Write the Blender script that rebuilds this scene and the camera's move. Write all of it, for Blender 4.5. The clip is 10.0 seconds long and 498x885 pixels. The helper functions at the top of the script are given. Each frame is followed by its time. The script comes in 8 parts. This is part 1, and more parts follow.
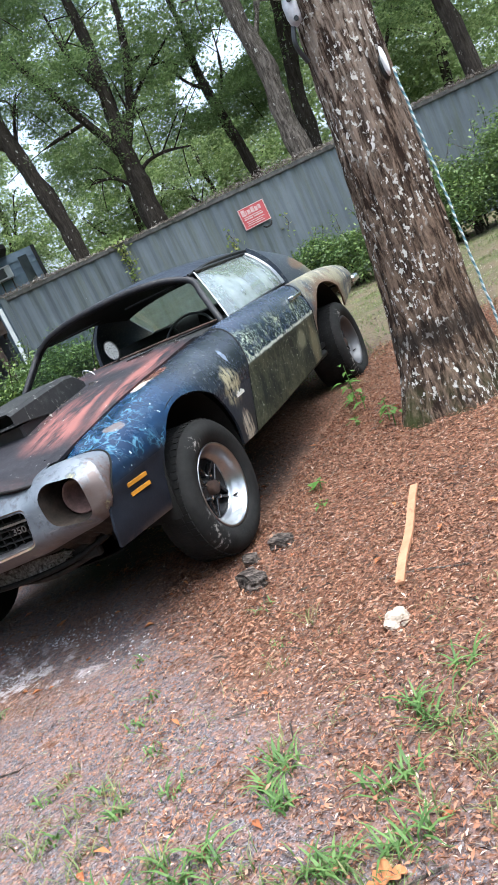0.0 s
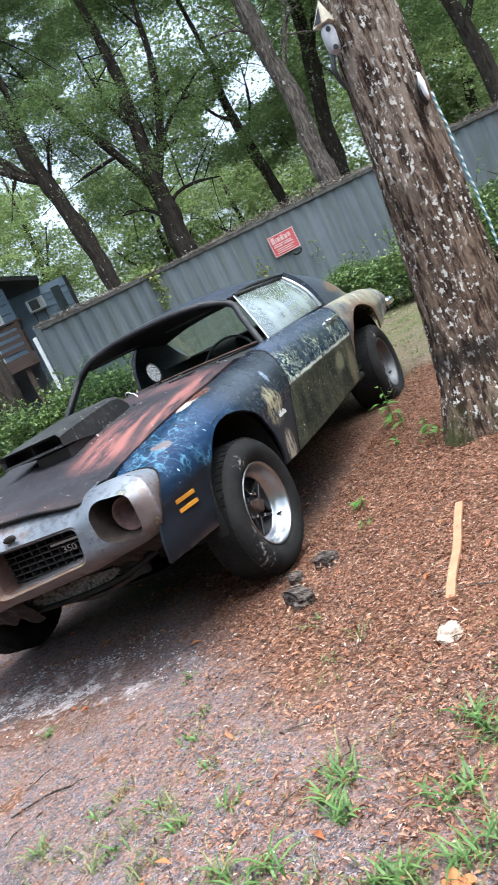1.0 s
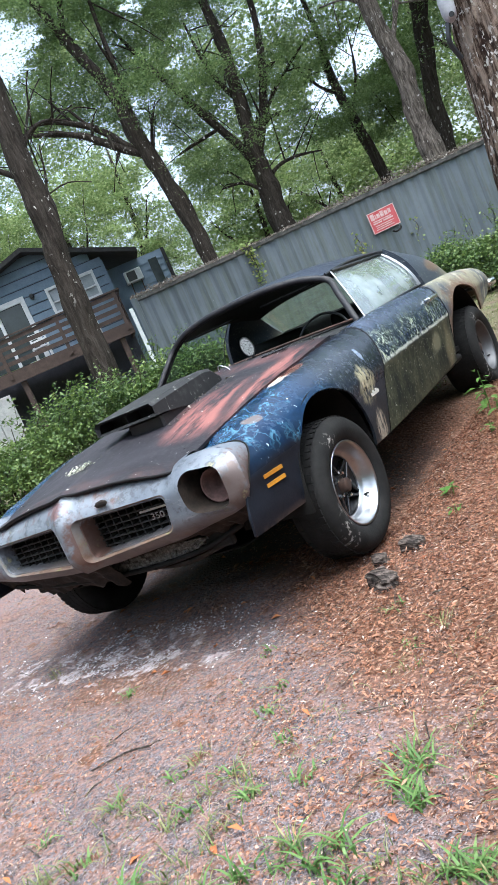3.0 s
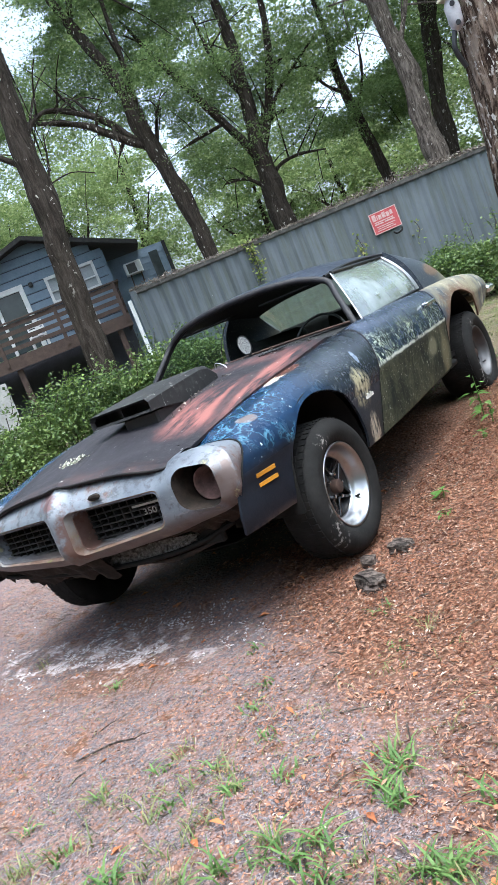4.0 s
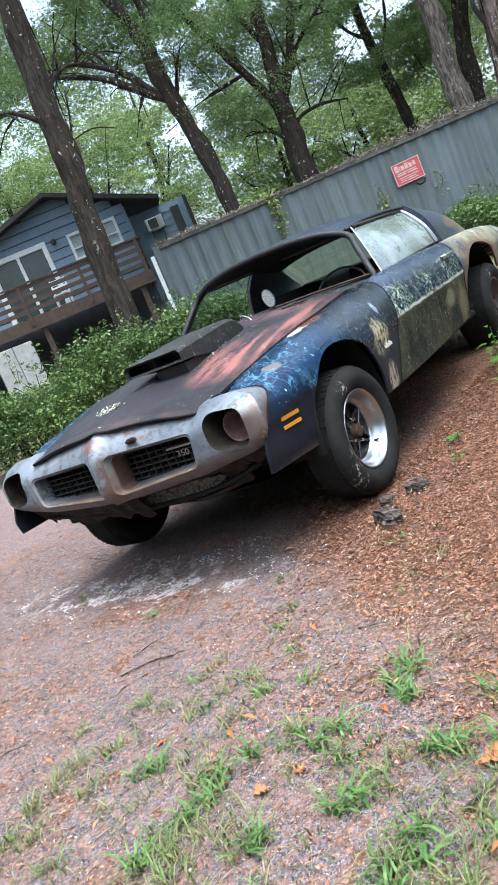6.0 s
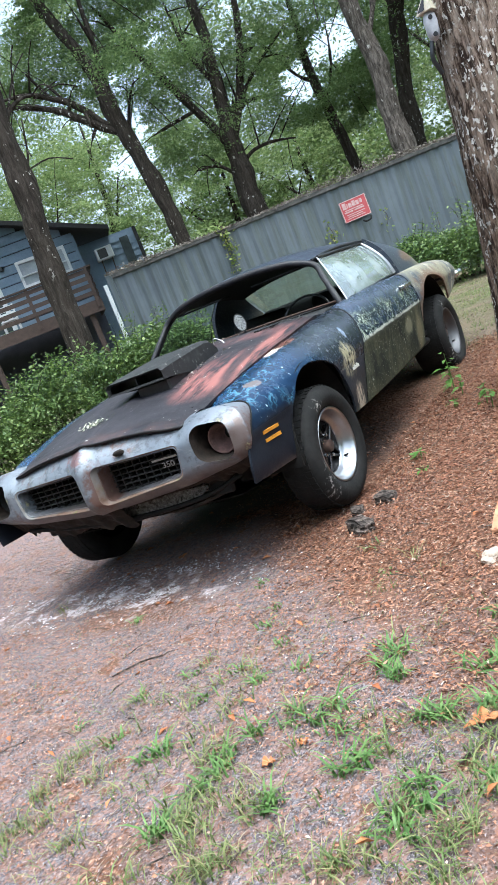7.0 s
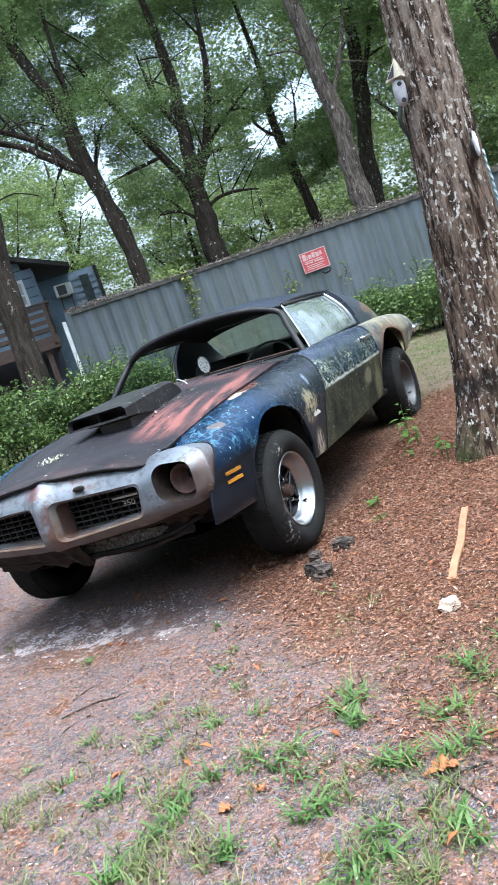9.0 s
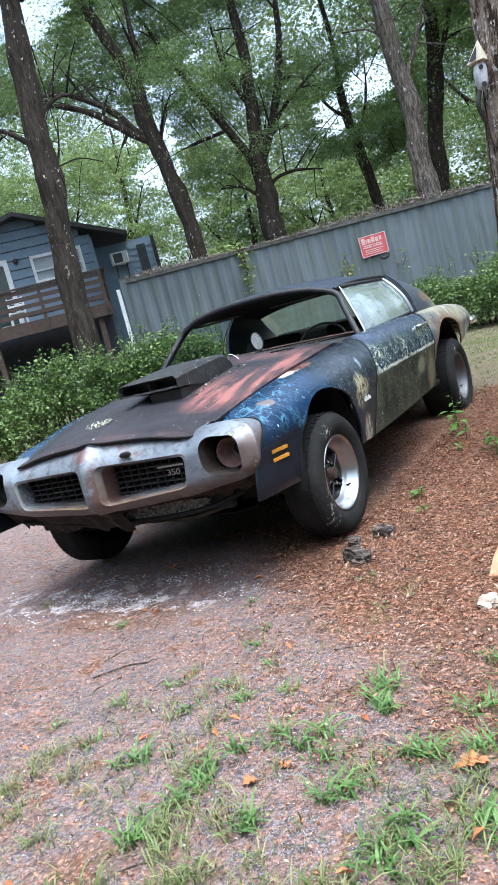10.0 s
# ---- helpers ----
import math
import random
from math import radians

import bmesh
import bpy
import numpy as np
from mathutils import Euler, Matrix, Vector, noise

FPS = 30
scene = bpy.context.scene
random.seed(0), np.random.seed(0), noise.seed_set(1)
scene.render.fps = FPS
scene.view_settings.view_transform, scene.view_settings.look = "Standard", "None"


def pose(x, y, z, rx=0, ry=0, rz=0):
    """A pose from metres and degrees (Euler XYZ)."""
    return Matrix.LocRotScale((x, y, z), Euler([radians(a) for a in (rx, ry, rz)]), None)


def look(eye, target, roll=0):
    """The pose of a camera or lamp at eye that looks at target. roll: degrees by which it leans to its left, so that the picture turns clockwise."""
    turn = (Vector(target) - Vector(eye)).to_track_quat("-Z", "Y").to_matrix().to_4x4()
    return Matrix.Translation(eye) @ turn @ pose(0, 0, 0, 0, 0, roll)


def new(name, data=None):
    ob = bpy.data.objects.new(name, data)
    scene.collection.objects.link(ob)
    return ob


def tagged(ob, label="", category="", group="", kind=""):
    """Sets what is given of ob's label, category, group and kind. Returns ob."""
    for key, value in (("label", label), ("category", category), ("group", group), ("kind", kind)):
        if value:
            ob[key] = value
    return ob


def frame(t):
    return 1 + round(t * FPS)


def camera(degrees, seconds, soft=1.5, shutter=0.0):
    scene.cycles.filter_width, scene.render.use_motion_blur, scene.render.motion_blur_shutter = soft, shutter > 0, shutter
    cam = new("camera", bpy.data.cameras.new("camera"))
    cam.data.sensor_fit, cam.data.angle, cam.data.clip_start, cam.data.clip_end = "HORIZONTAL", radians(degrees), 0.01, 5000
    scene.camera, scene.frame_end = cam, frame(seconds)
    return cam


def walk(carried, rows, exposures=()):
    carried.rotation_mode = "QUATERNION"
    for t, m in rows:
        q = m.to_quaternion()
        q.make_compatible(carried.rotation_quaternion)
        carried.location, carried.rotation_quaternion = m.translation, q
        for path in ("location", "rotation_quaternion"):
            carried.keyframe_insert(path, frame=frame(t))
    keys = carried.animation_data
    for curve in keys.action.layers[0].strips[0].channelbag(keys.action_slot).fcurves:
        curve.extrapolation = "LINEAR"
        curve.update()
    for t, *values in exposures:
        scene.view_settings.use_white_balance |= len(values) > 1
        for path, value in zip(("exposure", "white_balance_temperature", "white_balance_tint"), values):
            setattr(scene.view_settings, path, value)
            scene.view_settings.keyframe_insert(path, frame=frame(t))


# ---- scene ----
cam = camera(35.4, 10.0, shutter=0.25)
PATH = [
    (0, (2.521, -2.951, 1.129), (1.66, -1.19, 0.733), -25.4),
    (0.5, (2.486, -3.007, 1.131), (1.676, -1.215, 0.765), -25.8),
    (1, (2.461, -3.016, 1.132), (1.563, -1.255, 0.828), -25.9),
    (1.5, (2.456, -3.005, 1.13), (1.474, -1.284, 0.859), -25.8),
    (2, (2.442, -3.013, 1.135), (1.413, -1.318, 0.875), -25.0),
    (2.5, (2.438, -3.009, 1.128), (1.361, -1.345, 0.865), -24.7),
    (4, (2.463, -3.03, 1.147), (1.376, -1.375, 0.867), -22.0),
    (4.5, (2.448, -3.034, 1.144), (1.374, -1.374, 0.843), -20.5),
    (5, (2.427, -3.063, 1.143), (1.305, -1.442, 0.806), -19.4),
    (5.2, (2.43, -3.078, 1.143), (1.271, -1.481, 0.811), -19.9),
    (6.3, (2.597, -3.323, 1.148), (1.458, -1.72, 0.783), -23.7),
    (6.5, (2.593, -3.378, 1.161), (1.491, -1.748, 0.804), -23.2),
    (7, (2.521, -3.511, 1.17), (1.499, -1.826, 0.828), -21.8),
    (7.5, (2.48, -3.558, 1.18), (1.573, -1.812, 0.818), -20.3),
    (8, (2.482, -3.545, 1.191), (1.658, -1.756, 0.846), -19.9),
    (8.5, (2.48, -3.545, 1.188), (1.643, -1.755, 0.879), -19.7),
    (9, (2.482, -3.549, 1.183), (1.593, -1.78, 0.902), -18.8),
    (9.5, (2.455, -3.556, 1.177), (1.485, -1.828, 0.904), -16.6),
    (10, (2.448, -3.555, 1.179), (1.459, -1.843, 0.88), -14.7),
]
walk(cam, [(t, look(eye, target, roll)) for t, eye, target, roll in PATH], exposures=[(0.0, 1.80, 5860, 4.0), (5.2, 1.80, 5800, 4.0), (6.5, 1.80, 5760, 1.0), (8.0, 1.80, 5740, 0.5), (9.0, 1.80, 5640, 3.0), (10.0, 1.80, 5640, 3.0)])

# ---- world and light ----
world = bpy.data.worlds.new("overcast_sky")
scene.world = world
world.use_nodes = True
_sky = world.node_tree.nodes.new("ShaderNodeTexSky")
_sky.sky_type, _sky.sun_disc = "NISHITA", False
_sky.sun_elevation, _sky.sun_rotation = radians(74), radians(118)
_sky.air_density, _sky.dust_density, _sky.ozone_density = 1.0, 6.0, 1.5
_bg = world.node_tree.nodes["Background"]
_pale = world.node_tree.nodes.new("ShaderNodeHueSaturation")
_pale.inputs["Saturation"].default_value = 0.60
world.node_tree.links.new(_sky.outputs[0], _pale.inputs["Color"])
world.node_tree.links.new(_pale.outputs[0], _bg.inputs[0])
_bg.inputs[1].default_value = 0.15
sun = new("sun", bpy.data.lights.new("sun", "SUN"))
sun.data.energy, sun.data.angle, sun.data.color = 1.3, radians(50), (1.0, 0.985, 0.965)
sun.matrix_world = look((5.0, -2.7, 20), (0.0, 0.0, 0.0))


# ---- small helpers ----
class G:
    """A node material under construction."""

    def __init__(self, name):
        self.m = bpy.data.materials.new(name)
        self.m.use_nodes = True
        self.t = self.m.node_tree
        self.t.nodes.clear()
        self.pos = self.t.nodes.new("ShaderNodeTexCoord").outputs["Object"]

    def n(self, kind, out=0, _set=None, **ins):
        nd = self.t.nodes.new(kind)
        for k, v in (_set or {}).items():
            if k == "operation":
                nd.operation = v
            elif k == "data_type":
                nd.data_type = v
            elif k == "feature":
                nd.feature = v
            elif k == "noise_dimensions":
                nd.noise_dimensions = v
        for k, v in ins.items():
            s = nd.inputs[int(k[1:])] if k[0] == "i" and k[1:].isdigit() else nd.inputs[k.replace("_", " ")]
            if isinstance(v, bpy.types.NodeSocket):
                self.t.links.new(v, s)
            else:
                s.default_value = v
        return nd.outputs[out]

    def map(self, scale=(1, 1, 1), loc=(0, 0, 0), rot=(0, 0, 0), vec=None):
        return self.n("ShaderNodeMapping", Vector=vec or self.pos, Scale=scale, Location=loc, Rotation=rot)

    def noise(self, scale, detail=5.0, rough=0.6, vec=None, distort=0.0):
        return self.n("ShaderNodeTexNoise", Vector=vec or self.pos, Scale=scale, Detail=detail, Roughness=rough, Distortion=distort)

    def voro(self, scale, vec=None, out=0, feature="F1"):
        return self.n("ShaderNodeTexVoronoi", out, {"feature": feature}, Vector=vec or self.pos, Scale=scale)

    def math(self, op, a, b=0.0):
        return self.n("ShaderNodeMath", 0, {"operation": op}, i0=a, i1=b)

    def step(self, x, lo, hi):
        """0 below lo, 1 above hi."""
        return self.n("ShaderNodeMapRange", i0=x, i1=lo, i2=hi)

    def mix(self, f, a, b):
        def c(v):
            return (*v, 1.0) if isinstance(v, tuple) and len(v) == 3 else v
        return self.n("ShaderNodeMix", 2, {"data_type": "RGBA"}, i0=f, i6=c(a), i7=c(b))

    def ramp(self, f, stops):
        nd = self.t.nodes.new("ShaderNodeValToRGB")
        els = nd.color_ramp.elements
        while len(els) < len(stops):
            els.new(0.5)
        for e, (p, c) in zip(els, stops):
            e.position, e.color = p, (*c, 1.0)
        self.t.links.new(f, nd.inputs[0])
        return nd.outputs[0]

    def xyz(self, axis, vec=None):
        return self.n("ShaderNodeSeparateXYZ", "XYZ".index(axis), i0=vec or self.pos)

    def blob(self, centre, radii, wob=0.5, scale=6.0, soft=0.25, rot=(0, 0, 0)):
        """A stain with a ragged outline round a place: 1 inside, 0 outside."""
        v = self.n("ShaderNodeVectorMath", 0, {"operation": "SUBTRACT"}, i0=self.pos, i1=centre)
        v = self.n("ShaderNodeMapping", Vector=v, Rotation=rot)
        v = self.n("ShaderNodeVectorMath", 0, {"operation": "DIVIDE"}, i0=v, i1=radii)
        d = self.n("ShaderNodeVectorMath", 1, {"operation": "LENGTH"}, i0=v)
        w = self.math("MULTIPLY", self.math("SUBTRACT", self.noise(scale, 6.0, 0.65), 0.5), wob * 2)
        return self.math("SUBTRACT", 1.0, self.step(self.math("ADD", d, w), 1.0 - soft, 1.0 + soft))

    def island(self):
        return self.n("ShaderNodeNewGeometry", 8)

    def rnd(self):
        return self.n("ShaderNodeObjectInfo", 5)

    def done(self, colour, rough=0.6, metal=0.0, height=None, bump=0.3, dist=0.01, leaf=0.0, coat=0.0, spec=0.5, extra=None):
        ins = dict(Base_Color=(*colour, 1.0) if isinstance(colour, tuple) else colour, Roughness=rough, Metallic=metal)
        b = self.t.nodes.new("ShaderNodeBsdfPrincipled")
        b.inputs["Specular IOR Level"].default_value = spec
        b.inputs["Coat Weight"].default_value = coat
        b.inputs["Coat Roughness"].default_value = 0.15
        for k, v in {**ins, **(extra or {})}.items():
            s = b.inputs[k.replace("_", " ")]
            if isinstance(v, bpy.types.NodeSocket):
                self.t.links.new(v, s)
            else:
                s.default_value = v
        if height is not None:
            nrm = self.n("ShaderNodeBump", Height=height, Strength=bump, Distance=dist)
            self.t.links.new(nrm, b.inputs["Normal"])
        shader = b.outputs[0]
        if leaf:
            tr = self.n("ShaderNodeBsdfTranslucent", Color=ins["Base_Color"])
            shader = self.n("ShaderNodeMixShader", i0=leaf, i1=shader, i2=tr)
        out = self.t.nodes.new("ShaderNodeOutputMaterial")
        self.t.links.new(shader, out.inputs[0])
        return self.m


def thing(name, place, label, category, group="", kind=""):
    ob = tagged(new(name), label, category, group, kind)
    ob.location = place
    return ob


def adopt(ob, parent):
    """Parent without moving: every mesh is modelled in place."""
    at = Vector((0, 0, 0))
    up = parent
    while up:
        at += up.location
        up = up.parent
    ob.parent = parent
    ob.location = ob.location - at
    return ob


def part(name, bm, material, parent=None, label="", smooth=False, solid=0.0):
    if isinstance(bm, bpy.types.Mesh):
        me = bm
    else:
        me = bpy.data.meshes.new(name)
        bm.to_mesh(me)
        bm.free()
    me.materials.clear()
    me.materials.append(material)
    if smooth:
        me.shade_smooth()
    ob = new(name, me)
    if solid:
        s = ob.modifiers.new("thickness", "SOLIDIFY")
        s.thickness, s.offset = abs(solid), -1.0 if solid > 0 else 1.0
        if smooth:
            e = ob.modifiers.new("crisp_edges", "EDGE_SPLIT")
            e.split_angle = radians(50)
    if parent:
        adopt(ob, parent)
    if label:
        ob["label"] = label
    return ob


def raw(name, verts, faces):
    me = bpy.data.meshes.new(name)
    me.from_pydata([tuple(map(float, v)) for v in verts], [], [tuple(map(int, f)) for f in faces])
    me.validate()
    return me


def box(lo, hi, bevel=0.0, turn=None, segments=1):
    bm = bmesh.new()
    add_box(bm, lo, hi, turn)
    if bevel:
        bmesh.ops.bevel(bm, geom=bm.edges[:], offset=bevel, segments=segments, affect="EDGES", profile=0.6)
    return bm


def add_box(bm, lo, hi, turn=None):
    lo, hi = Vector(lo), Vector(hi)
    m = Matrix.Translation((lo + hi) / 2) @ Matrix.Diagonal((*(hi - lo), 1))
    if turn is not None:
        m = turn @ m
    bmesh.ops.create_cube(bm, size=1.0, matrix=m)
    return bm


def add_tube(bm, pts, radii, seg=8, caps=True, wob=0.0, squash=1.0):
    """A round bar along points, with a radius at each."""
    pts = [Vector(p) for p in pts]
    if not hasattr(radii, "__len__"):
        radii = [radii] * len(pts)
    rings, ref = [], None
    for i, p in enumerate(pts):
        d = (pts[min(i + 1, len(pts) - 1)] - pts[max(i - 1, 0)]).normalized()
        if ref is None:
            ref = Vector((1, 0, 0)) if abs(d.x) < 0.9 else Vector((0, 1, 0))
        a = (ref - d * ref.dot(d)).normalized()
        b = d.cross(a)
        ref = a
        ring = []
        for k in range(seg):
            t = 2 * math.pi * k / seg
            q = a * math.cos(t) + b * math.sin(t) * squash
            r = radii[i] * (1 + wob * noise.noise(Vector((p.x * 3 + q.x, p.y * 3 + q.y, p.z * 2))))
            ring.append(bm.verts.new(p + q * r))
        rings.append(ring)
    for r0, r1 in zip(rings, rings[1:]):
        for k in range(seg):
            bm.faces.new((r0[k], r0[(k + 1) % seg], r1[(k + 1) % seg], r1[k]))
    if caps:
        bm.faces.new(rings[0][::-1])
        bm.faces.new(rings[-1])
    return bm


def tube(pts, radii, seg=8, **k):
    return add_tube(bmesh.new(), pts, radii, seg, **k)


def smoothpath(pts, n=6):
    """Points on a smooth curve through the given ones."""
    p = [Vector(q) for q in pts]
    p = [2 * p[0] - p[1]] + p + [2 * p[-1] - p[-2]]
    out = []
    for i in range(1, len(p) - 2):
        for k in range(n):
            t = k / n
            out.append(0.5 * (2 * p[i] + (p[i + 1] - p[i - 1]) * t + (2 * p[i - 1] - 5 * p[i] + 4 * p[i + 1] - p[i + 2]) * t * t
                              + (3 * p[i] - p[i - 1] - 3 * p[i + 1] + p[i + 2]) * t ** 3))
    return out + [p[-2]]


def spin(profile, seg=48, axis="x"):
    """A turned solid: profile of (along the axis, radius), open at the ends."""
    bm = bmesh.new()
    rings = []
    for a, r in profile:
        rings.append([bm.verts.new((a, r * math.cos(2 * math.pi * k / seg), r * math.sin(2 * math.pi * k / seg))) for k in range(seg)])
    for r0, r1 in zip(rings, rings[1:]):
        for k in range(seg):
            bm.faces.new((r0[k], r1[k], r1[(k + 1) % seg], r0[(k + 1) % seg]))
    return bm


def grid(f, nu, nv, flip=False):
    """A sheet of f(u, v), both from 0 to 1."""
    bm = bmesh.new()
    vs = [[bm.verts.new(f(i / nu, j / nv)) for j in range(nv + 1)] for i in range(nu + 1)]
    for i in range(nu):
        for j in range(nv):
            q = (vs[i][j], vs[i + 1][j], vs[i + 1][j + 1], vs[i][j + 1])
            bm.faces.new(q[::-1] if flip else q)
    return bm


def inside(p, loop):
    hit = False
    for (x0, y0), (x1, y1) in zip(loop, loop[1:] + loop[:1]):
        if (y0 > p[1]) != (y1 > p[1]) and p[0] < (x1 - x0) * (p[1] - y0) / (y1 - y0) + x0:
            hit = not hit
    return hit


def densify(loop, step):
    out = []
    for a, b in zip(loop, loop[1:] + loop[:1]):
        n = max(1, round(math.dist(a, b) / step))
        out += [(a[0] + (b[0] - a[0]) * k / n, a[1] + (b[1] - a[1]) * k / n) for k in range(n)]
    return out


def sheet(outline, holes, step, f):
    """A sheet with holes, cut out of the (u, v) plane and bent by f."""
    from mathutils.geometry import delaunay_2d_cdt
    outline = densify(outline, step)
    holes = [densify(h, step * 0.7) for h in holes]
    pts, edges = [], []
    for lp in [outline] + holes:
        k = len(pts)
        pts += lp
        edges += [(k + i, k + (i + 1) % len(lp)) for i in range(len(lp))]
    us, vs = [p[0] for p in outline], [p[1] for p in outline]
    nu, nv = int((max(us) - min(us)) / step), int((max(vs) - min(vs)) / step)
    for i in range(1, nu):
        for j in range(1, nv):
            p = (min(us) + (i + 0.5 * (j % 2)) * step, min(vs) + j * step)
            if inside(p, outline) and not any(inside(p, h) for h in holes) and min(math.dist(p, q) for lp in [outline] + holes for q in lp) > step * 0.45:
                pts.append(p)
    vo, _, fo, *_ = delaunay_2d_cdt([Vector(p) for p in pts], edges, [], 0, 1e-6)
    bm = bmesh.new()
    bv = [bm.verts.new(f(*p)) for p in vo]
    for t in fo:
        c = sum((vo[i] for i in t), Vector((0, 0))) / len(t)
        if inside(c, outline) and not any(inside(c, h) for h in holes):
            bm.faces.new([bv[i] for i in t])
    for v in [v for v in bm.verts if not v.link_faces]:
        bm.verts.remove(v)
    bmesh.ops.recalc_face_normals(bm, faces=bm.faces[:])
    return bm


def round_rect(cs, r, n=6):
    """A polygon with its corners rounded."""
    out = []
    m = len(cs)
    for i in range(m):
        p, a, b = Vector(cs[i]), Vector(cs[i - 1]), Vector(cs[(i + 1) % m])
        da, db = (a - p).normalized() * r, (b - p).normalized() * r
        for k in range(n + 1):
            t = k / n
            out.append(tuple((p + da) * (1 - t) ** 2 + p * 2 * t * (1 - t) + (p + db) * t * t))
    return out


class Curve:
    """Smooth columns over stations."""

    def __init__(self, rows):
        self.a = np.array(rows, float)
        x, y = self.a[:, 0], self.a[:, 1:]
        self.x, self.y = x, y
        self.d = np.gradient(y, x, axis=0)

    def __call__(self, t):
        x = self.x
        t = min(max(t, x[0]), x[-1])
        i = min(max(int(np.searchsorted(x, t)) - 1, 0), len(x) - 2)
        h = x[i + 1] - x[i]
        s = (t - x[i]) / h
        return ((1 + 2 * s) * (1 - s) ** 2 * self.y[i] + s * (1 - s) ** 2 * h * self.d[i]
                + s * s * (3 - 2 * s) * self.y[i + 1] + s * s * (s - 1) * h * self.d[i + 1])


def leaves(name, at, size, rng, up=0.4, slim=0.5, fold=0.25, steep=0.6):
    """One mesh of many small folded leaves at the given places."""
    n = len(at)
    slim = np.asarray(slim).reshape(-1, 1)
    d = rng.normal(size=(n, 3))
    d[:, 2] = d[:, 2] * steep - 0.1 * min(1.0, steep * 1.7)
    d /= np.linalg.norm(d, axis=1)[:, None]
    nrm = rng.normal(size=(n, 3)) + np.array([0, 0, up * 3])
    side = np.cross(d, nrm)
    side /= np.linalg.norm(side, axis=1)[:, None] + 1e-9
    nr = np.cross(side, d)
    s = rng.uniform(size[0], size[1], n)[:, None]
    v = np.empty((n, 4, 3))
    v[:, 0] = at
    v[:, 1] = at + d * s * 0.5 + side * s * slim * 0.5 + nr * s * fold * 0.5
    v[:, 2] = at + d * s
    v[:, 3] = at + d * s * 0.5 - side * s * slim * 0.5 + nr * s * fold * 0.5
    i = np.arange(n)[:, None] * 4
    me = bpy.data.meshes.new(name)
    me.vertices.add(4 * n)
    me.vertices.foreach_set("co", v.reshape(-1))
    me.loops.add(6 * n)
    me.loops.foreach_set("vertex_index", np.hstack([i, i + 1, i + 2, i, i + 2, i + 3]).reshape(-1).astype(np.int32))
    me.polygons.add(2 * n)
    me.polygons.foreach_set("loop_start", np.arange(0, 6 * n, 3, dtype=np.int32))
    me.update(calc_edges=True)
    return me


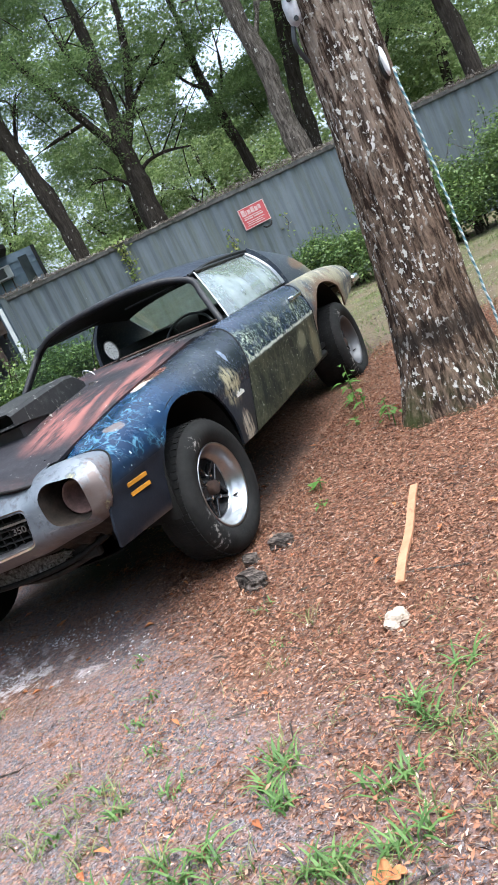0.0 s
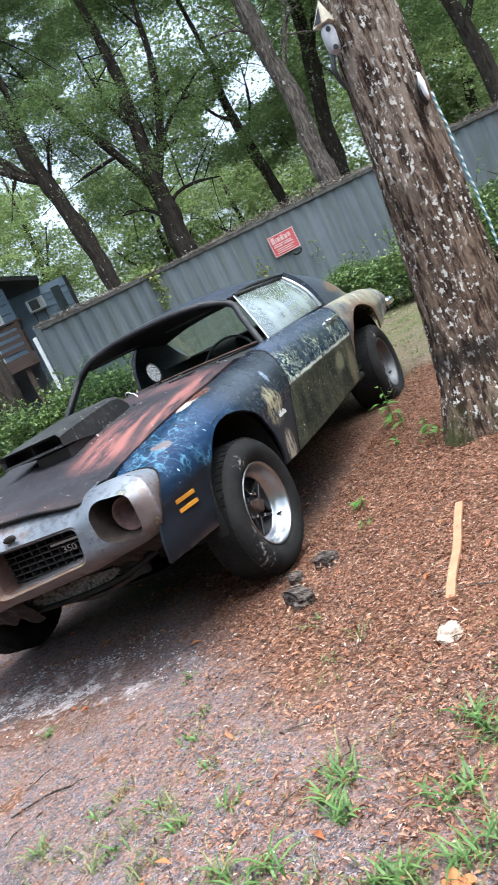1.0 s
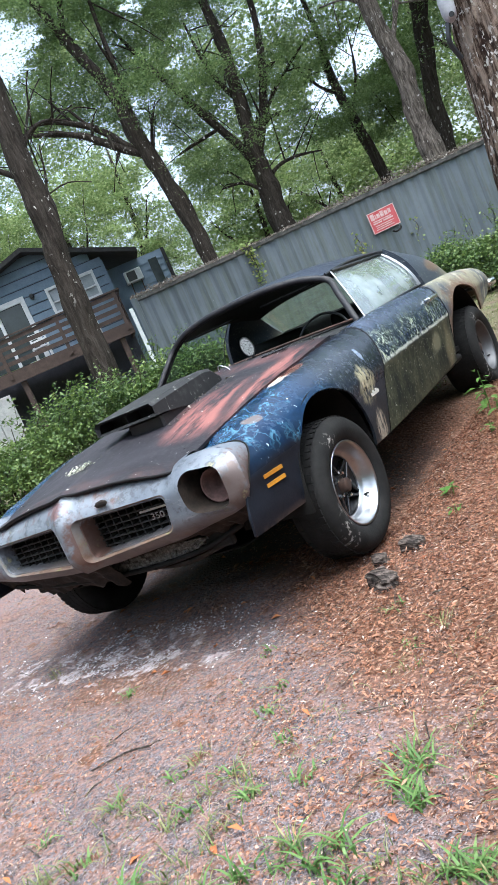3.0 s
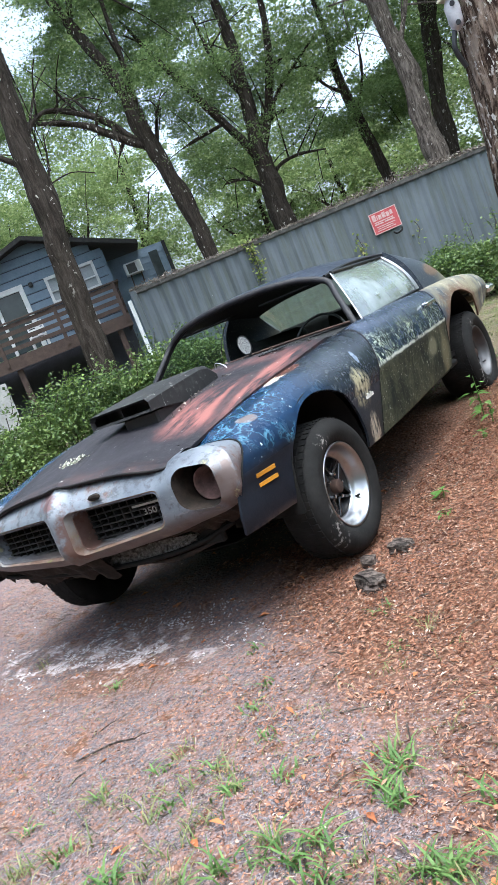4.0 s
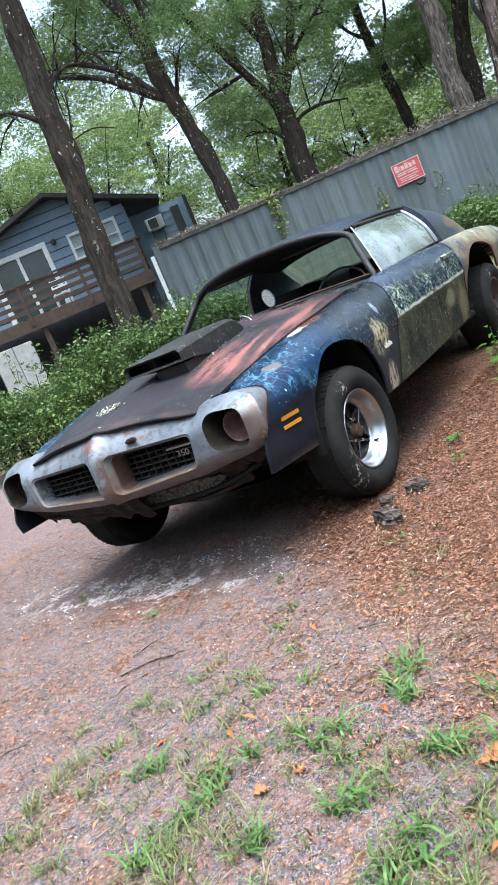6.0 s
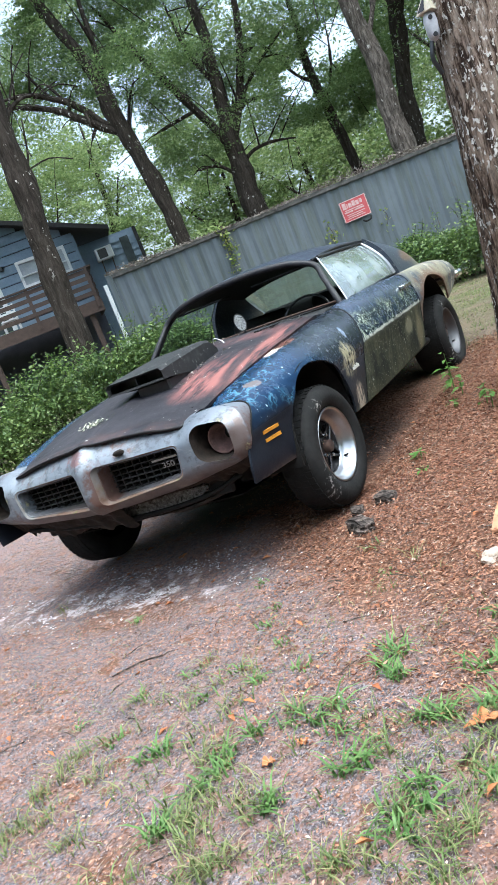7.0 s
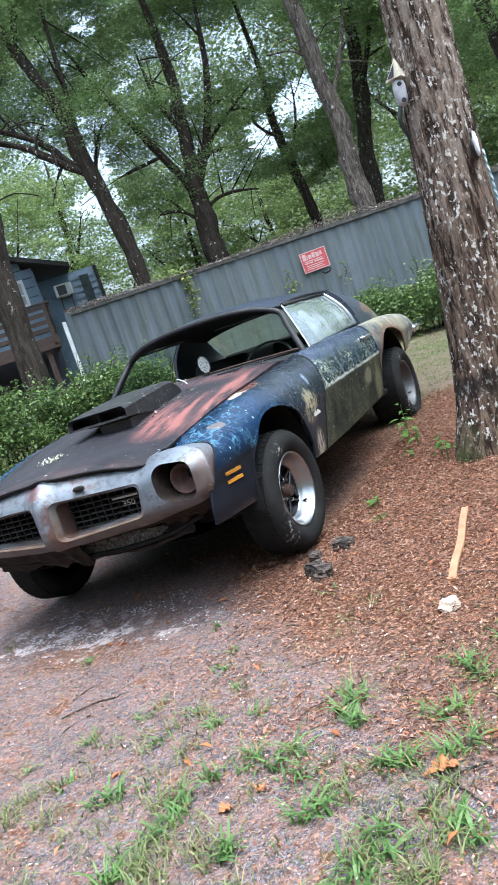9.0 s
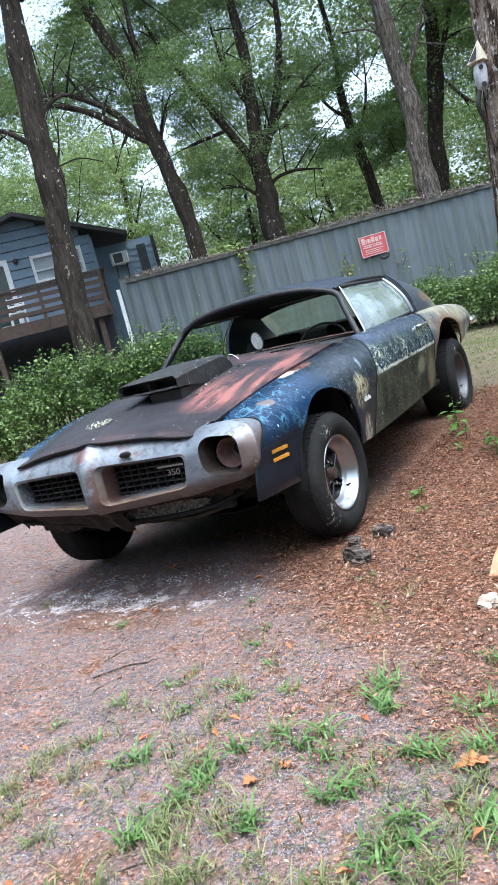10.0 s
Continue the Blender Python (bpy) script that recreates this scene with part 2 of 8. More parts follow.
# ---- materials ----
def m_ground():
    g = G("leaf_strewn_sand")
    x, y = g.xyz("X"), g.xyz("Y")
    big, mid, fine = g.noise(1.1, 6.0, 0.65), g.noise(9.0, 6.0, 0.7), g.noise(70.0, 4.0, 0.7)
    sand = g.mix(g.step(mid, 0.38, 0.62), (0.082, 0.070, 0.077), (0.195, 0.172, 0.186))
    grit = g.noise(130.0, 3.0, 0.7)
    sand = g.mix(g.step(fine, 0.42, 0.58), g.mix(0.6, sand, (0.05, 0.038, 0.037)), sand)
    sand = g.mix(g.math("MULTIPLY", g.step(grit, 0.54, 0.66), 0.4), sand, (0.38, 0.345, 0.36))
    sand = g.mix(g.math("MULTIPLY", g.math("SUBTRACT", 1.0, g.step(grit, 0.38, 0.45)), 0.35), sand, (0.05, 0.036, 0.034))
    sand = g.mix(g.math("MULTIPLY", g.step(g.voro(46.0, out=1), 0.55, 0.62), 0.55), sand, (0.24, 0.135, 0.105))
    grain = g.voro(230.0, out=1)
    sand = g.mix(g.math("MULTIPLY", g.step(grain, 0.74, 0.80), 0.45), sand, (0.33, 0.305, 0.315))
    sand = g.mix(g.math("MULTIPLY", g.math("SUBTRACT", 1.0, g.step(grain, 0.22, 0.28)), 0.75), sand, (0.040, 0.030, 0.031))
    sand = g.mix(g.math("MULTIPLY", g.step(g.voro(120.0, out=1), 0.68, 0.72), 0.6), sand, (0.21, 0.115, 0.085))
    chips = g.ramp(g.voro(95.0, out=1), [(0.0, (0.06, 0.029, 0.020)), (0.35, (0.17, 0.078, 0.048)), (0.6, (0.24, 0.13, 0.088)), (1.0, (0.40, 0.25, 0.175))])
    chips = g.mix(g.step(g.voro(60.0), 0.35, 0.6), chips, (0.10, 0.05, 0.03))
    edge = g.math("ADD", g.math("ADD", g.math("MULTIPLY", x, 1.0), g.math("MULTIPLY", y, 0.85)), g.math("MULTIPLY", g.math("SUBTRACT", big, 0.5), 1.1))
    litter = g.math("MULTIPLY", g.step(edge, 0.10, 0.42), g.step(g.math("ADD", y, g.math("MULTIPLY", big, 1.4)), -1.3, -0.2))
    patch = g.math("MAXIMUM", g.step(g.math("ADD", mid, g.math("MULTIPLY", fine, 0.25)), 0.66, 0.76), g.math("MULTIPLY", g.blob((-0.02, -0.86, 0.0), (0.34, 0.16, 2.0), 0.7, 6.0, 0.3), 0.8))
    litter = g.math("MAXIMUM", litter, g.math("MAXIMUM", patch, g.step(big, 0.56, 0.68)))
    col = g.mix(litter, sand, chips)
    # shade under the car, put into the ground colour
    under_shade = g.math("MULTIPLY", g.blob((0.05, 0.95, 0.0), (0.80, 0.85, 2.0), 0.5, 4.0, 0.25), 0.8)
    col = g.mix(under_shade, col, g.mix(fine, (0.022, 0.018, 0.016), (0.060, 0.050, 0.045)))
    white = g.math("MULTIPLY", g.blob((-0.32, -0.66, 0.0), (0.80, 0.20, 2.0), 0.9, 5.0, 0.3), g.step(g.noise(9.0, 6.0, 0.7), 0.52, 0.60))
    col = g.mix(g.math("MULTIPLY", white, 0.75), col, (0.58, 0.53, 0.545))
    col = g.mix(g.math("MULTIPLY", g.step(g.math("ADD", y, big), 2.4, 4.0), 0.8), col, g.mix(mid, (0.065, 0.050, 0.035), (0.15, 0.120, 0.088)))
    grassy = g.math("MULTIPLY", g.step(y, 2.8, 6.0), g.step(g.noise(2.0, 5.0, 0.7), 0.35, 0.6))
    col = g.mix(grassy, col, g.mix(mid, (0.085, 0.066, 0.036), (0.050, 0.078, 0.022)))
    h = g.math("ADD", g.math("MULTIPLY", mid, 0.6), g.math("ADD", g.math("MULTIPLY", fine, 0.25), g.math("MULTIPLY", g.voro(55.0), 0.4)))
    return g.done(col, 0.95, 0.0, h, 0.8, 0.02, spec=0.2)


def m_charred():
    """Split, half-burnt wood: dark cracks between greyed fibres."""
    g = G("charred_log")
    fibre = g.noise(55.0, 5.0, 0.7, g.map((0.25, 1.2, 1.2), rot=(0, 0, 0.6)))
    col = g.ramp(fibre, [(0.0, (0.008, 0.007, 0.006)), (0.44, (0.028, 0.022, 0.019)), (0.56, (0.130, 0.105, 0.092)), (1.0, (0.27, 0.235, 0.215))])
    col = g.mix(g.step(g.noise(14.0), 0.50, 0.62), col, (0.020, 0.017, 0.015))
    return g.done(col, 0.95, 0.0, fibre, 1.0, 0.012, spec=0.15)


def m_chips():
    g = G("dry_leaf_chips")
    col = g.ramp(g.island(), [(0.0, (0.040, 0.022, 0.017)), (0.20, (0.125, 0.055, 0.035)), (0.48, (0.285, 0.125, 0.073)), (0.78, (0.40, 0.20, 0.122)),
                              (0.94, (0.45, 0.29, 0.21)), (1.0, (0.56, 0.47, 0.41))])
    col = g.mix(g.step(g.noise(60.0), 0.4, 0.7), col, g.mix(0.5, col, (0.10, 0.05, 0.03)))
    return g.done(col, 0.8, leaf=0.1, spec=0.3)


def m_leaf(name, dark, mid, light, leaf=0.35, rough=0.5):
    g = G(name)
    col = g.ramp(g.island(), [(0.0, dark), (0.5, mid), (1.0, light)])
    col = g.mix(g.step(g.noise(0.45, 3.0), 0.35, 0.7), col, g.mix(0.45, col, light))
    return g.done(col, rough, leaf=leaf, spec=0.35)


def m_bark(name, dark, light, lichen=0.0, scale=1.0):
    g = G(name)
    v = g.map((9 * scale, 9 * scale, (1.8 if lichen else 1.7) * scale))
    ridge = g.noise(2.6 if lichen else 1.6, 8.0, 0.75, v, 0.5 if lichen else 1.1)
    fur = g.noise(1.0, 6.0, 0.7, g.map((40 * scale, 40 * scale, (9.0 if lichen else 4.5) * scale)), 0.5)
    plate = g.math("ADD", g.math("MULTIPLY", g.step(g.math("ABSOLUTE", g.math("SUBTRACT", fur, 0.5)), 0.0, 0.10), 0.2), 0.0)
    col = g.mix(g.step(ridge, 0.43, 0.55) if lichen else g.step(ridge, 0.38, 0.62), dark, light)
    col = g.mix(g.step(fur, 0.38, 0.60), g.mix(0.75, col, (0.022, 0.015, 0.012)), col)
    if lichen:
        l = g.math("MULTIPLY", g.step(g.noise(48.0, 4.0, 0.6, g.map((1, 1, 0.6))), 0.57, 0.60), g.step(g.noise(4.2, 3.0), 0.42, 0.54))
        l = g.math("MAXIMUM", l, g.math("MULTIPLY", g.step(g.noise(25.0, 4.0, 0.65, g.map((1, 1, 0.7), (3, 1, 2))), 0.635, 0.66), g.step(g.xyz("Z"), 0.4, 1.2)))
        col = g.mix(l, col, (0.74, 0.72, 0.68))
        pale = g.math("MULTIPLY", g.step(g.math("ADD", g.xyz("Z"), g.math("MULTIPLY", g.noise(3.0), 1.2)), 1.6, 2.6), g.step(ridge, 0.46, 0.60))
        col = g.mix(g.math("MULTIPLY", pale, 0.5), col, (0.50, 0.43, 0.37))
        scorch = g.math("SUBTRACT", 1.0, g.step(g.math("ABSOLUTE", g.math("SUBTRACT", g.math("ADD", g.xyz("Z"), g.math("MULTIPLY", g.noise(5.0), 0.12)), 0.52)), 0.03, 0.09))
        col = g.mix(g.math("MULTIPLY", scorch, 0.75), col, (0.025, 0.020, 0.017))
        moss = g.math("MULTIPLY", g.math("SUBTRACT", 1.0, g.step(g.xyz("Z"), 0.05, 0.32)), g.step(g.noise(6.0), 0.46, 0.62))
        col = g.mix(moss, col, (0.055, 0.066, 0.022))
    if not lichen:
        spot = g.math("MULTIPLY", g.step(g.noise(13.0, 3.0, 0.6, g.map((1, 1, 0.7))), 0.64, 0.67), g.step(g.noise(1.3, 2.0), 0.40, 0.55))
        col = g.mix(spot, col, (0.46, 0.44, 0.40))
    h = g.math("ADD", ridge, g.math("MULTIPLY", fur, 0.9))
    return g.done(col, 0.95, 0.0, h, 1.0, 0.035, spec=0.15)


def m_paint(name, zone):
    """Old blue car paint under black primer, rust and mould."""
    g = G(name)
    n1, n2, n3 = g.noise(2.2, 6.0, 0.65), g.noise(14.0, 6.0, 0.7), g.noise(75.0, 4.0, 0.7)
    streak = g.noise(3.0, 6.0, 0.7, g.map((5, 5, 1.2)))
    blue = g.mix(g.step(n2, 0.3, 0.7), (0.006, 0.022, 0.060), (0.015, 0.050, 0.115))
    black = g.mix(n2, (0.006, 0.007, 0.009), (0.016, 0.017, 0.021))
    z, y = g.xyz("Z"), g.xyz("Y")
    rough, metal = 0.35, 0.0
    if zone == "fender":
        blue = g.mix(g.step(n2, 0.3, 0.7), (0.004, 0.015, 0.042), (0.010, 0.036, 0.086))
        # blue above, near black towards the bottom
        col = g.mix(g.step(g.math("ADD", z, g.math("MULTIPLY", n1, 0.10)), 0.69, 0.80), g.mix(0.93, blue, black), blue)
        back = g.step(g.math("ADD", y, g.math("MULTIPLY", n1, 0.3)), 0.05, 0.34)
        col = g.mix(back, col, g.mix(g.step(n1, 0.35, 0.65), (0.010, 0.014, 0.022), (0.028, 0.036, 0.050)))
        # flaked lacquer: islands with pale blue rims and darker hearts
        worn = g.math("MULTIPLY", g.blob((0.80, -0.28, 0.78), (0.34, 0.30, 0.125), 0.45, 6.0, 0.15), g.step(g.noise(4.2, 3.0, 0.6, g.map(loc=(1, 5, 2))), 0.38, 0.47))
        for scale, level, where, wide in ((7.5, 0.50, (0, 0, 0), 0.022), (11.0, 0.59, (4, 2, 7), 0.016)):
            lay = g.noise(scale, 4.0, 0.55, g.map(loc=where), 0.4)
            heart = g.math("MULTIPLY", g.step(lay, level, level + 0.012), worn)
            col = g.mix(g.math("MULTIPLY", heart, 0.85), col, g.mix(n2, (0.004, 0.010, 0.030), (0.010, 0.036, 0.090)))
            rim = g.math("SUBTRACT", 1.0, g.step(g.math("ABSOLUTE", g.math("SUBTRACT", lay, level - 0.006)), wide * 0.25, wide))
            col = g.mix(g.math("MULTIPLY", g.math("MULTIPLY", rim, worn), 0.75), col, g.mix(n3, (0.035, 0.125, 0.21), (0.12, 0.26, 0.35)))
        col = g.mix(g.blob((0.70, 0.05, 0.875), (0.045, 0.10, 0.05), 0.8, 12.0, 0.10), col, (0.56, 0.44, 0.38))
        col = g.mix(g.blob((0.71, 0.16, 0.88), (0.05, 0.09, 0.04), 0.7, 10.0, 0.10), col, (0.12, 0.055, 0.045))
        col = g.mix(g.math("MULTIPLY", g.blob((0.78, -0.40, 0.80), (0.05, 0.045, 0.018), 0.8, 14.0, 0.12), 0.7), col, (0.17, 0.13, 0.11))
        speck = g.math("MULTIPLY", g.step(g.noise(38.0, 3.0, 0.6), 0.695, 0.71), g.math("MULTIPLY", g.step(g.noise(4.0), 0.45, 0.55), g.step(z, 0.62, 0.70)))
        speck = g.math("MULTIPLY", speck, g.math("SUBTRACT", 1.0, g.step(y, 0.0, 0.2)))
        col = g.mix(speck, col, (0.45, 0.54, 0.58))
        crust = g.math("MULTIPLY", g.step(g.noise(75.0, 4.0, 0.75, g.map((1, 1, 0.6))), 0.575, 0.61), g.blob((0.92, 0.36, 0.74), (0.4, 0.26, 0.15), 0.9, 6.0, 0.5))
        col = g.mix(g.math("MULTIPLY", crust, 0.35), col, (0.30, 0.33, 0.31))
        mould = g.math("MULTIPLY", g.blob((0.92, 0.43, 0.67), (0.4, 0.095, 0.085), 1.1, 7.0, 0.25), g.step(g.noise(42.0, 6.0, 0.75, g.map((1, 1, 0.5))), 0.42, 0.54))
        col = g.mix(mould, col, g.mix(n2, (0.24, 0.215, 0.125), (0.46, 0.43, 0.31)))
        flake = g.blob((0.86, 0.52, 0.80), (0.2, 0.018, 0.035), 1.3, 18.0, 0.08)
        col = g.mix(g.math("MULTIPLY", flake, 0.6), col, (0.26, 0.32, 0.42))
        # darker towards the bottom behind the wheel
        low_rear = g.math("MULTIPLY", g.step(y, 0.10, 0.50), g.math("SUBTRACT", 1.0, g.step(z, 0.48, 0.62)))
        col = g.mix(g.math("MULTIPLY", low_rear, 0.8), col, g.mix(n2, (0.010, 0.012, 0.014), (0.034, 0.035, 0.033)))
        scar = g.math("MULTIPLY", g.blob((0.9, 0.46, 0.44), (0.3, 0.060, 0.095), 0.9, 9.0, 0.12), g.step(g.noise(5.0, 6.0, 0.7, g.map((7, 7, 1.6), rot=(0.35, 0, 0))), 0.40, 0.50))
        col = g.mix(scar, col, g.mix(n3, (0.46, 0.43, 0.36), (0.22, 0.17, 0.12)))
        edge = g.math("MULTIPLY", g.math("SUBTRACT", 1.0, g.step(g.math("ADD", z, g.math("MULTIPLY", n2, 0.05)), 0.43, 0.47)), g.math("SUBTRACT", 1.0, g.step(y, -0.3, -0.1)))
        col = g.mix(g.math("MULTIPLY", edge, g.step(n2, 0.40, 0.52)), col, (0.075, 0.05, 0.04))
        rough = g.math("MAXIMUM", g.step(n2, 0.05, 1.9), g.math("MULTIPLY", g.math("SUBTRACT", 1.0, g.step(z, 0.60, 0.76)), 0.36))
    elif zone == "door":
        lower = g.math("SUBTRACT", 1.0, g.step(g.math("ADD", z, g.math("MULTIPLY", g.math("SUBTRACT", g.noise(14.0, 5.0, 0.7), 0.5), 0.05)), 0.690, 0.715))
        # paler towards the top: sky sheen put into the door colour
        col = g.mix(g.step(g.math("ADD", z, g.math("MULTIPLY", n1, 0.25)), 0.95, 1.06), g.mix(0.55, blue, black), (0.040, 0.054, 0.085))
        fleck = g.noise(95.0, 4.0, 0.75, g.map((1, 1, 0.5)))
        band = g.math("MULTIPLY", g.step(z, 0.685, 0.71), g.math("SUBTRACT", 1.0, g.step(g.math("ADD", z, g.math("MULTIPLY", n1, 0.10)), 0.86, 0.93)))
        dense = g.step(g.math("ADD", g.noise(7.0, 6.0, 0.7, g.map((1, 1, 0.7))), g.math("MULTIPLY", g.noise(2.5), 0.5)), 0.66, 0.92)
        cover = g.step(g.math("ADD", fleck, g.math("MULTIPLY", dense, 0.13)), 0.60, 0.645)
        col = g.mix(g.math("MULTIPLY", cover, band), col, g.mix(n1, (0.56, 0.60, 0.47), (0.30, 0.37, 0.20)))
        run = g.math("MULTIPLY", g.step(g.noise(5.0, 5.0, 0.7, g.map((9, 9, 1.6))), 0.60, 0.64), g.math("MULTIPLY", band, dense))
        col = g.mix(g.math("MULTIPLY", run, 0.7), col, (0.46, 0.47, 0.34))
        low = g.mix(g.step(g.noise(6.0, 6.0, 0.72, g.map((1, 1, 0.6))), 0.38, 0.66), (0.012, 0.017, 0.015), (0.100, 0.105, 0.066))
        low = g.mix(g.math("MULTIPLY", g.step(g.noise(45.0, 5.0, 0.75), 0.50, 0.58), 0.55), low, (0.010, 0.012, 0.011))
        low = g.mix(g.math("MULTIPLY", g.blob((0.93, 1.62, 0.60), (0.4, 0.09, 0.055), 0.6, 8.0, 0.25), 0.8), low, (0.20, 0.195, 0.13))
        low = g.mix(g.math("MULTIPLY", g.blob((0.93, 1.86, 0.52), (0.4, 0.07, 0.16), 0.9, 6.0, 0.4), 0.7), low, (0.17, 0.15, 0.09))
        drip = g.math("MULTIPLY", g.step(g.noise(3.6, 6.0, 0.75, g.map((9, 9, 1.1))), 0.60, 0.67), g.step(z, 0.42, 0.66))
        low = g.mix(g.math("MULTIPLY", drip, 0.6), low, (0.27, 0.29, 0.19))
        low = g.mix(g.step(g.noise(62.0, 3.0, 0.7), 0.645, 0.67), low, (0.38, 0.40, 0.33))
        col = g.mix(lower, col, low)
        line = g.math("SUBTRACT", 1.0, g.step(g.math("ABSOLUTE", g.math("SUBTRACT", z, g.math("ADD", 0.690, g.math("MULTIPLY", n2, 0.03)))), 0.003, 0.013))
        col = g.mix(g.math("MULTIPLY", line, g.step(streak, 0.38, 0.50)), col, (0.48, 0.52, 0.46))
        col = g.mix(g.math("MULTIPLY", g.step(g.noise(42.0, 4.0, 0.7), 0.640, 0.70), 0.45), col, (0.34, 0.38, 0.34))
        rough = g.math("MAXIMUM", g.step(n2, 0.05, 1.9), g.math("MULTIPLY", lower, 0.6))
    elif zone == "sail":
        col = g.mix(g.step(g.math("ADD", y, g.math("MULTIPLY", n1, 0.5)), 2.85, 3.25), (0.034, 0.044, 0.062), (0.20, 0.185, 0.13))
        col = g.mix(g.math("MULTIPLY", g.blob((0.69, 2.75, 1.02), (0.2, 0.30, 0.05), 0.9, 8.0, 0.2), 0.8), col, (0.16, 0.10, 0.06))
        col = g.mix(g.step(n3, 0.58, 0.68), col, (0.30, 0.32, 0.29))
        rough = 0.45
    elif zone == "quarter":
        col = g.mix(g.step(n1, 0.42, 0.56), (0.050, 0.064, 0.082), (0.22, 0.205, 0.145))
        col = g.mix(g.step(g.noise(5.0, 6.0, 0.7, g.map(loc=(2, 2, 2))), 0.54, 0.60), col, (0.33, 0.305, 0.24))
        # rust spreading round the wheel opening
        dy = g.math("DIVIDE", g.math("SUBTRACT", y, 2.47), 0.50)
        dz = g.math("DIVIDE", g.math("SUBTRACT", z, 0.43), 0.395)
        ring = g.math("SQRT", g.math("ADD", g.math("MULTIPLY", dy, dy), g.math("MULTIPLY", dz, dz)))
        rust = g.math("SUBTRACT", 1.0, g.step(g.math("ADD", ring, g.math("MULTIPLY", n2, 0.5)), 1.28, 1.42))
        col = g.mix(g.math("MULTIPLY", rust, 0.85), col, g.mix(n3, (0.055, 0.030, 0.022), (0.20, 0.115, 0.07)))
        col = g.mix(g.math("MULTIPLY", g.step(n2, 0.56, 0.64), 0.7), col, (0.13, 0.075, 0.05))
        col = g.mix(g.step(n3, 0.60, 0.68), col, (0.40, 0.41, 0.36))
        rough = 0.6
    elif zone == "hood":
        col = g.mix(g.step(n1, 0.35, 0.7), (0.010, 0.0095, 0.013), (0.030, 0.027, 0.033))
        red = g.math("MAXIMUM", g.blob((0.47, -0.12, 0.86), (0.17, 0.30, 0.2), 0.55, 4.5, 0.35, (0, 0, 0.12)), g.blob((0.60, 0.20, 0.89), (0.07, 0.50, 0.2), 0.5, 5.0, 0.4))
        red = g.math("MAXIMUM", red, g.math("MULTIPLY", g.blob((0.36, 0.56, 0.92), (0.36, 0.11, 0.2), 0.7, 5.0, 0.4), 0.35))
        red = g.math("MULTIPLY", red, g.step(g.noise(5.0, 7.0, 0.72, g.map((3.4, 0.6, 1))), 0.40, 0.56))
        col = g.mix(red, col, g.mix(n2, (0.160, 0.056, 0.049), (0.27, 0.113, 0.100)))
        dark = g.blob((0.53, 0.02, 0.88), (0.035, 0.42, 0.2), 0.6, 7.0, 0.4, (0, 0, -0.10))
        col = g.mix(g.math("MULTIPLY", dark, 0.85), col, (0.028, 0.023, 0.027))
        edge = g.math("MULTIPLY", g.math("SUBTRACT", 1.0, g.step(y, -0.72, -0.62)), g.step(n2, 0.42, 0.6))
        col = g.mix(g.math("MULTIPLY", edge, 0.25), col, (0.14, 0.075, 0.065))
        col = g.mix(g.step(g.noise(40.0, 3.0, 0.6), 0.70, 0.72), col, (0.45, 0.45, 0.43))
        col = g.mix(g.math("MULTIPLY", g.step(n3, 0.55, 0.75), 0.35), col, (0.13, 0.12, 0.12))
        rough = g.step(n2, -0.9, 1.3)
    elif zone == "scoop":
        col = g.mix(g.step(n1, 0.3, 0.7), (0.012, 0.012, 0.013), (0.030, 0.030, 0.031))
        col = g.mix(g.math("MULTIPLY", g.step(n2, 0.52, 0.66), 0.5), col, (0.07, 0.07, 0.068))
        col = g.mix(g.math("MULTIPLY", g.step(g.noise(28.0, 5.0, 0.7), 0.61, 0.66), g.step(g.xyz("X"), -0.1, 0.25)), col, (0.22, 0.22, 0.205))
        rough = 0.6
    elif zone == "roof":
        col = g.mix(g.step(n1, 0.3, 0.7), (0.010, 0.015, 0.028), (0.026, 0.036, 0.058))
        col = g.mix(g.step(n3, 0.66, 0.74), col, (0.11, 0.11, 0.10))
        rough = g.step(n2, -0.4, 1.5)
    elif zone == "stained":
        col = g.mix(g.step(n2, 0.35, 0.65), (0.095, 0.052, 0.036), (0.165, 0.115, 0.090))
        col = g.mix(g.step(n1, 0.50, 0.62), col, (0.17, 0.165, 0.16))
        col = g.mix(g.math("MULTIPLY", g.step(g.noise(26.0, 5.0, 0.7), 0.58, 0.66), g.math("SUBTRACT", 1.0, g.step(z, 0.56, 0.64))), col, (0.14, 0.16, 0.05))
        rough = 0.65
    elif zone == "nose":
        col = g.mix(g.step(n1, 0.3, 0.7), (0.088, 0.102, 0.125), (0.205, 0.225, 0.255))
        col = g.mix(g.math("MULTIPLY", g.step(n2, 0.50, 0.60), 0.65), col, (0.042, 0.042, 0.048))
        scuff = g.noise(6.0, 6.0, 0.75, g.map((1, 1, 4.0), rot=(0, 0.25, 0)))
        col = g.mix(g.math("MULTIPLY", g.step(scuff, 0.56, 0.66), 0.55), col, (0.30, 0.32, 0.345))
        low = g.math("SUBTRACT", 1.0, g.step(g.math("ADD", z, g.math("MULTIPLY", n1, 0.16)), 0.60, 0.68))
        col = g.mix(g.math("MULTIPLY", low, 0.85), col, g.mix(g.step(n2, 0.35, 0.65), (0.060, 0.034, 0.025), (0.150, 0.125, 0.110)))
        rust = g.math("MULTIPLY", g.step(g.noise(4.2, 7.0, 0.7), 0.565, 0.64), g.step(n2, 0.40, 0.55))
        col = g.mix(g.math("MULTIPLY", rust, 0.7), col, (0.135, 0.062, 0.042))
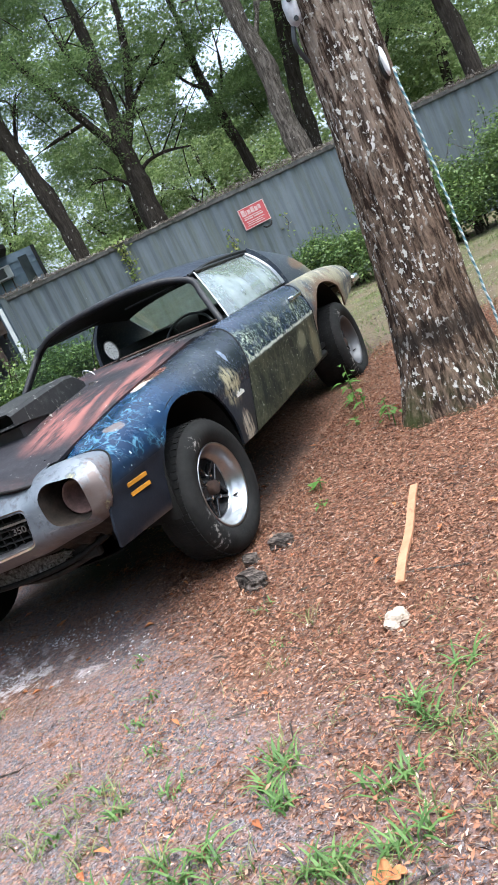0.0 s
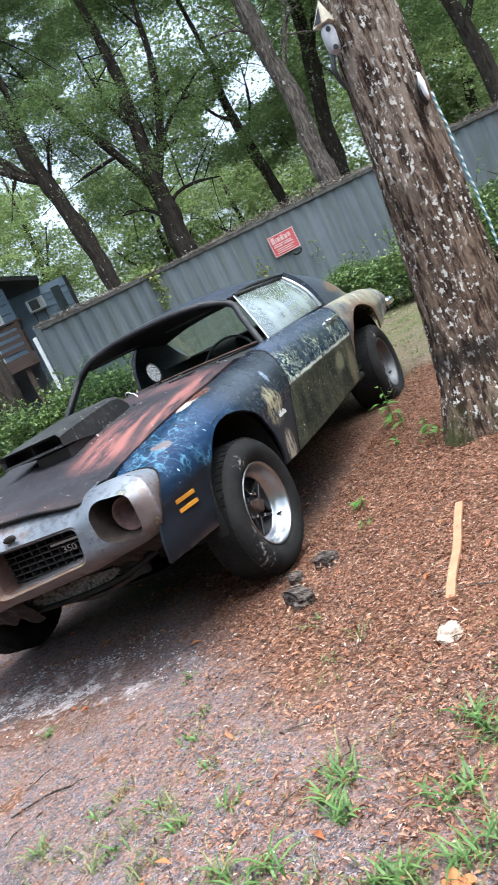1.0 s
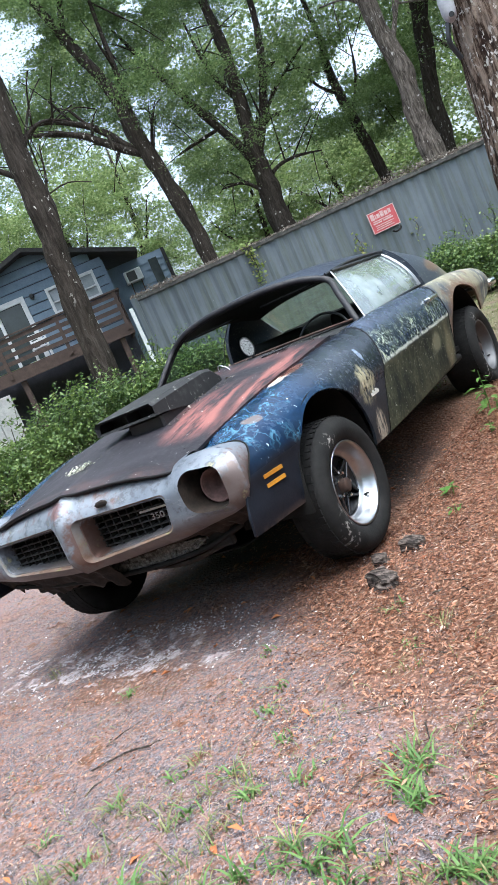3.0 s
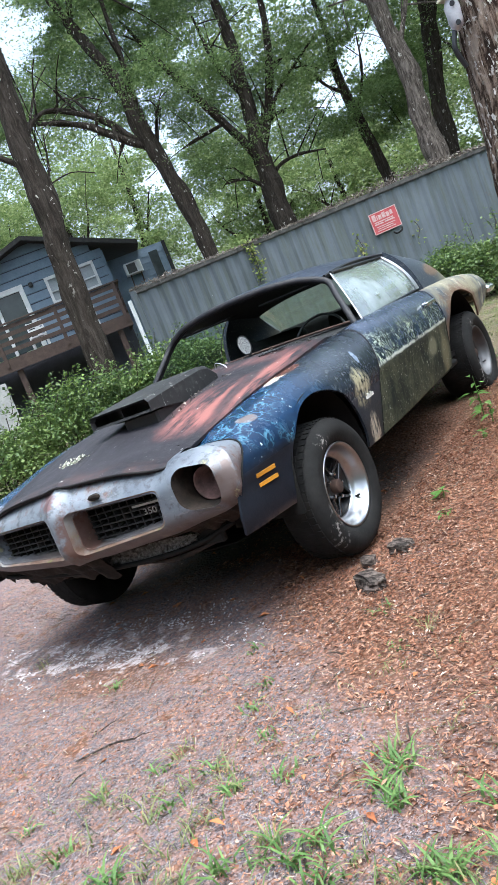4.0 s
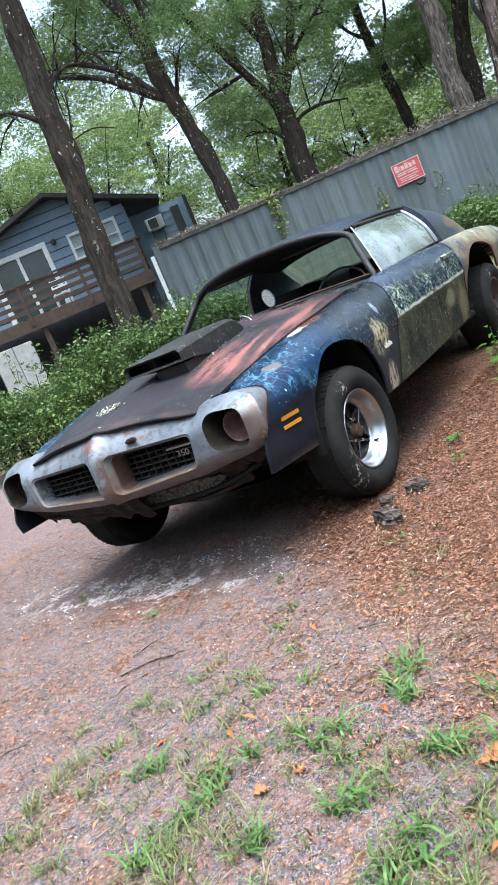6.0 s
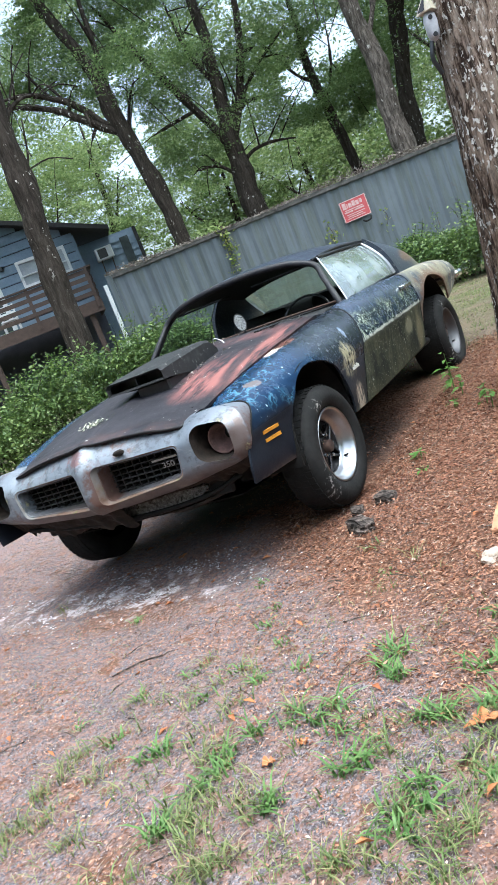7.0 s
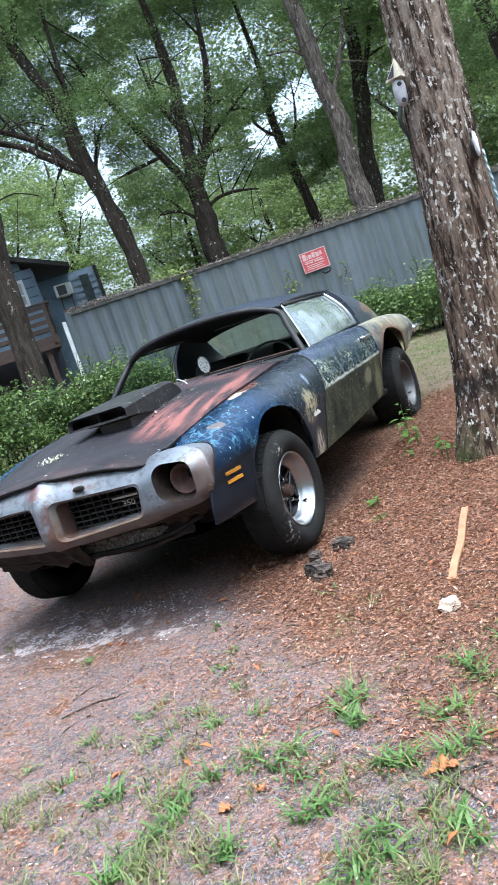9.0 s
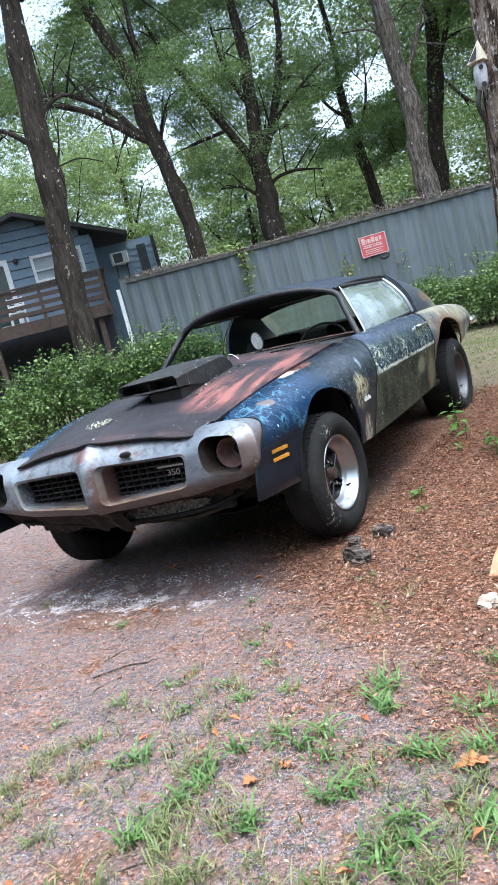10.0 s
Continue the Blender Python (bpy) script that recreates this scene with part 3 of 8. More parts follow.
        col = g.mix(g.math("MULTIPLY", g.blob((0.06, -0.85, 0.60), (0.05, 0.2, 0.10), 1.3, 18.0, 0.2), 0.85), col, (0.115, 0.058, 0.042))
        col = g.mix(g.math("MULTIPLY", g.blob((-0.04, -0.85, 0.77), (0.06, 0.2, 0.035), 1.5, 22.0, 0.15), 0.8), col, (0.155, 0.075, 0.075))
        col = g.mix(g.math("MULTIPLY", g.blob((0.80, -0.76, 0.62), (0.05, 0.2, 0.10), 1.4, 14.0, 0.2), 0.8), col, (0.10, 0.062, 0.048))
        col = g.mix(g.math("MULTIPLY", g.step(n2, 0.60, 0.68), g.step(n1, 0.5, 0.6)), col, (0.26, 0.25, 0.14))
        rough = g.step(n2, -0.8, 1.6)
    h = g.math("ADD", g.math("MULTIPLY", n3, 0.5), n2)
    if zone == "nose":
        metal = 0.40
    extra = None
    if zone in ("fender", "door"):
        extra = {"Specular_IOR_Level": g.math("ADD", 0.10, g.math("MULTIPLY", g.step(z, 0.66, 0.86), 0.5))}
    return g.done(col, rough, metal, h, 0.12, 0.01, extra=extra, spec={"fender": 0.42, "roof": 0.4, "nose": 0.5, "door": 0.32}.get(zone, 0.25))


def m_plain(name, a, b, rough=0.6, metal=0.0, scale=12.0, bump=0.2, spec=0.5, dist=0.005):
    g = G(name)
    n = g.noise(scale, 6.0, 0.65)
    f = g.noise(scale * 7, 3.0, 0.7)
    col = g.mix(g.step(n, 0.3, 0.7), a, b)
    col = g.mix(g.math("MULTIPLY", g.step(f, 0.45, 0.75), 0.3), col, tuple(0.55 * c for c in a))
    return g.done(col, rough, metal, g.math("ADD", n, g.math("MULTIPLY", f, 0.4)), bump, dist, spec=spec)


def m_tyre():
    g = G("tyre_rubber")
    n, f = g.noise(9.0, 6.0, 0.7), g.noise(60.0, 4.0, 0.7)
    col = g.mix(g.step(n, 0.3, 0.7), (0.008, 0.008, 0.008), (0.020, 0.0195, 0.019))
    scuff = g.math("MULTIPLY", g.step(g.noise(34.0, 6.0, 0.75), 0.55, 0.62), g.blob((0.08, -0.23, -0.13), (0.05, 0.05, 0.12), 0.3, 14.0, 0.3))
    scuff = g.math("MAXIMUM", scuff, g.math("MULTIPLY", g.step(g.noise(34.0, 6.0, 0.75), 0.55, 0.62), g.blob((0.08, -0.11, 0.25), (0.05, 0.05, 0.035), 0.5, 14.0, 0.25)))
    col = g.mix(g.math("MULTIPLY", scuff, 0.8), col, (0.30, 0.285, 0.27))
    return g.done(col, 0.8, 0.0, f, 0.35, 0.005, spec=0.16)


def m_metal(name, col, rough, dirt=0.2):
    g = G(name)
    n = g.noise(20.0, 6.0, 0.7)
    d = g.math("MULTIPLY", g.step(n, 0.5, 0.75), dirt)
    return g.done(g.mix(d, col, (0.12, 0.09, 0.07)), g.math("ADD", rough, g.math("MULTIPLY", n, 0.15)), 1.0, n, 0.05, 0.004)


def m_glass(name, dust, film=(0.42, 0.47, 0.45, 1.0), through_film=0.25):
    """A thin old pane: clear, glossy at grazing angles, its film holding dust and painted-in reflection."""
    g = G(name)
    n = g.noise(3.0, 6.0, 0.7)
    clear = g.n("ShaderNodeBsdfTransparent", Color=(0.72, 0.82, 0.78, 1.0))
    dirty = g.n("ShaderNodeMixShader", i0=through_film, i1=g.n("ShaderNodeBsdfDiffuse", Color=film), i2=g.n("ShaderNodeBsdfTranslucent", Color=film))
    body = g.n("ShaderNodeMixShader", i0=g.math("MULTIPLY", g.step(n, 0.2, 0.8), dust), i1=clear, i2=dirty)
    sheen = g.math("ADD", 0.05, g.math("MULTIPLY", g.math("POWER", g.n("ShaderNodeLayerWeight", 1, Blend=0.5), 4.0), 0.9))
    gloss = g.n("ShaderNodeBsdfGlossy", Color=(1.0, 1.0, 1.0, 1.0), Roughness=0.04)
    out = g.t.nodes.new("ShaderNodeOutputMaterial")
    g.t.links.new(g.n("ShaderNodeMixShader", i0=sheen, i1=body, i2=gloss), out.inputs[0])
    return g.m


def m_container():
    g = G("grey_container_paint")
    n1, n2 = g.noise(0.7, 6.0, 0.65), g.noise(8.0, 6.0, 0.7)
    run = g.noise(1.4, 6.0, 0.7, g.map((6, 6, 0.5)))
    col = g.mix(g.step(n1, 0.3, 0.7), (0.074, 0.090, 0.108), (0.118, 0.138, 0.156))
    col = g.mix(g.math("MULTIPLY", g.step(run, 0.46, 0.66), 0.7), col, (0.062, 0.074, 0.056))
    fold = g.noise(1.0, 4.0, 0.6, g.map((7.2, 7.2, 0.25)))
    col = g.mix(g.math("MULTIPLY", g.step(fold, 0.52, 0.66), 0.5), col, (0.055, 0.066, 0.078))
    col = g.mix(g.step(g.noise(3.2, 4.0, 0.7, g.map((9, 9, 2.2))), 0.735, 0.76), col, (0.50, 0.52, 0.52))
    col = g.mix(g.math("MULTIPLY", g.step(n2, 0.62, 0.72), 0.5), col, (0.11, 0.075, 0.055))
    return g.done(col, 0.6, 0.0, n2, 0.15, 0.01)


GROUND, CHIPS = m_ground(), m_chips()
LEAF_OAK = m_leaf("oak_leaf", (0.062, 0.108, 0.037), (0.120, 0.188, 0.064), (0.195, 0.265, 0.100), 0.60)
# paler than the oak leaf: distance haze put into the colour
LEAF_FAR = m_leaf("far_leaf_hazed", (0.094, 0.146, 0.049), (0.158, 0.230, 0.080), (0.275, 0.335, 0.138), 0.60)
LEAF_HEDGE = m_leaf("hedge_leaf", (0.018, 0.045, 0.014), (0.050, 0.098, 0.027), (0.16, 0.22, 0.060), 0.32, 0.45)
OLDLEAF = m_leaf("old_brown_leaves", (0.045, 0.032, 0.026), (0.14, 0.11, 0.092), (0.32, 0.29, 0.26), 0.1, 0.9)
LEAF_VINE = m_leaf("vine_leaf", (0.10, 0.16, 0.04), (0.16, 0.24, 0.06), (0.30, 0.30, 0.10), 0.35)
GRASS = m_leaf("grass_blade", (0.050, 0.092, 0.024), (0.100, 0.155, 0.040), (0.25, 0.24, 0.11), 0.3)
STRAW = m_leaf("dry_straw", (0.06, 0.04, 0.03), (0.17, 0.115, 0.085), (0.34, 0.28, 0.22), 0.1, 0.8)
FALLEN = m_leaf("fallen_leaf", (0.20, 0.06, 0.022), (0.36, 0.115, 0.04), (0.44, 0.19, 0.08), 0.1, 0.8)
CRUST = m_leaf("ashy_crust", (0.26, 0.245, 0.255), (0.42, 0.40, 0.415), (0.60, 0.575, 0.59), 0.0, 0.95)
DEBRIS = m_leaf("sand_debris", (0.025, 0.016, 0.016), (0.12, 0.075, 0.070), (0.28, 0.235, 0.235), 0.0, 0.9)
SEEDLING = m_leaf("seedling_leaf", (0.070, 0.170, 0.030), (0.120, 0.260, 0.050), (0.200, 0.340, 0.090), 0.45, 0.5)
WEED = m_leaf("weed_leaf", (0.050, 0.110, 0.028), (0.085, 0.170, 0.042), (0.16, 0.255, 0.080), 0.35, 0.5)
BARK_NEAR = m_bark("lichened_bark", (0.038, 0.022, 0.015), (0.29, 0.205, 0.15), 1.0)
BARK = m_bark("grey_brown_bark", (0.019, 0.016, 0.013), (0.082, 0.069, 0.057), 0.0, 0.8)
BARK_PALE = m_bark("pale_bark", (0.058, 0.049, 0.042), (0.255, 0.220, 0.190), 0.0, 0.8)
SAIL = m_paint("roof_pillar_paint", "sail")
BADGE = m_metal("tarnished_badge", (0.34, 0.34, 0.335), 0.4, 0.4)
FENDER, DOOR, QUARTER = m_paint("fender_paint", "fender"), m_paint("door_paint", "door"), m_paint("quarter_paint", "quarter")
NOSE_STAINED = m_paint("stained_nose", "stained")
HOOD, ROOFP, NOSE = m_paint("hood_primer", "hood"), m_paint("roof_primer", "roof"), m_paint("bare_nose", "nose")
BLACK = m_plain("black_steel", (0.006, 0.006, 0.006), (0.016, 0.015, 0.014), 0.75, spec=0.15)
TRIM = m_plain("black_trim", (0.008, 0.008, 0.009), (0.022, 0.022, 0.024), 0.35)
VINYL = m_plain("black_vinyl", (0.007, 0.0065, 0.007), (0.018, 0.017, 0.018), 0.65, spec=0.2)
MAROON = m_plain("faded_maroon_vinyl", (0.035, 0.012, 0.012), (0.06, 0.022, 0.02), 0.6)
RUST = m_plain("rusty_steel", (0.018, 0.011, 0.009), (0.065, 0.034, 0.023), 0.9, 0.0, 16.0, 0.5)
VALANCE = m_plain("torn_black_valance", (0.006, 0.0055, 0.005), (0.035, 0.024, 0.018), 0.85, 0.0, 18.0, 0.5, spec=0.2)
PINKRUST = m_plain("rust_primer", (0.030, 0.014, 0.012), (0.185, 0.098, 0.084), 0.75, 0.0, 14.0, 0.4)
SCOOPM = m_paint("worn_black_scoop", "scoop")
TYRE = m_tyre()
DULLRIM = m_metal("dull_grey_rim", (0.12, 0.12, 0.125), 0.5, 0.5)
CHROME = m_metal("polished_rim", (0.38, 0.39, 0.405), 0.24, 0.3)
BRIGHT = m_metal("bright_trim", (0.70, 0.71, 0.72), 0.18, 0.25)
AMBER = m_plain("amber_lens", (0.34, 0.145, 0.012), (0.60, 0.28, 0.03), 0.35, 0.0, 40.0, 0.2)
PAPER = m_plain("white_letters", (0.55, 0.54, 0.50), (0.70, 0.69, 0.66), 0.5)
# driver's pane: the pale film stands for sky reflection as well as dust
GLASS, GLASS_CLEAR = m_glass("dusty_glare_glass", 0.80, (0.60, 0.69, 0.68, 1.0)), m_glass("door_glass", 0.10)
# rear pane: blurred green reflection painted as a film colour
GLASS_REAR = m_glass("reflection_film_glass", 0.95, (0.080, 0.096, 0.058, 1.0), 0.8)
PILLAR = m_plain("rusty_black_pillar", (0.006, 0.008, 0.013), (0.026, 0.022, 0.022), 0.5, 0.0, 26.0, 0.5, spec=0.35)
GRILLEBAR = m_plain("dusty_grille_plastic", (0.008, 0.008, 0.008), (0.034, 0.032, 0.030), 0.6, scale=20.0, spec=0.35)
CONTAINER = m_container()
RAILTOP = m_plain("weathered_top_rail", (0.050, 0.050, 0.048), (0.15, 0.145, 0.135), 0.9, 0.0, 9.0, 0.5)
SIGNRED = m_plain("faded_red_sign", (0.36, 0.045, 0.055), (0.47, 0.085, 0.095), 0.55, 0.0, 5.0, 0.05)
SIGNPINK = m_plain("faded_sign_lettering", (0.40, 0.20, 0.20), (0.60, 0.46, 0.45), 0.6, 0.0, 30.0, 0.05)
SIDING = m_plain("blue_grey_siding", (0.13, 0.185, 0.255), (0.18, 0.24, 0.315), 0.7, 0.0, 4.0, 0.15)
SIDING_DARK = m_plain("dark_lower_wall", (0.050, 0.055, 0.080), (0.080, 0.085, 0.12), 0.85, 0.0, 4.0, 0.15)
WHITE = m_plain("white_trim_paint", (0.58, 0.60, 0.62), (0.74, 0.75, 0.76), 0.6, 0.0, 6.0, 0.1)
DECKWOOD = m_plain("brown_deck_wood", (0.042, 0.027, 0.022), (0.085, 0.056, 0.045), 0.85, 0.0, 8.0, 0.4)
SHINGLE = m_plain("dark_shingles", (0.022, 0.022, 0.024), (0.05, 0.048, 0.05), 0.95, 0.0, 9.0, 0.5)
WINDOW = m_plain("dark_window_glass", (0.035, 0.045, 0.05), (0.06, 0.075, 0.08), 0.08, 0.0, 1.0, 0.0)
CURTAIN = m_plain("pale_blinds", (0.30, 0.33, 0.36), (0.40, 0.43, 0.46), 0.7, 0.0, 3.0, 0.1)
LATH = m_plain("raw_pine_lath", (0.30, 0.135, 0.068), (0.44, 0.22, 0.125), 0.75, 0.0, 9.0, 0.3)
STONE = m_plain("pale_rock", (0.19, 0.145, 0.11), (0.46, 0.38, 0.31), 0.9, 0.0, 14.0, 0.6)
OLDWHITE = m_plain("weathered_white_board", (0.26, 0.26, 0.26), (0.40, 0.40, 0.39), 0.8, 0.0, 6.0, 0.2)
CHARRED = m_charred()
LAMPGREY = m_plain("silver_plastic", (0.30, 0.31, 0.335), (0.46, 0.47, 0.50), 0.3, 0.0, 14.0, 0.1)
COVER = m_plain("yellowed_cover", (0.46, 0.41, 0.30), (0.66, 0.62, 0.50), 0.6, 0.0, 12.0, 0.1)
SILVER = m_metal("dull_aluminium", (0.62, 0.63, 0.66), 0.35, 0.2)


def m_rope():
    g = G("teal_white_rope")
    ang = g.math("ADD", g.math("MULTIPLY", g.xyz("Z"), 150.0), g.math("MULTIPLY", g.xyz("X"), 260.0))
    lay = g.step(g.math("ADD", g.math("SINE", ang), g.math("MULTIPLY", g.noise(30.0), 0.8)), 0.1, 0.7)
    col = g.mix(lay, (0.09, 0.19, 0.23), (0.42, 0.47, 0.47))
    return g.done(col, 0.85, 0.0, g.math("SINE", ang), 0.5, 0.004)


ROPE = m_rope()


# ---- ground ----
def ground_z(x, y):
    near = math.exp(-((x - 1.5) ** 2 + (y - 0.5) ** 2) / 40)
    z = 0.035 * near * noise.noise(Vector((x * 0.9, y * 0.9, 0.3))) + 0.014 * near * noise.noise(Vector((x * 4, y * 4, 1.7)))
    z += 0.09 * math.exp(-((x - 1.75) ** 2 + (y - 1.15) ** 2) / 0.45)
    z += 0.05 * math.exp(-((x - 1.30) ** 2 / 0.10 + (y + 0.1) ** 2 / 0.6))
    k = min(max((y - 1.2) / 1.5, 0.0), 1.0)
    return z - 0.012 + 0.075 * k * k * (3 - 2 * k)


def build_ground():
    def lines(lo, hi, step, far):
        mid = list(np.arange(lo, hi + step / 2, step))
        out, s = [], step
        a, b = mid[0], mid[-1]
        left, right = [], []
        while b < far:
            s *= 1.22
            a, b = a - s, b + s
            left.append(a)
            right.append(b)
        return left[::-1] + mid + right
    xs, ys = lines(-3.0, 4.0, 0.045, 420), lines(-3.2, 4.5, 0.045, 420)
    nx, ny = len(xs), len(ys)
    verts = [(x, y, ground_z(x, y)) for x in xs for y in ys]
    faces = [(i * ny + j, (i + 1) * ny + j, (i + 1) * ny + j + 1, i * ny + j + 1) for i in range(nx - 1) for j in range(ny - 1)]
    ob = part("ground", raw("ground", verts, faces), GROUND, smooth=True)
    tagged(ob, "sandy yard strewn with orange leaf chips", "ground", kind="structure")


build_ground()


# ---- grey shipping container ----
CU = Vector((math.cos(radians(28)), math.sin(radians(28)), 0))
CV = Vector((-CU.y, CU.x, 0))
CO = Vector((-7.31, 9.87, 0.04))


def cpt(u, v, z):
    return CO + CU * u + CV * v + Vector((0, 0, z))


def turned(lo, hi, bevel=0.0):
    """A box in the container's own directions."""
    bm = box(lo, hi, bevel)
    bm.transform(Matrix.Translation(CO) @ Matrix.Rotation(radians(28), 4, "Z"))
    return bm


def build_container():
    t = thing("shipping_container", CO + CU * 6, "long grey corrugated steel shipping container with leaf litter on top", "container")
    bm = bmesh.new()
    prof, u = [], 0.10
    while u < 12.05:
        prof += [(u, 0.0), (u + 0.070, 0.0), (u + 0.138, 0.024), (u + 0.208, 0.024)]
        u += 0.276
    prof.append((min(u, 12.09), 0.0))
    cols = []
    for u, v in prof:
        v += 0.012 * noise.noise(Vector((u * 0.7, 0, 5)))
        cols.append([bm.verts.new(cpt(u, v + 0.03, z)) for z in (0.14, 0.8, 1.6, 2.50)])
    for a, b in zip(cols, cols[1:]):
        for k in range(3):
            bm.faces.new((a[k], b[k], b[k + 1], a[k + 1]))
    part("side_wall", bm, CONTAINER, t, "corrugated grey painted steel", solid=0.004)
    part("roof", turned((0.05, 0.03, 2.545), (12.14, 2.41, 2.575)), RAILTOP, t, "roof under old leaf litter")
    part("back_wall", turned((0.05, 2.38, 0.14), (12.14, 2.42, 2.54)), CONTAINER, t)
    part("end_wall", turned((0.03, 0.05, 0.14), (0.07, 2.38, 2.54)), CONTAINER, t)
    part("end_wall", turned((12.12, 0.05, 0.14), (12.16, 2.38, 2.54)), CONTAINER, t)
    part("top_rail", turned((0.1, 0.0, 2.50), (12.09, 0.07, 2.585), 0.008), RAILTOP, t, "weathered top rail")
    part("bottom_rail", turned((0.1, 0.0, 0.02), (12.09, 0.07, 0.16), 0.008), CONTAINER, t)
    part("corner_post", turned((-0.02, -0.02, 0.0), (0.11, 0.12, 2.59), 0.01), CONTAINER, t)
    part("corner_post", turned((12.08, -0.02, 0.0), (12.21, 0.12, 2.59), 0.01), CONTAINER, t)
    part("corner_strip", turned((-0.12, -0.05, 0.0), (-0.04, -0.02, 2.42), 0.006), WHITE, t, "white painted corner board")
    rng = np.random.default_rng(5)
    n = 7500
    u, v = rng.uniform(0, 12.1, n), np.abs(rng.normal(0, 0.12, n)) - 0.03
    heap = 0.5 + 0.5 * np.sin(u * 1.3 + 1) + 1.2 * np.exp(-((u - 6.2) / 1.4) ** 2)
    at = np.array([tuple(cpt(a, b, 2.585 + abs(c) * h)) for a, b, c, h in zip(u, v, rng.normal(0, 0.036, n), heap)])
    lit = part("leaf_litter", leaves("leaf_litter", at, (0.025, 0.075), rng, 0.6, 0.4), OLDLEAF)
    tagged(lit, "dry leaf litter lying along the container roof edge", "leaf litter", kind="stuff")


def build_sign():
    t = thing("wall_sign", cpt(5.24, -0.02, 1.95), "small faded red sign with white lettering on container wall", "sign")
    tilt = Matrix.Translation(cpt(5.24, 0.0, 1.985)) @ Matrix.Rotation(radians(28), 4, "Z") @ Matrix.Rotation(radians(-1.5), 4, "Y") @ Matrix.Diagonal((0.93, 1, 0.93, 1))

    def plate(lo, hi, bev=0.0):
        bm = box(lo, hi, bev)
        bm.transform(tilt)
        return bm
    part("panel", plate((-0.30, -0.012, -0.225), (0.30, 0.0, 0.225), 0.002), SIGNRED, t)
    for lo, hi in (((-0.30, -0.225), (-0.283, 0.225)), ((0.283, -0.225), (0.30, 0.225)), ((-0.283, 0.208), (0.283, 0.225)), ((-0.283, -0.225), (0.283, -0.208))):
        part("border", plate((lo[0], -0.0165, lo[1]), (hi[0], -0.0125, hi[1])), SIGNPINK, t, "faded white border")
    bars = [(-0.23, 0.055, 0.055, 0.185), (-0.155, 0.055, -0.13, 0.15), (-0.115, 0.055, -0.045, 0.15), (-0.03, 0.055, 0.045, 0.175), (0.06, 0.055, 0.125, 0.15), (0.14, 0.07, 0.20, 0.16)]
    bars[0] = (-0.25, 0.05, -0.17, 0.185)
    for x0, z0, x1, z1 in bars:
        part("letter_bar", plate((x0, -0.0165, z0), (x1, -0.0125, z1)), SIGNPINK, t)
    for z, x0, x1, h in ((0.015, -0.23, 0.18, 0.022), (-0.025, -0.24, -0.05, 0.03), (-0.025, -0.02, 0.20, 0.03), (-0.085, -0.22, 0.20, 0.018), (-0.125, -0.20, 0.14, 0.018), (-0.165, -0.22, 0.18, 0.018)):
        part("text_bar", plate((x0, -0.0165, z - h / 2), (x1, -0.0125, z + h / 2)), SIGNPINK, t)
    c = thing("wall_hook", cpt(5.42, -0.05, 1.70), "dark bent steel bracket on the container wall", "bracket")
    part("bracket", tube(smoothpath([cpt(5.32, -0.02, 1.70), cpt(5.37, -0.06, 1.66), cpt(5.47, -0.07, 1.68), cpt(5.50, -0.02, 1.74)]), 0.018), BLACK, c)


build_container()
build_sign()


# ---- trees ----
def limb(bm, pts, radii, seg=9):
    p = smoothpath(pts, 6)
    r = np.interp(np.linspace(0, 1, len(p)), np.linspace(0, 1, len(radii)), radii)
    knob = [1 + 0.13 * noise.noise(Vector((q.x * 2.1, q.y * 2.1, q.z * 2.1))) for q in p]
    add_tube(bm, p, [a * k for a, k in zip(r, knob)], seg, wob=0.35)
    return p, r


# clearings in the canopy: bearing, elevation and half sizes in degrees
CLEARINGS = ((37.9, 22.6, 1.9, 2.0), (35.6, 22.6, 0.8, 0.7), (18.7, 12.0, 1.3, 1.3), (16.0, 13.2, 1.7, 1.2), (14.7, 13.7, 0.8, 0.9),
             (31.7, 11.4, 1.6, 1.0), (30.3, 13.2, 0.5, 0.9), (28.5, 22.0, 0.7, 0.6), (27.1, 18.0, 0.5, 0.4), (31.0, 16.5, 0.4, 0.4), (23.0, 16.0, 0.4, 0.3), (-10.0, 21.0, 7.0, 8.0), (-6.5, 15.0, 4.0, 3.5))


def canopy(at, rng):
    """Thin the leaves where the canopy is open."""
    d = at - np.array([2.47, -3.4, 1.15])
    az, el = np.degrees(np.arctan2(-d[:, 0], d[:, 1])), np.degrees(np.arctan2(d[:, 2], np.hypot(d[:, 0], d[:, 1])))
    az = az + 0.35 * np.sin(el * 9.1) + 0.2 * np.sin(el * 23 + az * 11)
    el = el + 0.30 * np.sin(az * 8.3) + 0.2 * np.cos(az * 21 - el * 9)
    keep = np.ones(len(at))
    for a, e, ra, re in CLEARINGS:
        r = np.hypot((az - a) / ra, (el - e) / re) / 1.2
        keep = np.minimum(keep, np.clip((r - 0.80) / 0.35, 0.035, 1))
    return at[rng.random(len(at)) < keep]


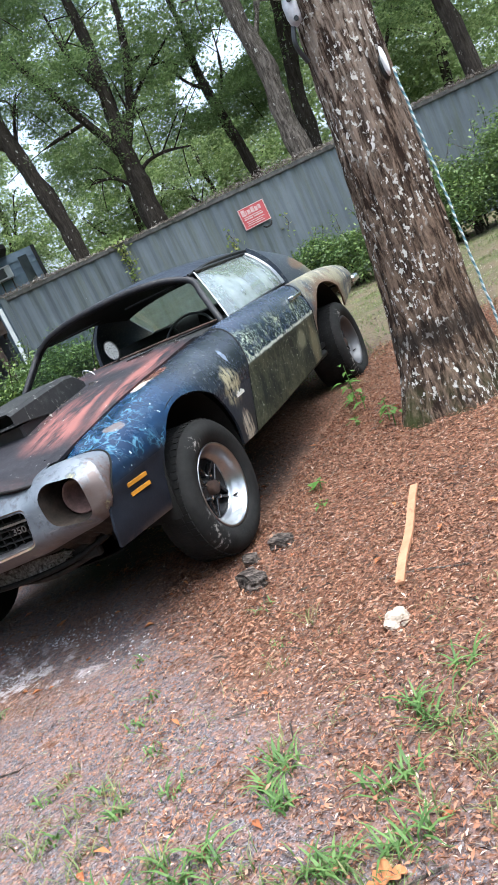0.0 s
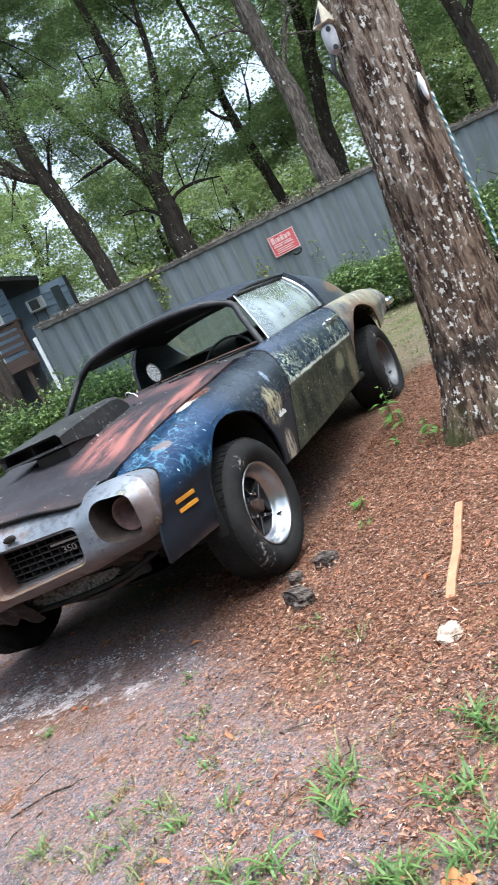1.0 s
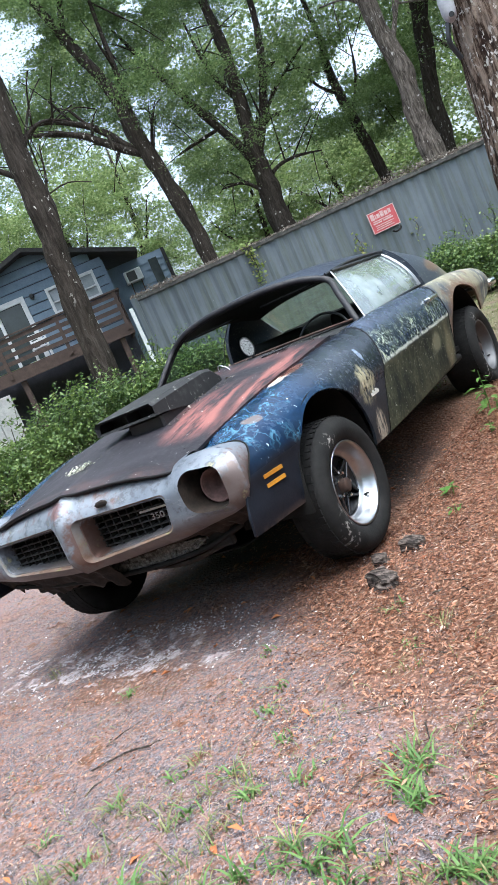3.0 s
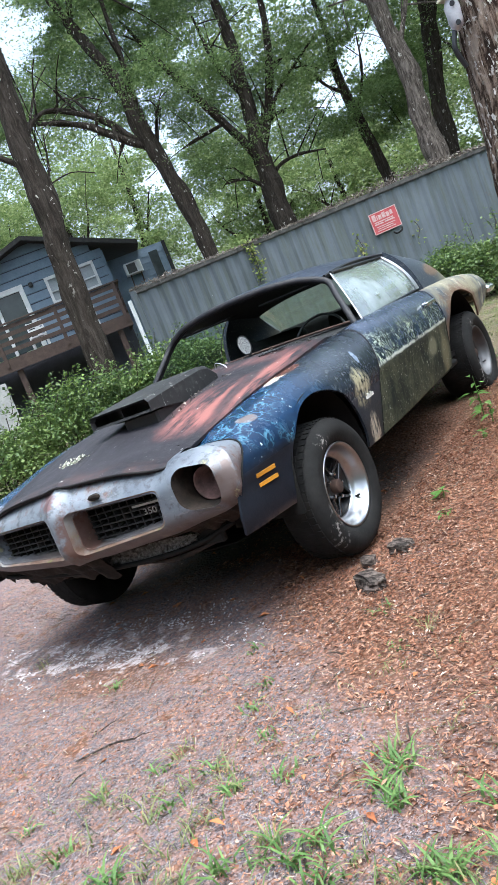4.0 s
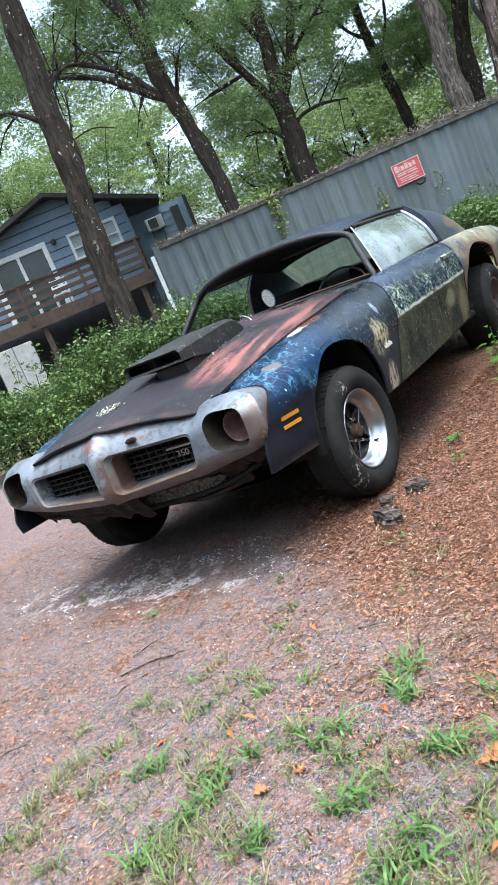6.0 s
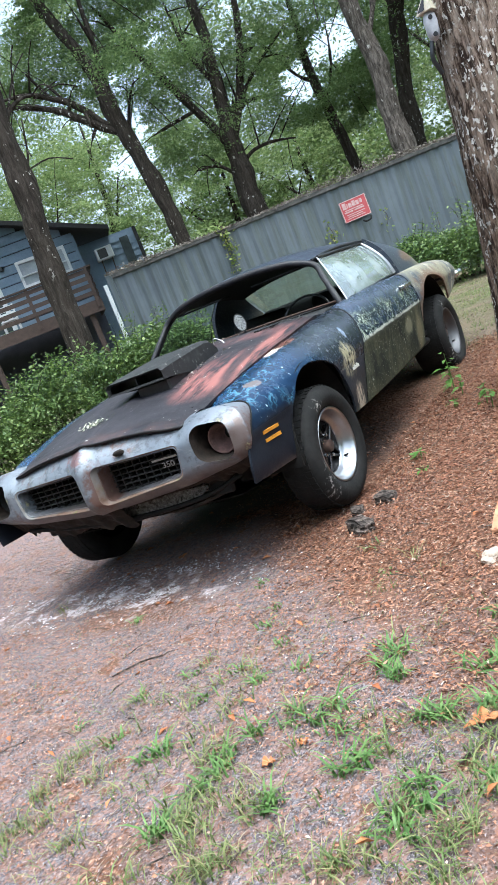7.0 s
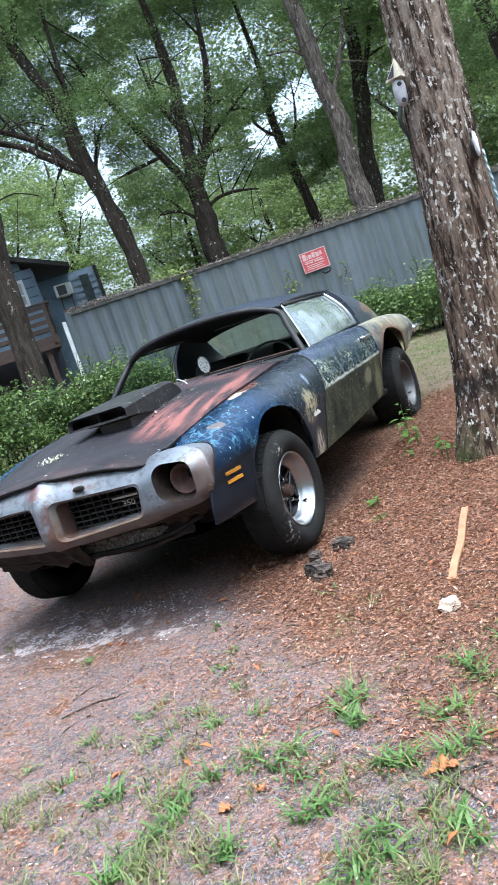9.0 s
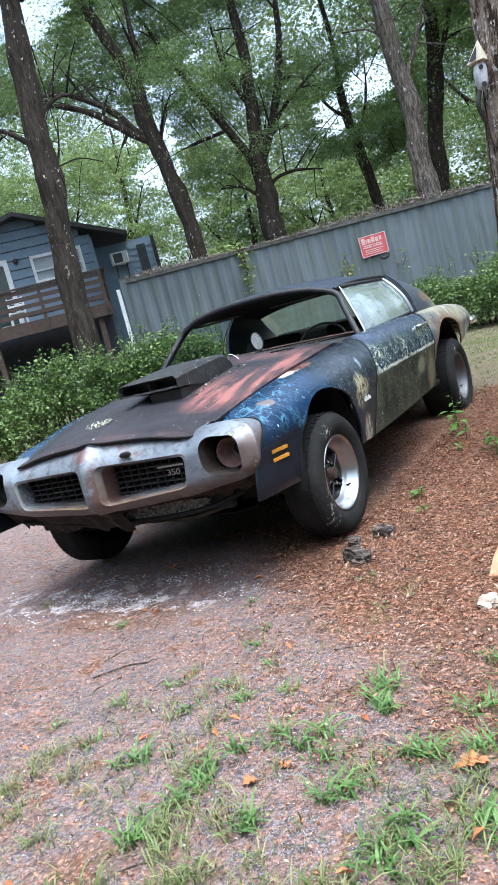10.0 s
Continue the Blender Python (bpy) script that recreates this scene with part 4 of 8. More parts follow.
def build_tree(label, trunk, radii, limbs, crown, bark, leafmat, rng, count, size, droop=0.0, seg=12):
    """trunk: points; limbs: (points, radii); crown: (centre, radii) clumps of leaves."""
    t = thing("tree", trunk[0], label, "tree", "trees of the wood")
    bm = bmesh.new()
    limb(bm, trunk, radii, seg)
    part("trunk", bm, bark, t, smooth=True)
    for pts, rr in limbs:
        bm = bmesh.new()
        p, r = limb(bm, pts, rr, 7)
        for k in range(6):
            i = int(len(p) * (0.3 + 0.11 * k))
            a = p[min(i, len(p) - 1)]
            d = Vector(rng.normal(size=3)) * 0.5 + Vector((0, 0, 0.25))
            add_tube(bm, smoothpath([a, a + d * 0.8, a + d * 1.5 + Vector((0, 0, -0.2))], 3), [r[min(i, len(p) - 1)] * 0.5] * 3 + [0.012] * 4, 5)
        part("limb", bm, bark, t, smooth=True)
    at, total = [], sum(c[1][0] * c[1][1] * c[1][2] for c in crown)
    for c, r in crown:
        n = int(count * r[0] * r[1] * r[2] / total)
        k = max(6, n // 130)
        d = rng.normal(size=(k, 3))
        d *= (rng.uniform(0.1, 1, k) ** 0.45 / np.linalg.norm(d, axis=1))[:, None]
        mids = np.array(c) + d * np.array(r)
        which = rng.integers(0, k, n)
        # each clump is a flat spray along its own twig, sagging at the tip
        head = rng.uniform(0, 2 * math.pi, k)
        axis = np.stack([np.cos(head), np.sin(head), rng.normal(0.05, 0.25, k)], 1)[which]
        flat = np.stack([-np.sin(head), np.cos(head), np.zeros(k)], 1)[which]
        s, w = np.abs(rng.normal(0, 0.62, n)), rng.normal(0, 0.20, n)
        p = mids[which] + axis * s[:, None] + flat * (w * (1.1 - 0.4 * np.minimum(s, 1.5)))[:, None]
        p[:, 2] += rng.normal(0, 0.075, n) - (0.16 + droop) * s * s
        at.append(p)
    part("crown", leaves("crown", canopy(np.vstack(at), rng), size, rng, 0.3, 0.38), leafmat, t, "fine green leaves with gaps of sky")
    return t


def polar(az, d, z):
    """A place by its bearing west of north from the yard's corner, its distance and height."""
    return (2.47 - d * math.sin(radians(az)), -3.4 + d * math.cos(radians(az)), z)


def build_wood():
    rng = np.random.default_rng(11)
    P = polar
    # slim tree before the house
    build_tree("tall slender grey-brown tree standing behind the hedge", [P(40.3, 13.5, 0), P(39.95, 13.5, 1.7), P(39.75, 13.5, 2.7), P(39.7, 13.5, 3.3), P(39.3, 13.5, 4.1), P(39.25, 13.5, 4.9), P(39.05, 13.5, 5.8), P(38.7, 13.5, 6.7), P(38.0, 13.6, 8.8), P(37.2, 13.7, 12)],
               [0.27, 0.225, 0.21, 0.205, 0.215, 0.20, 0.195, 0.18, 0.13, 0.05],
               [([P(39.1, 13.5, 5.0), P(38.2, 13.6, 5.35), P(36.8, 13.8, 5.55), P(35.2, 14.0, 5.5)], [0.05, 0.04, 0.03, 0.012]),
                ([P(39.3, 13.5, 4.7), P(41.5, 13.8, 5.2), P(44.0, 14.5, 5.4)], [0.05, 0.035, 0.015]),
                ([P(39.2, 13.5, 4.2), P(38.2, 13.6, 4.6), P(37.6, 13.7, 5.2)], [0.035, 0.02, 0.01]),
                ([P(37.9, 13.5, 7.0), P(35, 13.8, 8.2), P(33, 14.2, 9.4)], [0.06, 0.04, 0.02])],
               [(P(38, 13.8, 9.5), (2.2, 2.2, 1.8)), (P(44.5, 15, 6.2), (1.3, 1.3, 0.8)), (P(34, 14.5, 9.0), (1.6, 1.6, 1.2))], BARK, LEAF_OAK, rng, 26000, (0.05, 0.10))
    # leaning tree behind the container
    build_tree("leaning dark forked tree behind the container", [P(29.9, 21, 0), P(30.3, 21, 3.15), P(30.55, 21, 4.5), P(31.0, 21, 5.6), P(31.5, 21, 6.6), P(31.7, 21, 7.5), P(32.1, 21, 8.25), P(33.0, 21, 9.1), P(35.5, 21.2, 12.0)], [0.30, 0.225, 0.21, 0.20, 0.21, 0.17, 0.16, 0.15, 0.06],
               [([P(31.7, 21, 6.4), P(32.5, 21, 6.6), P(33.9, 21, 7.25), P(36.4, 21, 7.8), P(38.4, 21, 7.9)], [0.11, 0.10, 0.085, 0.06, 0.03]),
                ([P(31.6, 21, 6.2), P(33.5, 21, 6.75), P(34.9, 21, 7.2), P(36.9, 21, 7.55), P(40.2, 21, 7.9)], [0.12, 0.11, 0.09, 0.07, 0.03]),
                ([P(31.45, 21, 6.8), P(31.3, 21, 7.3), P(31.05, 21, 8.1), P(31.0, 21, 8.8), P(30.6, 21, 11.5)], [0.09, 0.085, 0.075, 0.07, 0.03]),
                ([P(33.6, 21, 9.4), P(31.8, 21.2, 11.2), P(30, 21.5, 12.8)], [0.09, 0.06, 0.03]),
                ([P(31.2, 21, 6.0), P(30.2, 21, 6.8), P(29.4, 21, 7.0)], [0.06, 0.04, 0.015])],
               [(P(36, 22, 10.5), (3.2, 2.4, 1.3)), (P(31, 22, 12.2), (3.0, 2.6, 1.3)), (P(41, 22, 8.9), (2.2, 2.0, 0.9)), (P(28.5, 21, 7.4), (1.7, 1.6, 0.9)), (P(33, 22, 8.2), (1.6, 1.4, 0.8)), (P(39, 22, 12.8), (2.6, 2.4, 1.2)), (P(36.5, 22, 8.6), (1.4, 1.2, 0.5))],
               BARK, LEAF_OAK, rng, 150000, (0.045, 0.10), 0.06)
    # upright forked tree
    build_tree("dark forked tree with spreading limbs behind the container", [P(24.7, 22, 0), P(24.6, 22, 3.2), P(24.57, 22, 4.5), P(24.5, 22, 5.25), P(24.2, 22, 6.3), P(23.95, 22, 7.25), P(23.75, 22, 8.15), P(24.2, 22, 11.5)], [0.36, 0.30, 0.27, 0.24, 0.19, 0.17, 0.15, 0.06],
               [([P(24.5, 22, 4.9), P(24.3, 22, 5.2), P(22.65, 22, 6.4), P(21.35, 22, 7.8), P(20.6, 22, 9.8)], [0.13, 0.13, 0.115, 0.10, 0.04]),
                ([P(24.6, 22, 4.9), P(24.9, 22, 5.25), P(26.8, 22, 6.8), P(28.7, 22, 8.25), P(30.2, 22, 9.6)], [0.12, 0.12, 0.10, 0.08, 0.03]),
                ([P(24.4, 22, 4.4), P(23.6, 22, 4.7), P(22.0, 22, 4.75), P(20.3, 22, 4.6)], [0.06, 0.055, 0.045, 0.02]),
                ([P(24.2, 22, 5.4), P(23.4, 22, 5.8), P(21.65, 22, 6.5), P(18.4, 22, 7.3)], [0.07, 0.065, 0.055, 0.025]),
                ([P(24.8, 22, 4.2), P(26.0, 22, 4.7), P(27.6, 22, 4.8)], [0.06, 0.045, 0.02]),
                ([P(24.1, 22, 6.6), P(25.2, 22, 7.6), P(25.6, 22, 9.0)], [0.08, 0.06, 0.03])],
               [(P(24, 23, 11.6), (3.6, 2.8, 1.6)), (P(19.5, 22.5, 7.0), (1.8, 1.7, 0.9)), (P(28.5, 23, 9.4), (2.3, 2.0, 1.0)), (P(20.0, 23, 10.6), (1.8, 2.0, 1.2)), (P(19.0, 22, 5.6), (1.9, 1.6, 0.7)), (P(26.5, 23, 7.2), (1.9, 1.7, 0.9)), (P(27.5, 22, 5.4), (1.5, 1.5, 0.6))],
               BARK, LEAF_OAK, rng, 165000, (0.045, 0.10), 0.05)
    # pale thick tree
    build_tree("tall pale-barked tree with split trunk behind the container", [P(13.2, 20, 0), P(13.6, 20, 2.9), P(13.7, 20, 4.0), P(13.6, 20, 5.1), P(14.0, 20, 6.1), P(14.5, 20, 9.5), P(14.8, 20, 14)], [0.29, 0.245, 0.235, 0.23, 0.215, 0.18, 0.09],
               [([P(13.7, 20, 5.6), P(12.2, 20, 6.6), P(10.6, 20.2, 8.2)], [0.07, 0.05, 0.02]),
                ([P(13.8, 20, 6.4), P(15.2, 20, 7.0), P(17.0, 20.2, 7.2)], [0.04, 0.03, 0.015])],
               [(P(12, 21, 10.5), (2.6, 2.4, 1.2)), (P(9, 21, 8.6), (2.0, 2.0, 1.2)), (P(16, 21, 11.5), (1.8, 1.8, 1.0))],
               BARK_PALE, LEAF_OAK, rng, 45000, (0.055, 0.12), 0.05)
    build_tree("slim dark tree beside a pale trunk", [P(12.9, 23, 0), P(12.7, 23, 3.5), P(12.3, 23, 5), P(11.6, 23, 6.4), P(11.0, 23, 9), P(11.3, 23, 13)], [0.26, 0.23, 0.21, 0.20, 0.17, 0.1],
               [([P(11.4, 23, 6.4), P(10.0, 23, 7.6), P(8.5, 23, 9)], [0.08, 0.06, 0.02])],
               [(P(10, 24, 9.0), (2.6, 2.4, 2.0)), (P(6.5, 24, 7.0), (2.2, 2.0, 1.8))], BARK, LEAF_OAK, rng, 42000, (0.06, 0.125), 0.05)
    build_tree("slim bent tree standing in the wood", [P(16.6, 24, 0), P(17.1, 24, 3.5), P(17.55, 24, 5.1), P(17.9, 24, 6.2), P(17.95, 24, 7.1), P(17.7, 24, 7.8), P(18.2, 24, 11)], [0.16, 0.15, 0.14, 0.13, 0.11, 0.09, 0.04],
               [([P(17.85, 24, 6.1), P(18.9, 24, 6.5), P(19.9, 24, 7.3), P(20.6, 24, 7.6)], [0.07, 0.05, 0.035, 0.015]), ([P(17.6, 24, 5.4), P(16.4, 24, 6.4), P(15.9, 24, 7.6)], [0.05, 0.035, 0.015])],
               [(P(16.8, 25, 6.0), (1.6, 1.5, 1.5)), (P(14.8, 25, 6.4), (1.3, 1.5, 1.5)), (P(17.5, 25, 11), (1.6, 1.5, 0.9))], BARK, LEAF_OAK, rng, 42000, (0.06, 0.125), 0.05)
    build_tree("dark limbed tree at the wood's edge", [P(1.6, 19, 0), P(1.9, 19, 3.5), P(2.5, 19, 5.2), P(3.4, 19, 7.5), P(4.4, 19, 11)], [0.22, 0.19, 0.16, 0.12, 0.05],
               [([P(2.2, 19, 4.4), P(0.2, 19, 5.4), P(-2.0, 19, 6.4)], [0.09, 0.07, 0.03]), ([P(2.8, 19, 5.8), P(1.2, 19, 7.4), P(0, 19, 9)], [0.08, 0.06, 0.03])],
               [(P(1, 20, 6.0), (2.6, 2.2, 1.6)), (P(-3, 20, 7.0), (2.4, 2.2, 2.0)), (P(5, 20.5, 8.0), (2.2, 2.2, 1.6))], BARK, LEAF_OAK, rng, 56000, (0.055, 0.12), 0.06)
    # trees further back, and the undergrowth
    for az, d, h in ((40.5, 32, 9.5), (36.0, 34, 10.0), (45.5, 30, 9.0), (33.5, 36, 6.5), (19.5, 34, 7.0), (8.0, 30, 11.0), (4.0, 31, 12.0), (-1.5, 27, 11.0), (26.5, 37, 8.0)):
        b, l = P(az, d, 0), rng.uniform(-1.2, 1.2)
        build_tree("light green tree deeper in the wood, haze put into its leaf colour", [b, (b[0] + l * 0.3, b[1], h * 0.35), (b[0] + l, b[1], h * 0.65), (b[0] + l * 1.2, b[1], h)], [0.22, 0.17, 0.12, 0.04],
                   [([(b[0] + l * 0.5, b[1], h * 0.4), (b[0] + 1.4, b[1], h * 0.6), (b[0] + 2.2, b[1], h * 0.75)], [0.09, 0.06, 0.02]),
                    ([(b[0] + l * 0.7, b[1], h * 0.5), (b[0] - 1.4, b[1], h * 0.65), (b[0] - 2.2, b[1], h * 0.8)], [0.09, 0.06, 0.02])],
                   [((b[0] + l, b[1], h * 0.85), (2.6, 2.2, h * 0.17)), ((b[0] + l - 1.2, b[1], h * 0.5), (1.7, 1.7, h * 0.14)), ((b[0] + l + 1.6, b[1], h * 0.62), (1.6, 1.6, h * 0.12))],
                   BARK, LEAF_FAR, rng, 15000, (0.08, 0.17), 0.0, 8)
    at = []
    for az, d, z, r, n in ((38, 42, 2.0, (7, 3, 2.6), 9000), (27, 40, 3.0, (5, 3, 3.0), 9000), (20.5, 36, 3.0, (3.2, 2, 1.9), 5000), (16, 33, 3.4, (3.0, 2, 3.0), 6000), (9, 34, 4, (5, 2, 4.5), 11000),
                           (1, 33, 4, (5, 2, 4.5), 11000), (-6, 30, 4, (5, 2, 4.5), 9000), (30.5, 34, 2.6, (3, 2, 2.0), 5000), (49, 36, 3, (5, 2, 4), 6000)):
        k = n // 120
        dd = rng.normal(size=(k, 3))
        dd *= (rng.uniform(0.1, 1, k) ** 0.4 / np.linalg.norm(dd, axis=1))[:, None]
        mids = np.array(P(az, d, z)) + dd * np.array(r)
        at.append(mids[rng.integers(0, k, n)] + rng.normal(size=(n, 3)) * np.array([0.5, 0.5, 0.28]))
    for _ in range(1450):
        az, el, d = rng.uniform(-10, 54), rng.uniform(1.5, 30), rng.uniform(36, 52)
        gap = noise.noise(Vector((az * 0.16, el * 0.22, 2.5))) + 0.6 * noise.noise(Vector((az * 0.5, el * 0.6, 7.1)))
        if gap > 0.62 or (az < -7 and el > 10):
            continue
        n = 260
        at.append(np.array(P(az, d, d * math.tan(radians(el)))) + rng.normal(size=(n, 3)) * np.array([0.85, 0.85, 0.42]))
    at = np.vstack(at)
    at = canopy(at[at[:, 2] > 0.1], rng)
    tagged(part("undergrowth", leaves("undergrowth", at, (0.13, 0.28), rng, 0.3, 0.5), LEAF_FAR), "light green undergrowth deep in the wood, haze put into its colour", "undergrowth", kind="stuff")


build_wood()


def build_far_woods():
    """The wood goes on all round the yard: unseen, added to block low sky light."""
    rng = np.random.default_rng(41)
    at = []
    for _ in range(1500):
        az, d = rng.uniform(60, 345), rng.uniform(15, 26)
        el = rng.uniform(0, 1) ** 1.2 * (21 if 120 < az < 340 else 30)
        at.append(np.array(polar(az, d, d * math.tan(radians(el)))) + rng.normal(size=(45, 3)) * np.array([0.9, 0.9, 0.5]))
    at = np.vstack(at)
    at = at[at[:, 2] > 0.1]
    tagged(part("woods", leaves("woods", at, (0.5, 0.9), rng, 0.3, 0.6), LEAF_OAK), "dense green woods round the yard, unseen, added to block low sky light", "woods", kind="stuff")


build_far_woods()


def build_near_tree():
    t = thing("oak_tree", (1.74, 1.10, 0.0), "large leaning tree with rough bark and white lichen beside car", "tree")
    pts = smoothpath([(1.73, 1.10, -0.1), (1.778, 1.10, 0.3), (1.826, 1.11, 0.9), (1.878, 1.12, 1.8), (1.935, 1.13, 2.9), (2.01, 1.14, 4.4), (2.10, 1.15, 6.5)], 40)
    zs = [p.z for p in pts]
    seg = 120
    bm = bmesh.new()
    rings = []
    for p, z in zip(pts, zs):
        r0 = float(np.interp(z, [-0.1, 0.1, 0.3, 0.6, 1.2, 2.2, 4, 6.5], [0.37, 0.31, 0.255, 0.222, 0.200, 0.172, 0.155, 0.13]))
        ring = []
        for k in range(seg):
            a = 2 * math.pi * k / seg
            c, s = math.cos(a), math.sin(a)
            flare = 1 + (0.10 * max(0, 1 - z / 0.5) * math.sin(a * 5 + 0.7) if z < 0.5 else 0)
            q = Vector((c * 10.5, s * 10.5, z * 2.4))
            rid = noise.ridged_multi_fractal(q, 0.9, 2.1, 4, 0.9, 2.0)
            fine = noise.noise(Vector((c * 22, s * 22, z * 9)))
            r = r0 * flare + 0.0125 * (rid - 1.1) + 0.004 * fine
            ring.append(bm.verts.new((p.x + c * r, p.y + s * r, z)))
        rings.append(ring)
    for a, b in zip(rings, rings[1:]):
        for k in range(seg):
            bm.faces.new((a[k], a[(k + 1) % seg], b[(k + 1) % seg], b[k]))
    part("trunk", bm, BARK_NEAR, t, smooth=True)
    rng = np.random.default_rng(3)
    for tip in ((0.4, 2.2, 8.3), (3.8, 2.4, 8.2), (2.4, -0.2, 8.6)):
        bm = bmesh.new()
        limb(bm, [(2.04, 1.15, 6.2), ((2.04 + tip[0]) / 2, (1.15 + tip[1]) / 2, 7.4), tip], [0.12, 0.08, 0.03])
        part("limb", bm, BARK, t, smooth=True)
    c = rng.normal(size=(40, 3)) * np.array([1.6, 1.5, 0.6]) + np.array([2.1, 1.3, 8.7])
    at = c[rng.integers(0, 40, 4500)] + rng.normal(size=(4500, 3)) * 0.4
    part("crown", leaves("crown", at, (0.07, 0.14), rng, 0.3, 0.45), LEAF_OAK, t, "green leaves high above the yard")


build_near_tree()


# ---- hedges ----
def build_hedge(label, spine, tops, depth, count, seed, vines=0):
    """A run of clipped-looking shrubs along a line, ragged at the top."""
    rng = np.random.default_rng(seed)
    mid = Vector(spine[len(spine) // 2])
    t = thing("hedge", (mid.x, mid.y, 0), label, "hedge")
    p = smoothpath([(*s, 0) for s in spine], 12)
    hs = np.interp(np.linspace(0, 1, len(p)), np.linspace(0, 1, len(tops)), tops)
    bm = bmesh.new()
    for i in range(0, len(p), 2):
        for k in range(3):
            a = p[i] + Vector((rng.normal() * 0.2, rng.normal() * 0.2, 0))
            h = hs[i] * rng.uniform(0.5, 0.86)
            add_tube(bm, smoothpath([a, a + Vector((rng.normal() * 0.1, rng.normal() * 0.1, h * 0.5)), a + Vector((rng.normal() * 0.25, rng.normal() * 0.25, h))], 3), [0.018] * 4 + [0.006] * 3, 5)
    k = count // 60
    i = rng.integers(0, len(p), k)
    base = np.array([tuple(p[j]) for j in i])
    rad = np.sqrt(rng.random(k))
    ang = rng.uniform(0, math.pi, k)
    hh = hs[i] * (0.88 + 0.14 * np.sin(base[:, 0] * 3.1) * np.cos(base[:, 1] * 2.3)) 
    off = np.cos(ang) * depth * rad
    mids = base + np.stack([rng.normal(size=k) * 0.15, rng.normal(size=k) * 0.15, np.zeros(k)], 1)
    d = (Vector((*spine[-1], 0)) - Vector((*spine[0], 0))).normalized()
    mids[:, 0] += -d.y * off
    mids[:, 1] += d.x * off
    mids[:, 2] = hh * (0.06 + 0.94 * np.sin(ang) ** 0.5 * rad ** 0.6) - 0.08
    w = rng.integers(0, k, count)
    at = mids[w] + rng.normal(size=(count, 3)) * np.array([0.12, 0.12, 0.07])
    at = at[(at[:, 2] > 0.02) & (rng.random(count) < np.clip(0.30 + at[:, 2] * 0.9, 0.3, 1.0))]
    for _ in range(26):
        j = int(rng.integers(2, len(p) - 2))
        a = p[j] + Vector((rng.normal() * 0.25, rng.normal() * 0.25, hs[j] * 0.85))
        b = a + Vector((rng.normal() * 0.10, rng.normal() * 0.10, rng.uniform(0.15, 0.42)))
        add_tube(bm, [a, a.lerp(b, 0.5) + Vector((rng.normal() * 0.02, 0, 0)), b], [0.006, 0.004, 0.002], 4)
        w = rng.random(16)[:, None] ** 0.7
        at = np.vstack([at, np.array(a) * (1 - w) + np.array(b) * w + rng.normal(size=(16, 3)) * 0.028])
    tagged(part("branch", bm, BARK, t), "thin woody stems and bare shoots", kind="stuff")
    part("foliage", leaves("foliage", at, (0.032, 0.080), rng, 0.6, 0.6), LEAF_HEDGE, t, "dense glossy green leaves")


P = polar
build_hedge("dense overgrown green hedge along the yard's edge", [P(52, 10.5, 0)[:2], P(46, 11.3, 0)[:2], P(40, 11.8, 0)[:2], P(34, 12.0, 0)[:2], P(30.0, 12.2, 0)[:2]], [1.30, 1.40, 1.50, 1.50, 1.42, 1.28], 0.75, 52000, 21)
build_hedge("dark green leafy shrub beside the container", [P(17.8, 15.0, 0)[:2], P(14, 14.6, 0)[:2], P(10, 14.3, 0)[:2], P(6, 14.1, 0)[:2], P(1.5, 14.0, 0)[:2], P(-4, 14.0, 0)[:2]], [0.95, 1.20, 1.28, 1.38, 1.62, 1.85, 1.95], 0.8, 56000, 22)


def build_vines():
    rng = np.random.default_rng(8)
    for u, z0, z1, n in ((2.55, 2.6, 1.75, 130), (4.6, 1.9, 1.35, 40), (5.75, 1.75, 1.42, 16), (9.0, 1.5, 1.2, 60), (8.2, 1.6, 1.2, 30)):
        t = thing("climbing_vine", cpt(u, -0.05, z1), "thin green vine hanging on the container wall", "vine", "vines on the container")
        path = smoothpath([cpt(u, -0.05, z0), cpt(u + 0.05, -0.07, (z0 + z1) / 2), cpt(u - 0.03, -0.05, z1)], 5)
        part("stem", tube(path, 0.006, 5), BARK, t)
        at = np.array([tuple(path[k]) for k in rng.integers(0, len(path), n)]) + rng.normal(size=(n, 3)) * np.array([0.07, 0.03, 0.09])
        part("foliage", leaves("foliage", at, (0.05, 0.10), rng, 0.2, 0.7), LEAF_VINE, t)


build_vines()


# ---- house with a raised deck ----
HU = Vector((math.cos(radians(40)), math.sin(radians(40)), 0))
HO = Vector(P(37.45, 26.0, 0.02))
HM = Matrix.Translation(HO) @ Matrix.Rotation(radians(40), 4, "Z")


def hbox(lo, hi, bevel=0.0):
    bm = box(lo, hi, bevel)
    bm.transform(HM)
    return bm


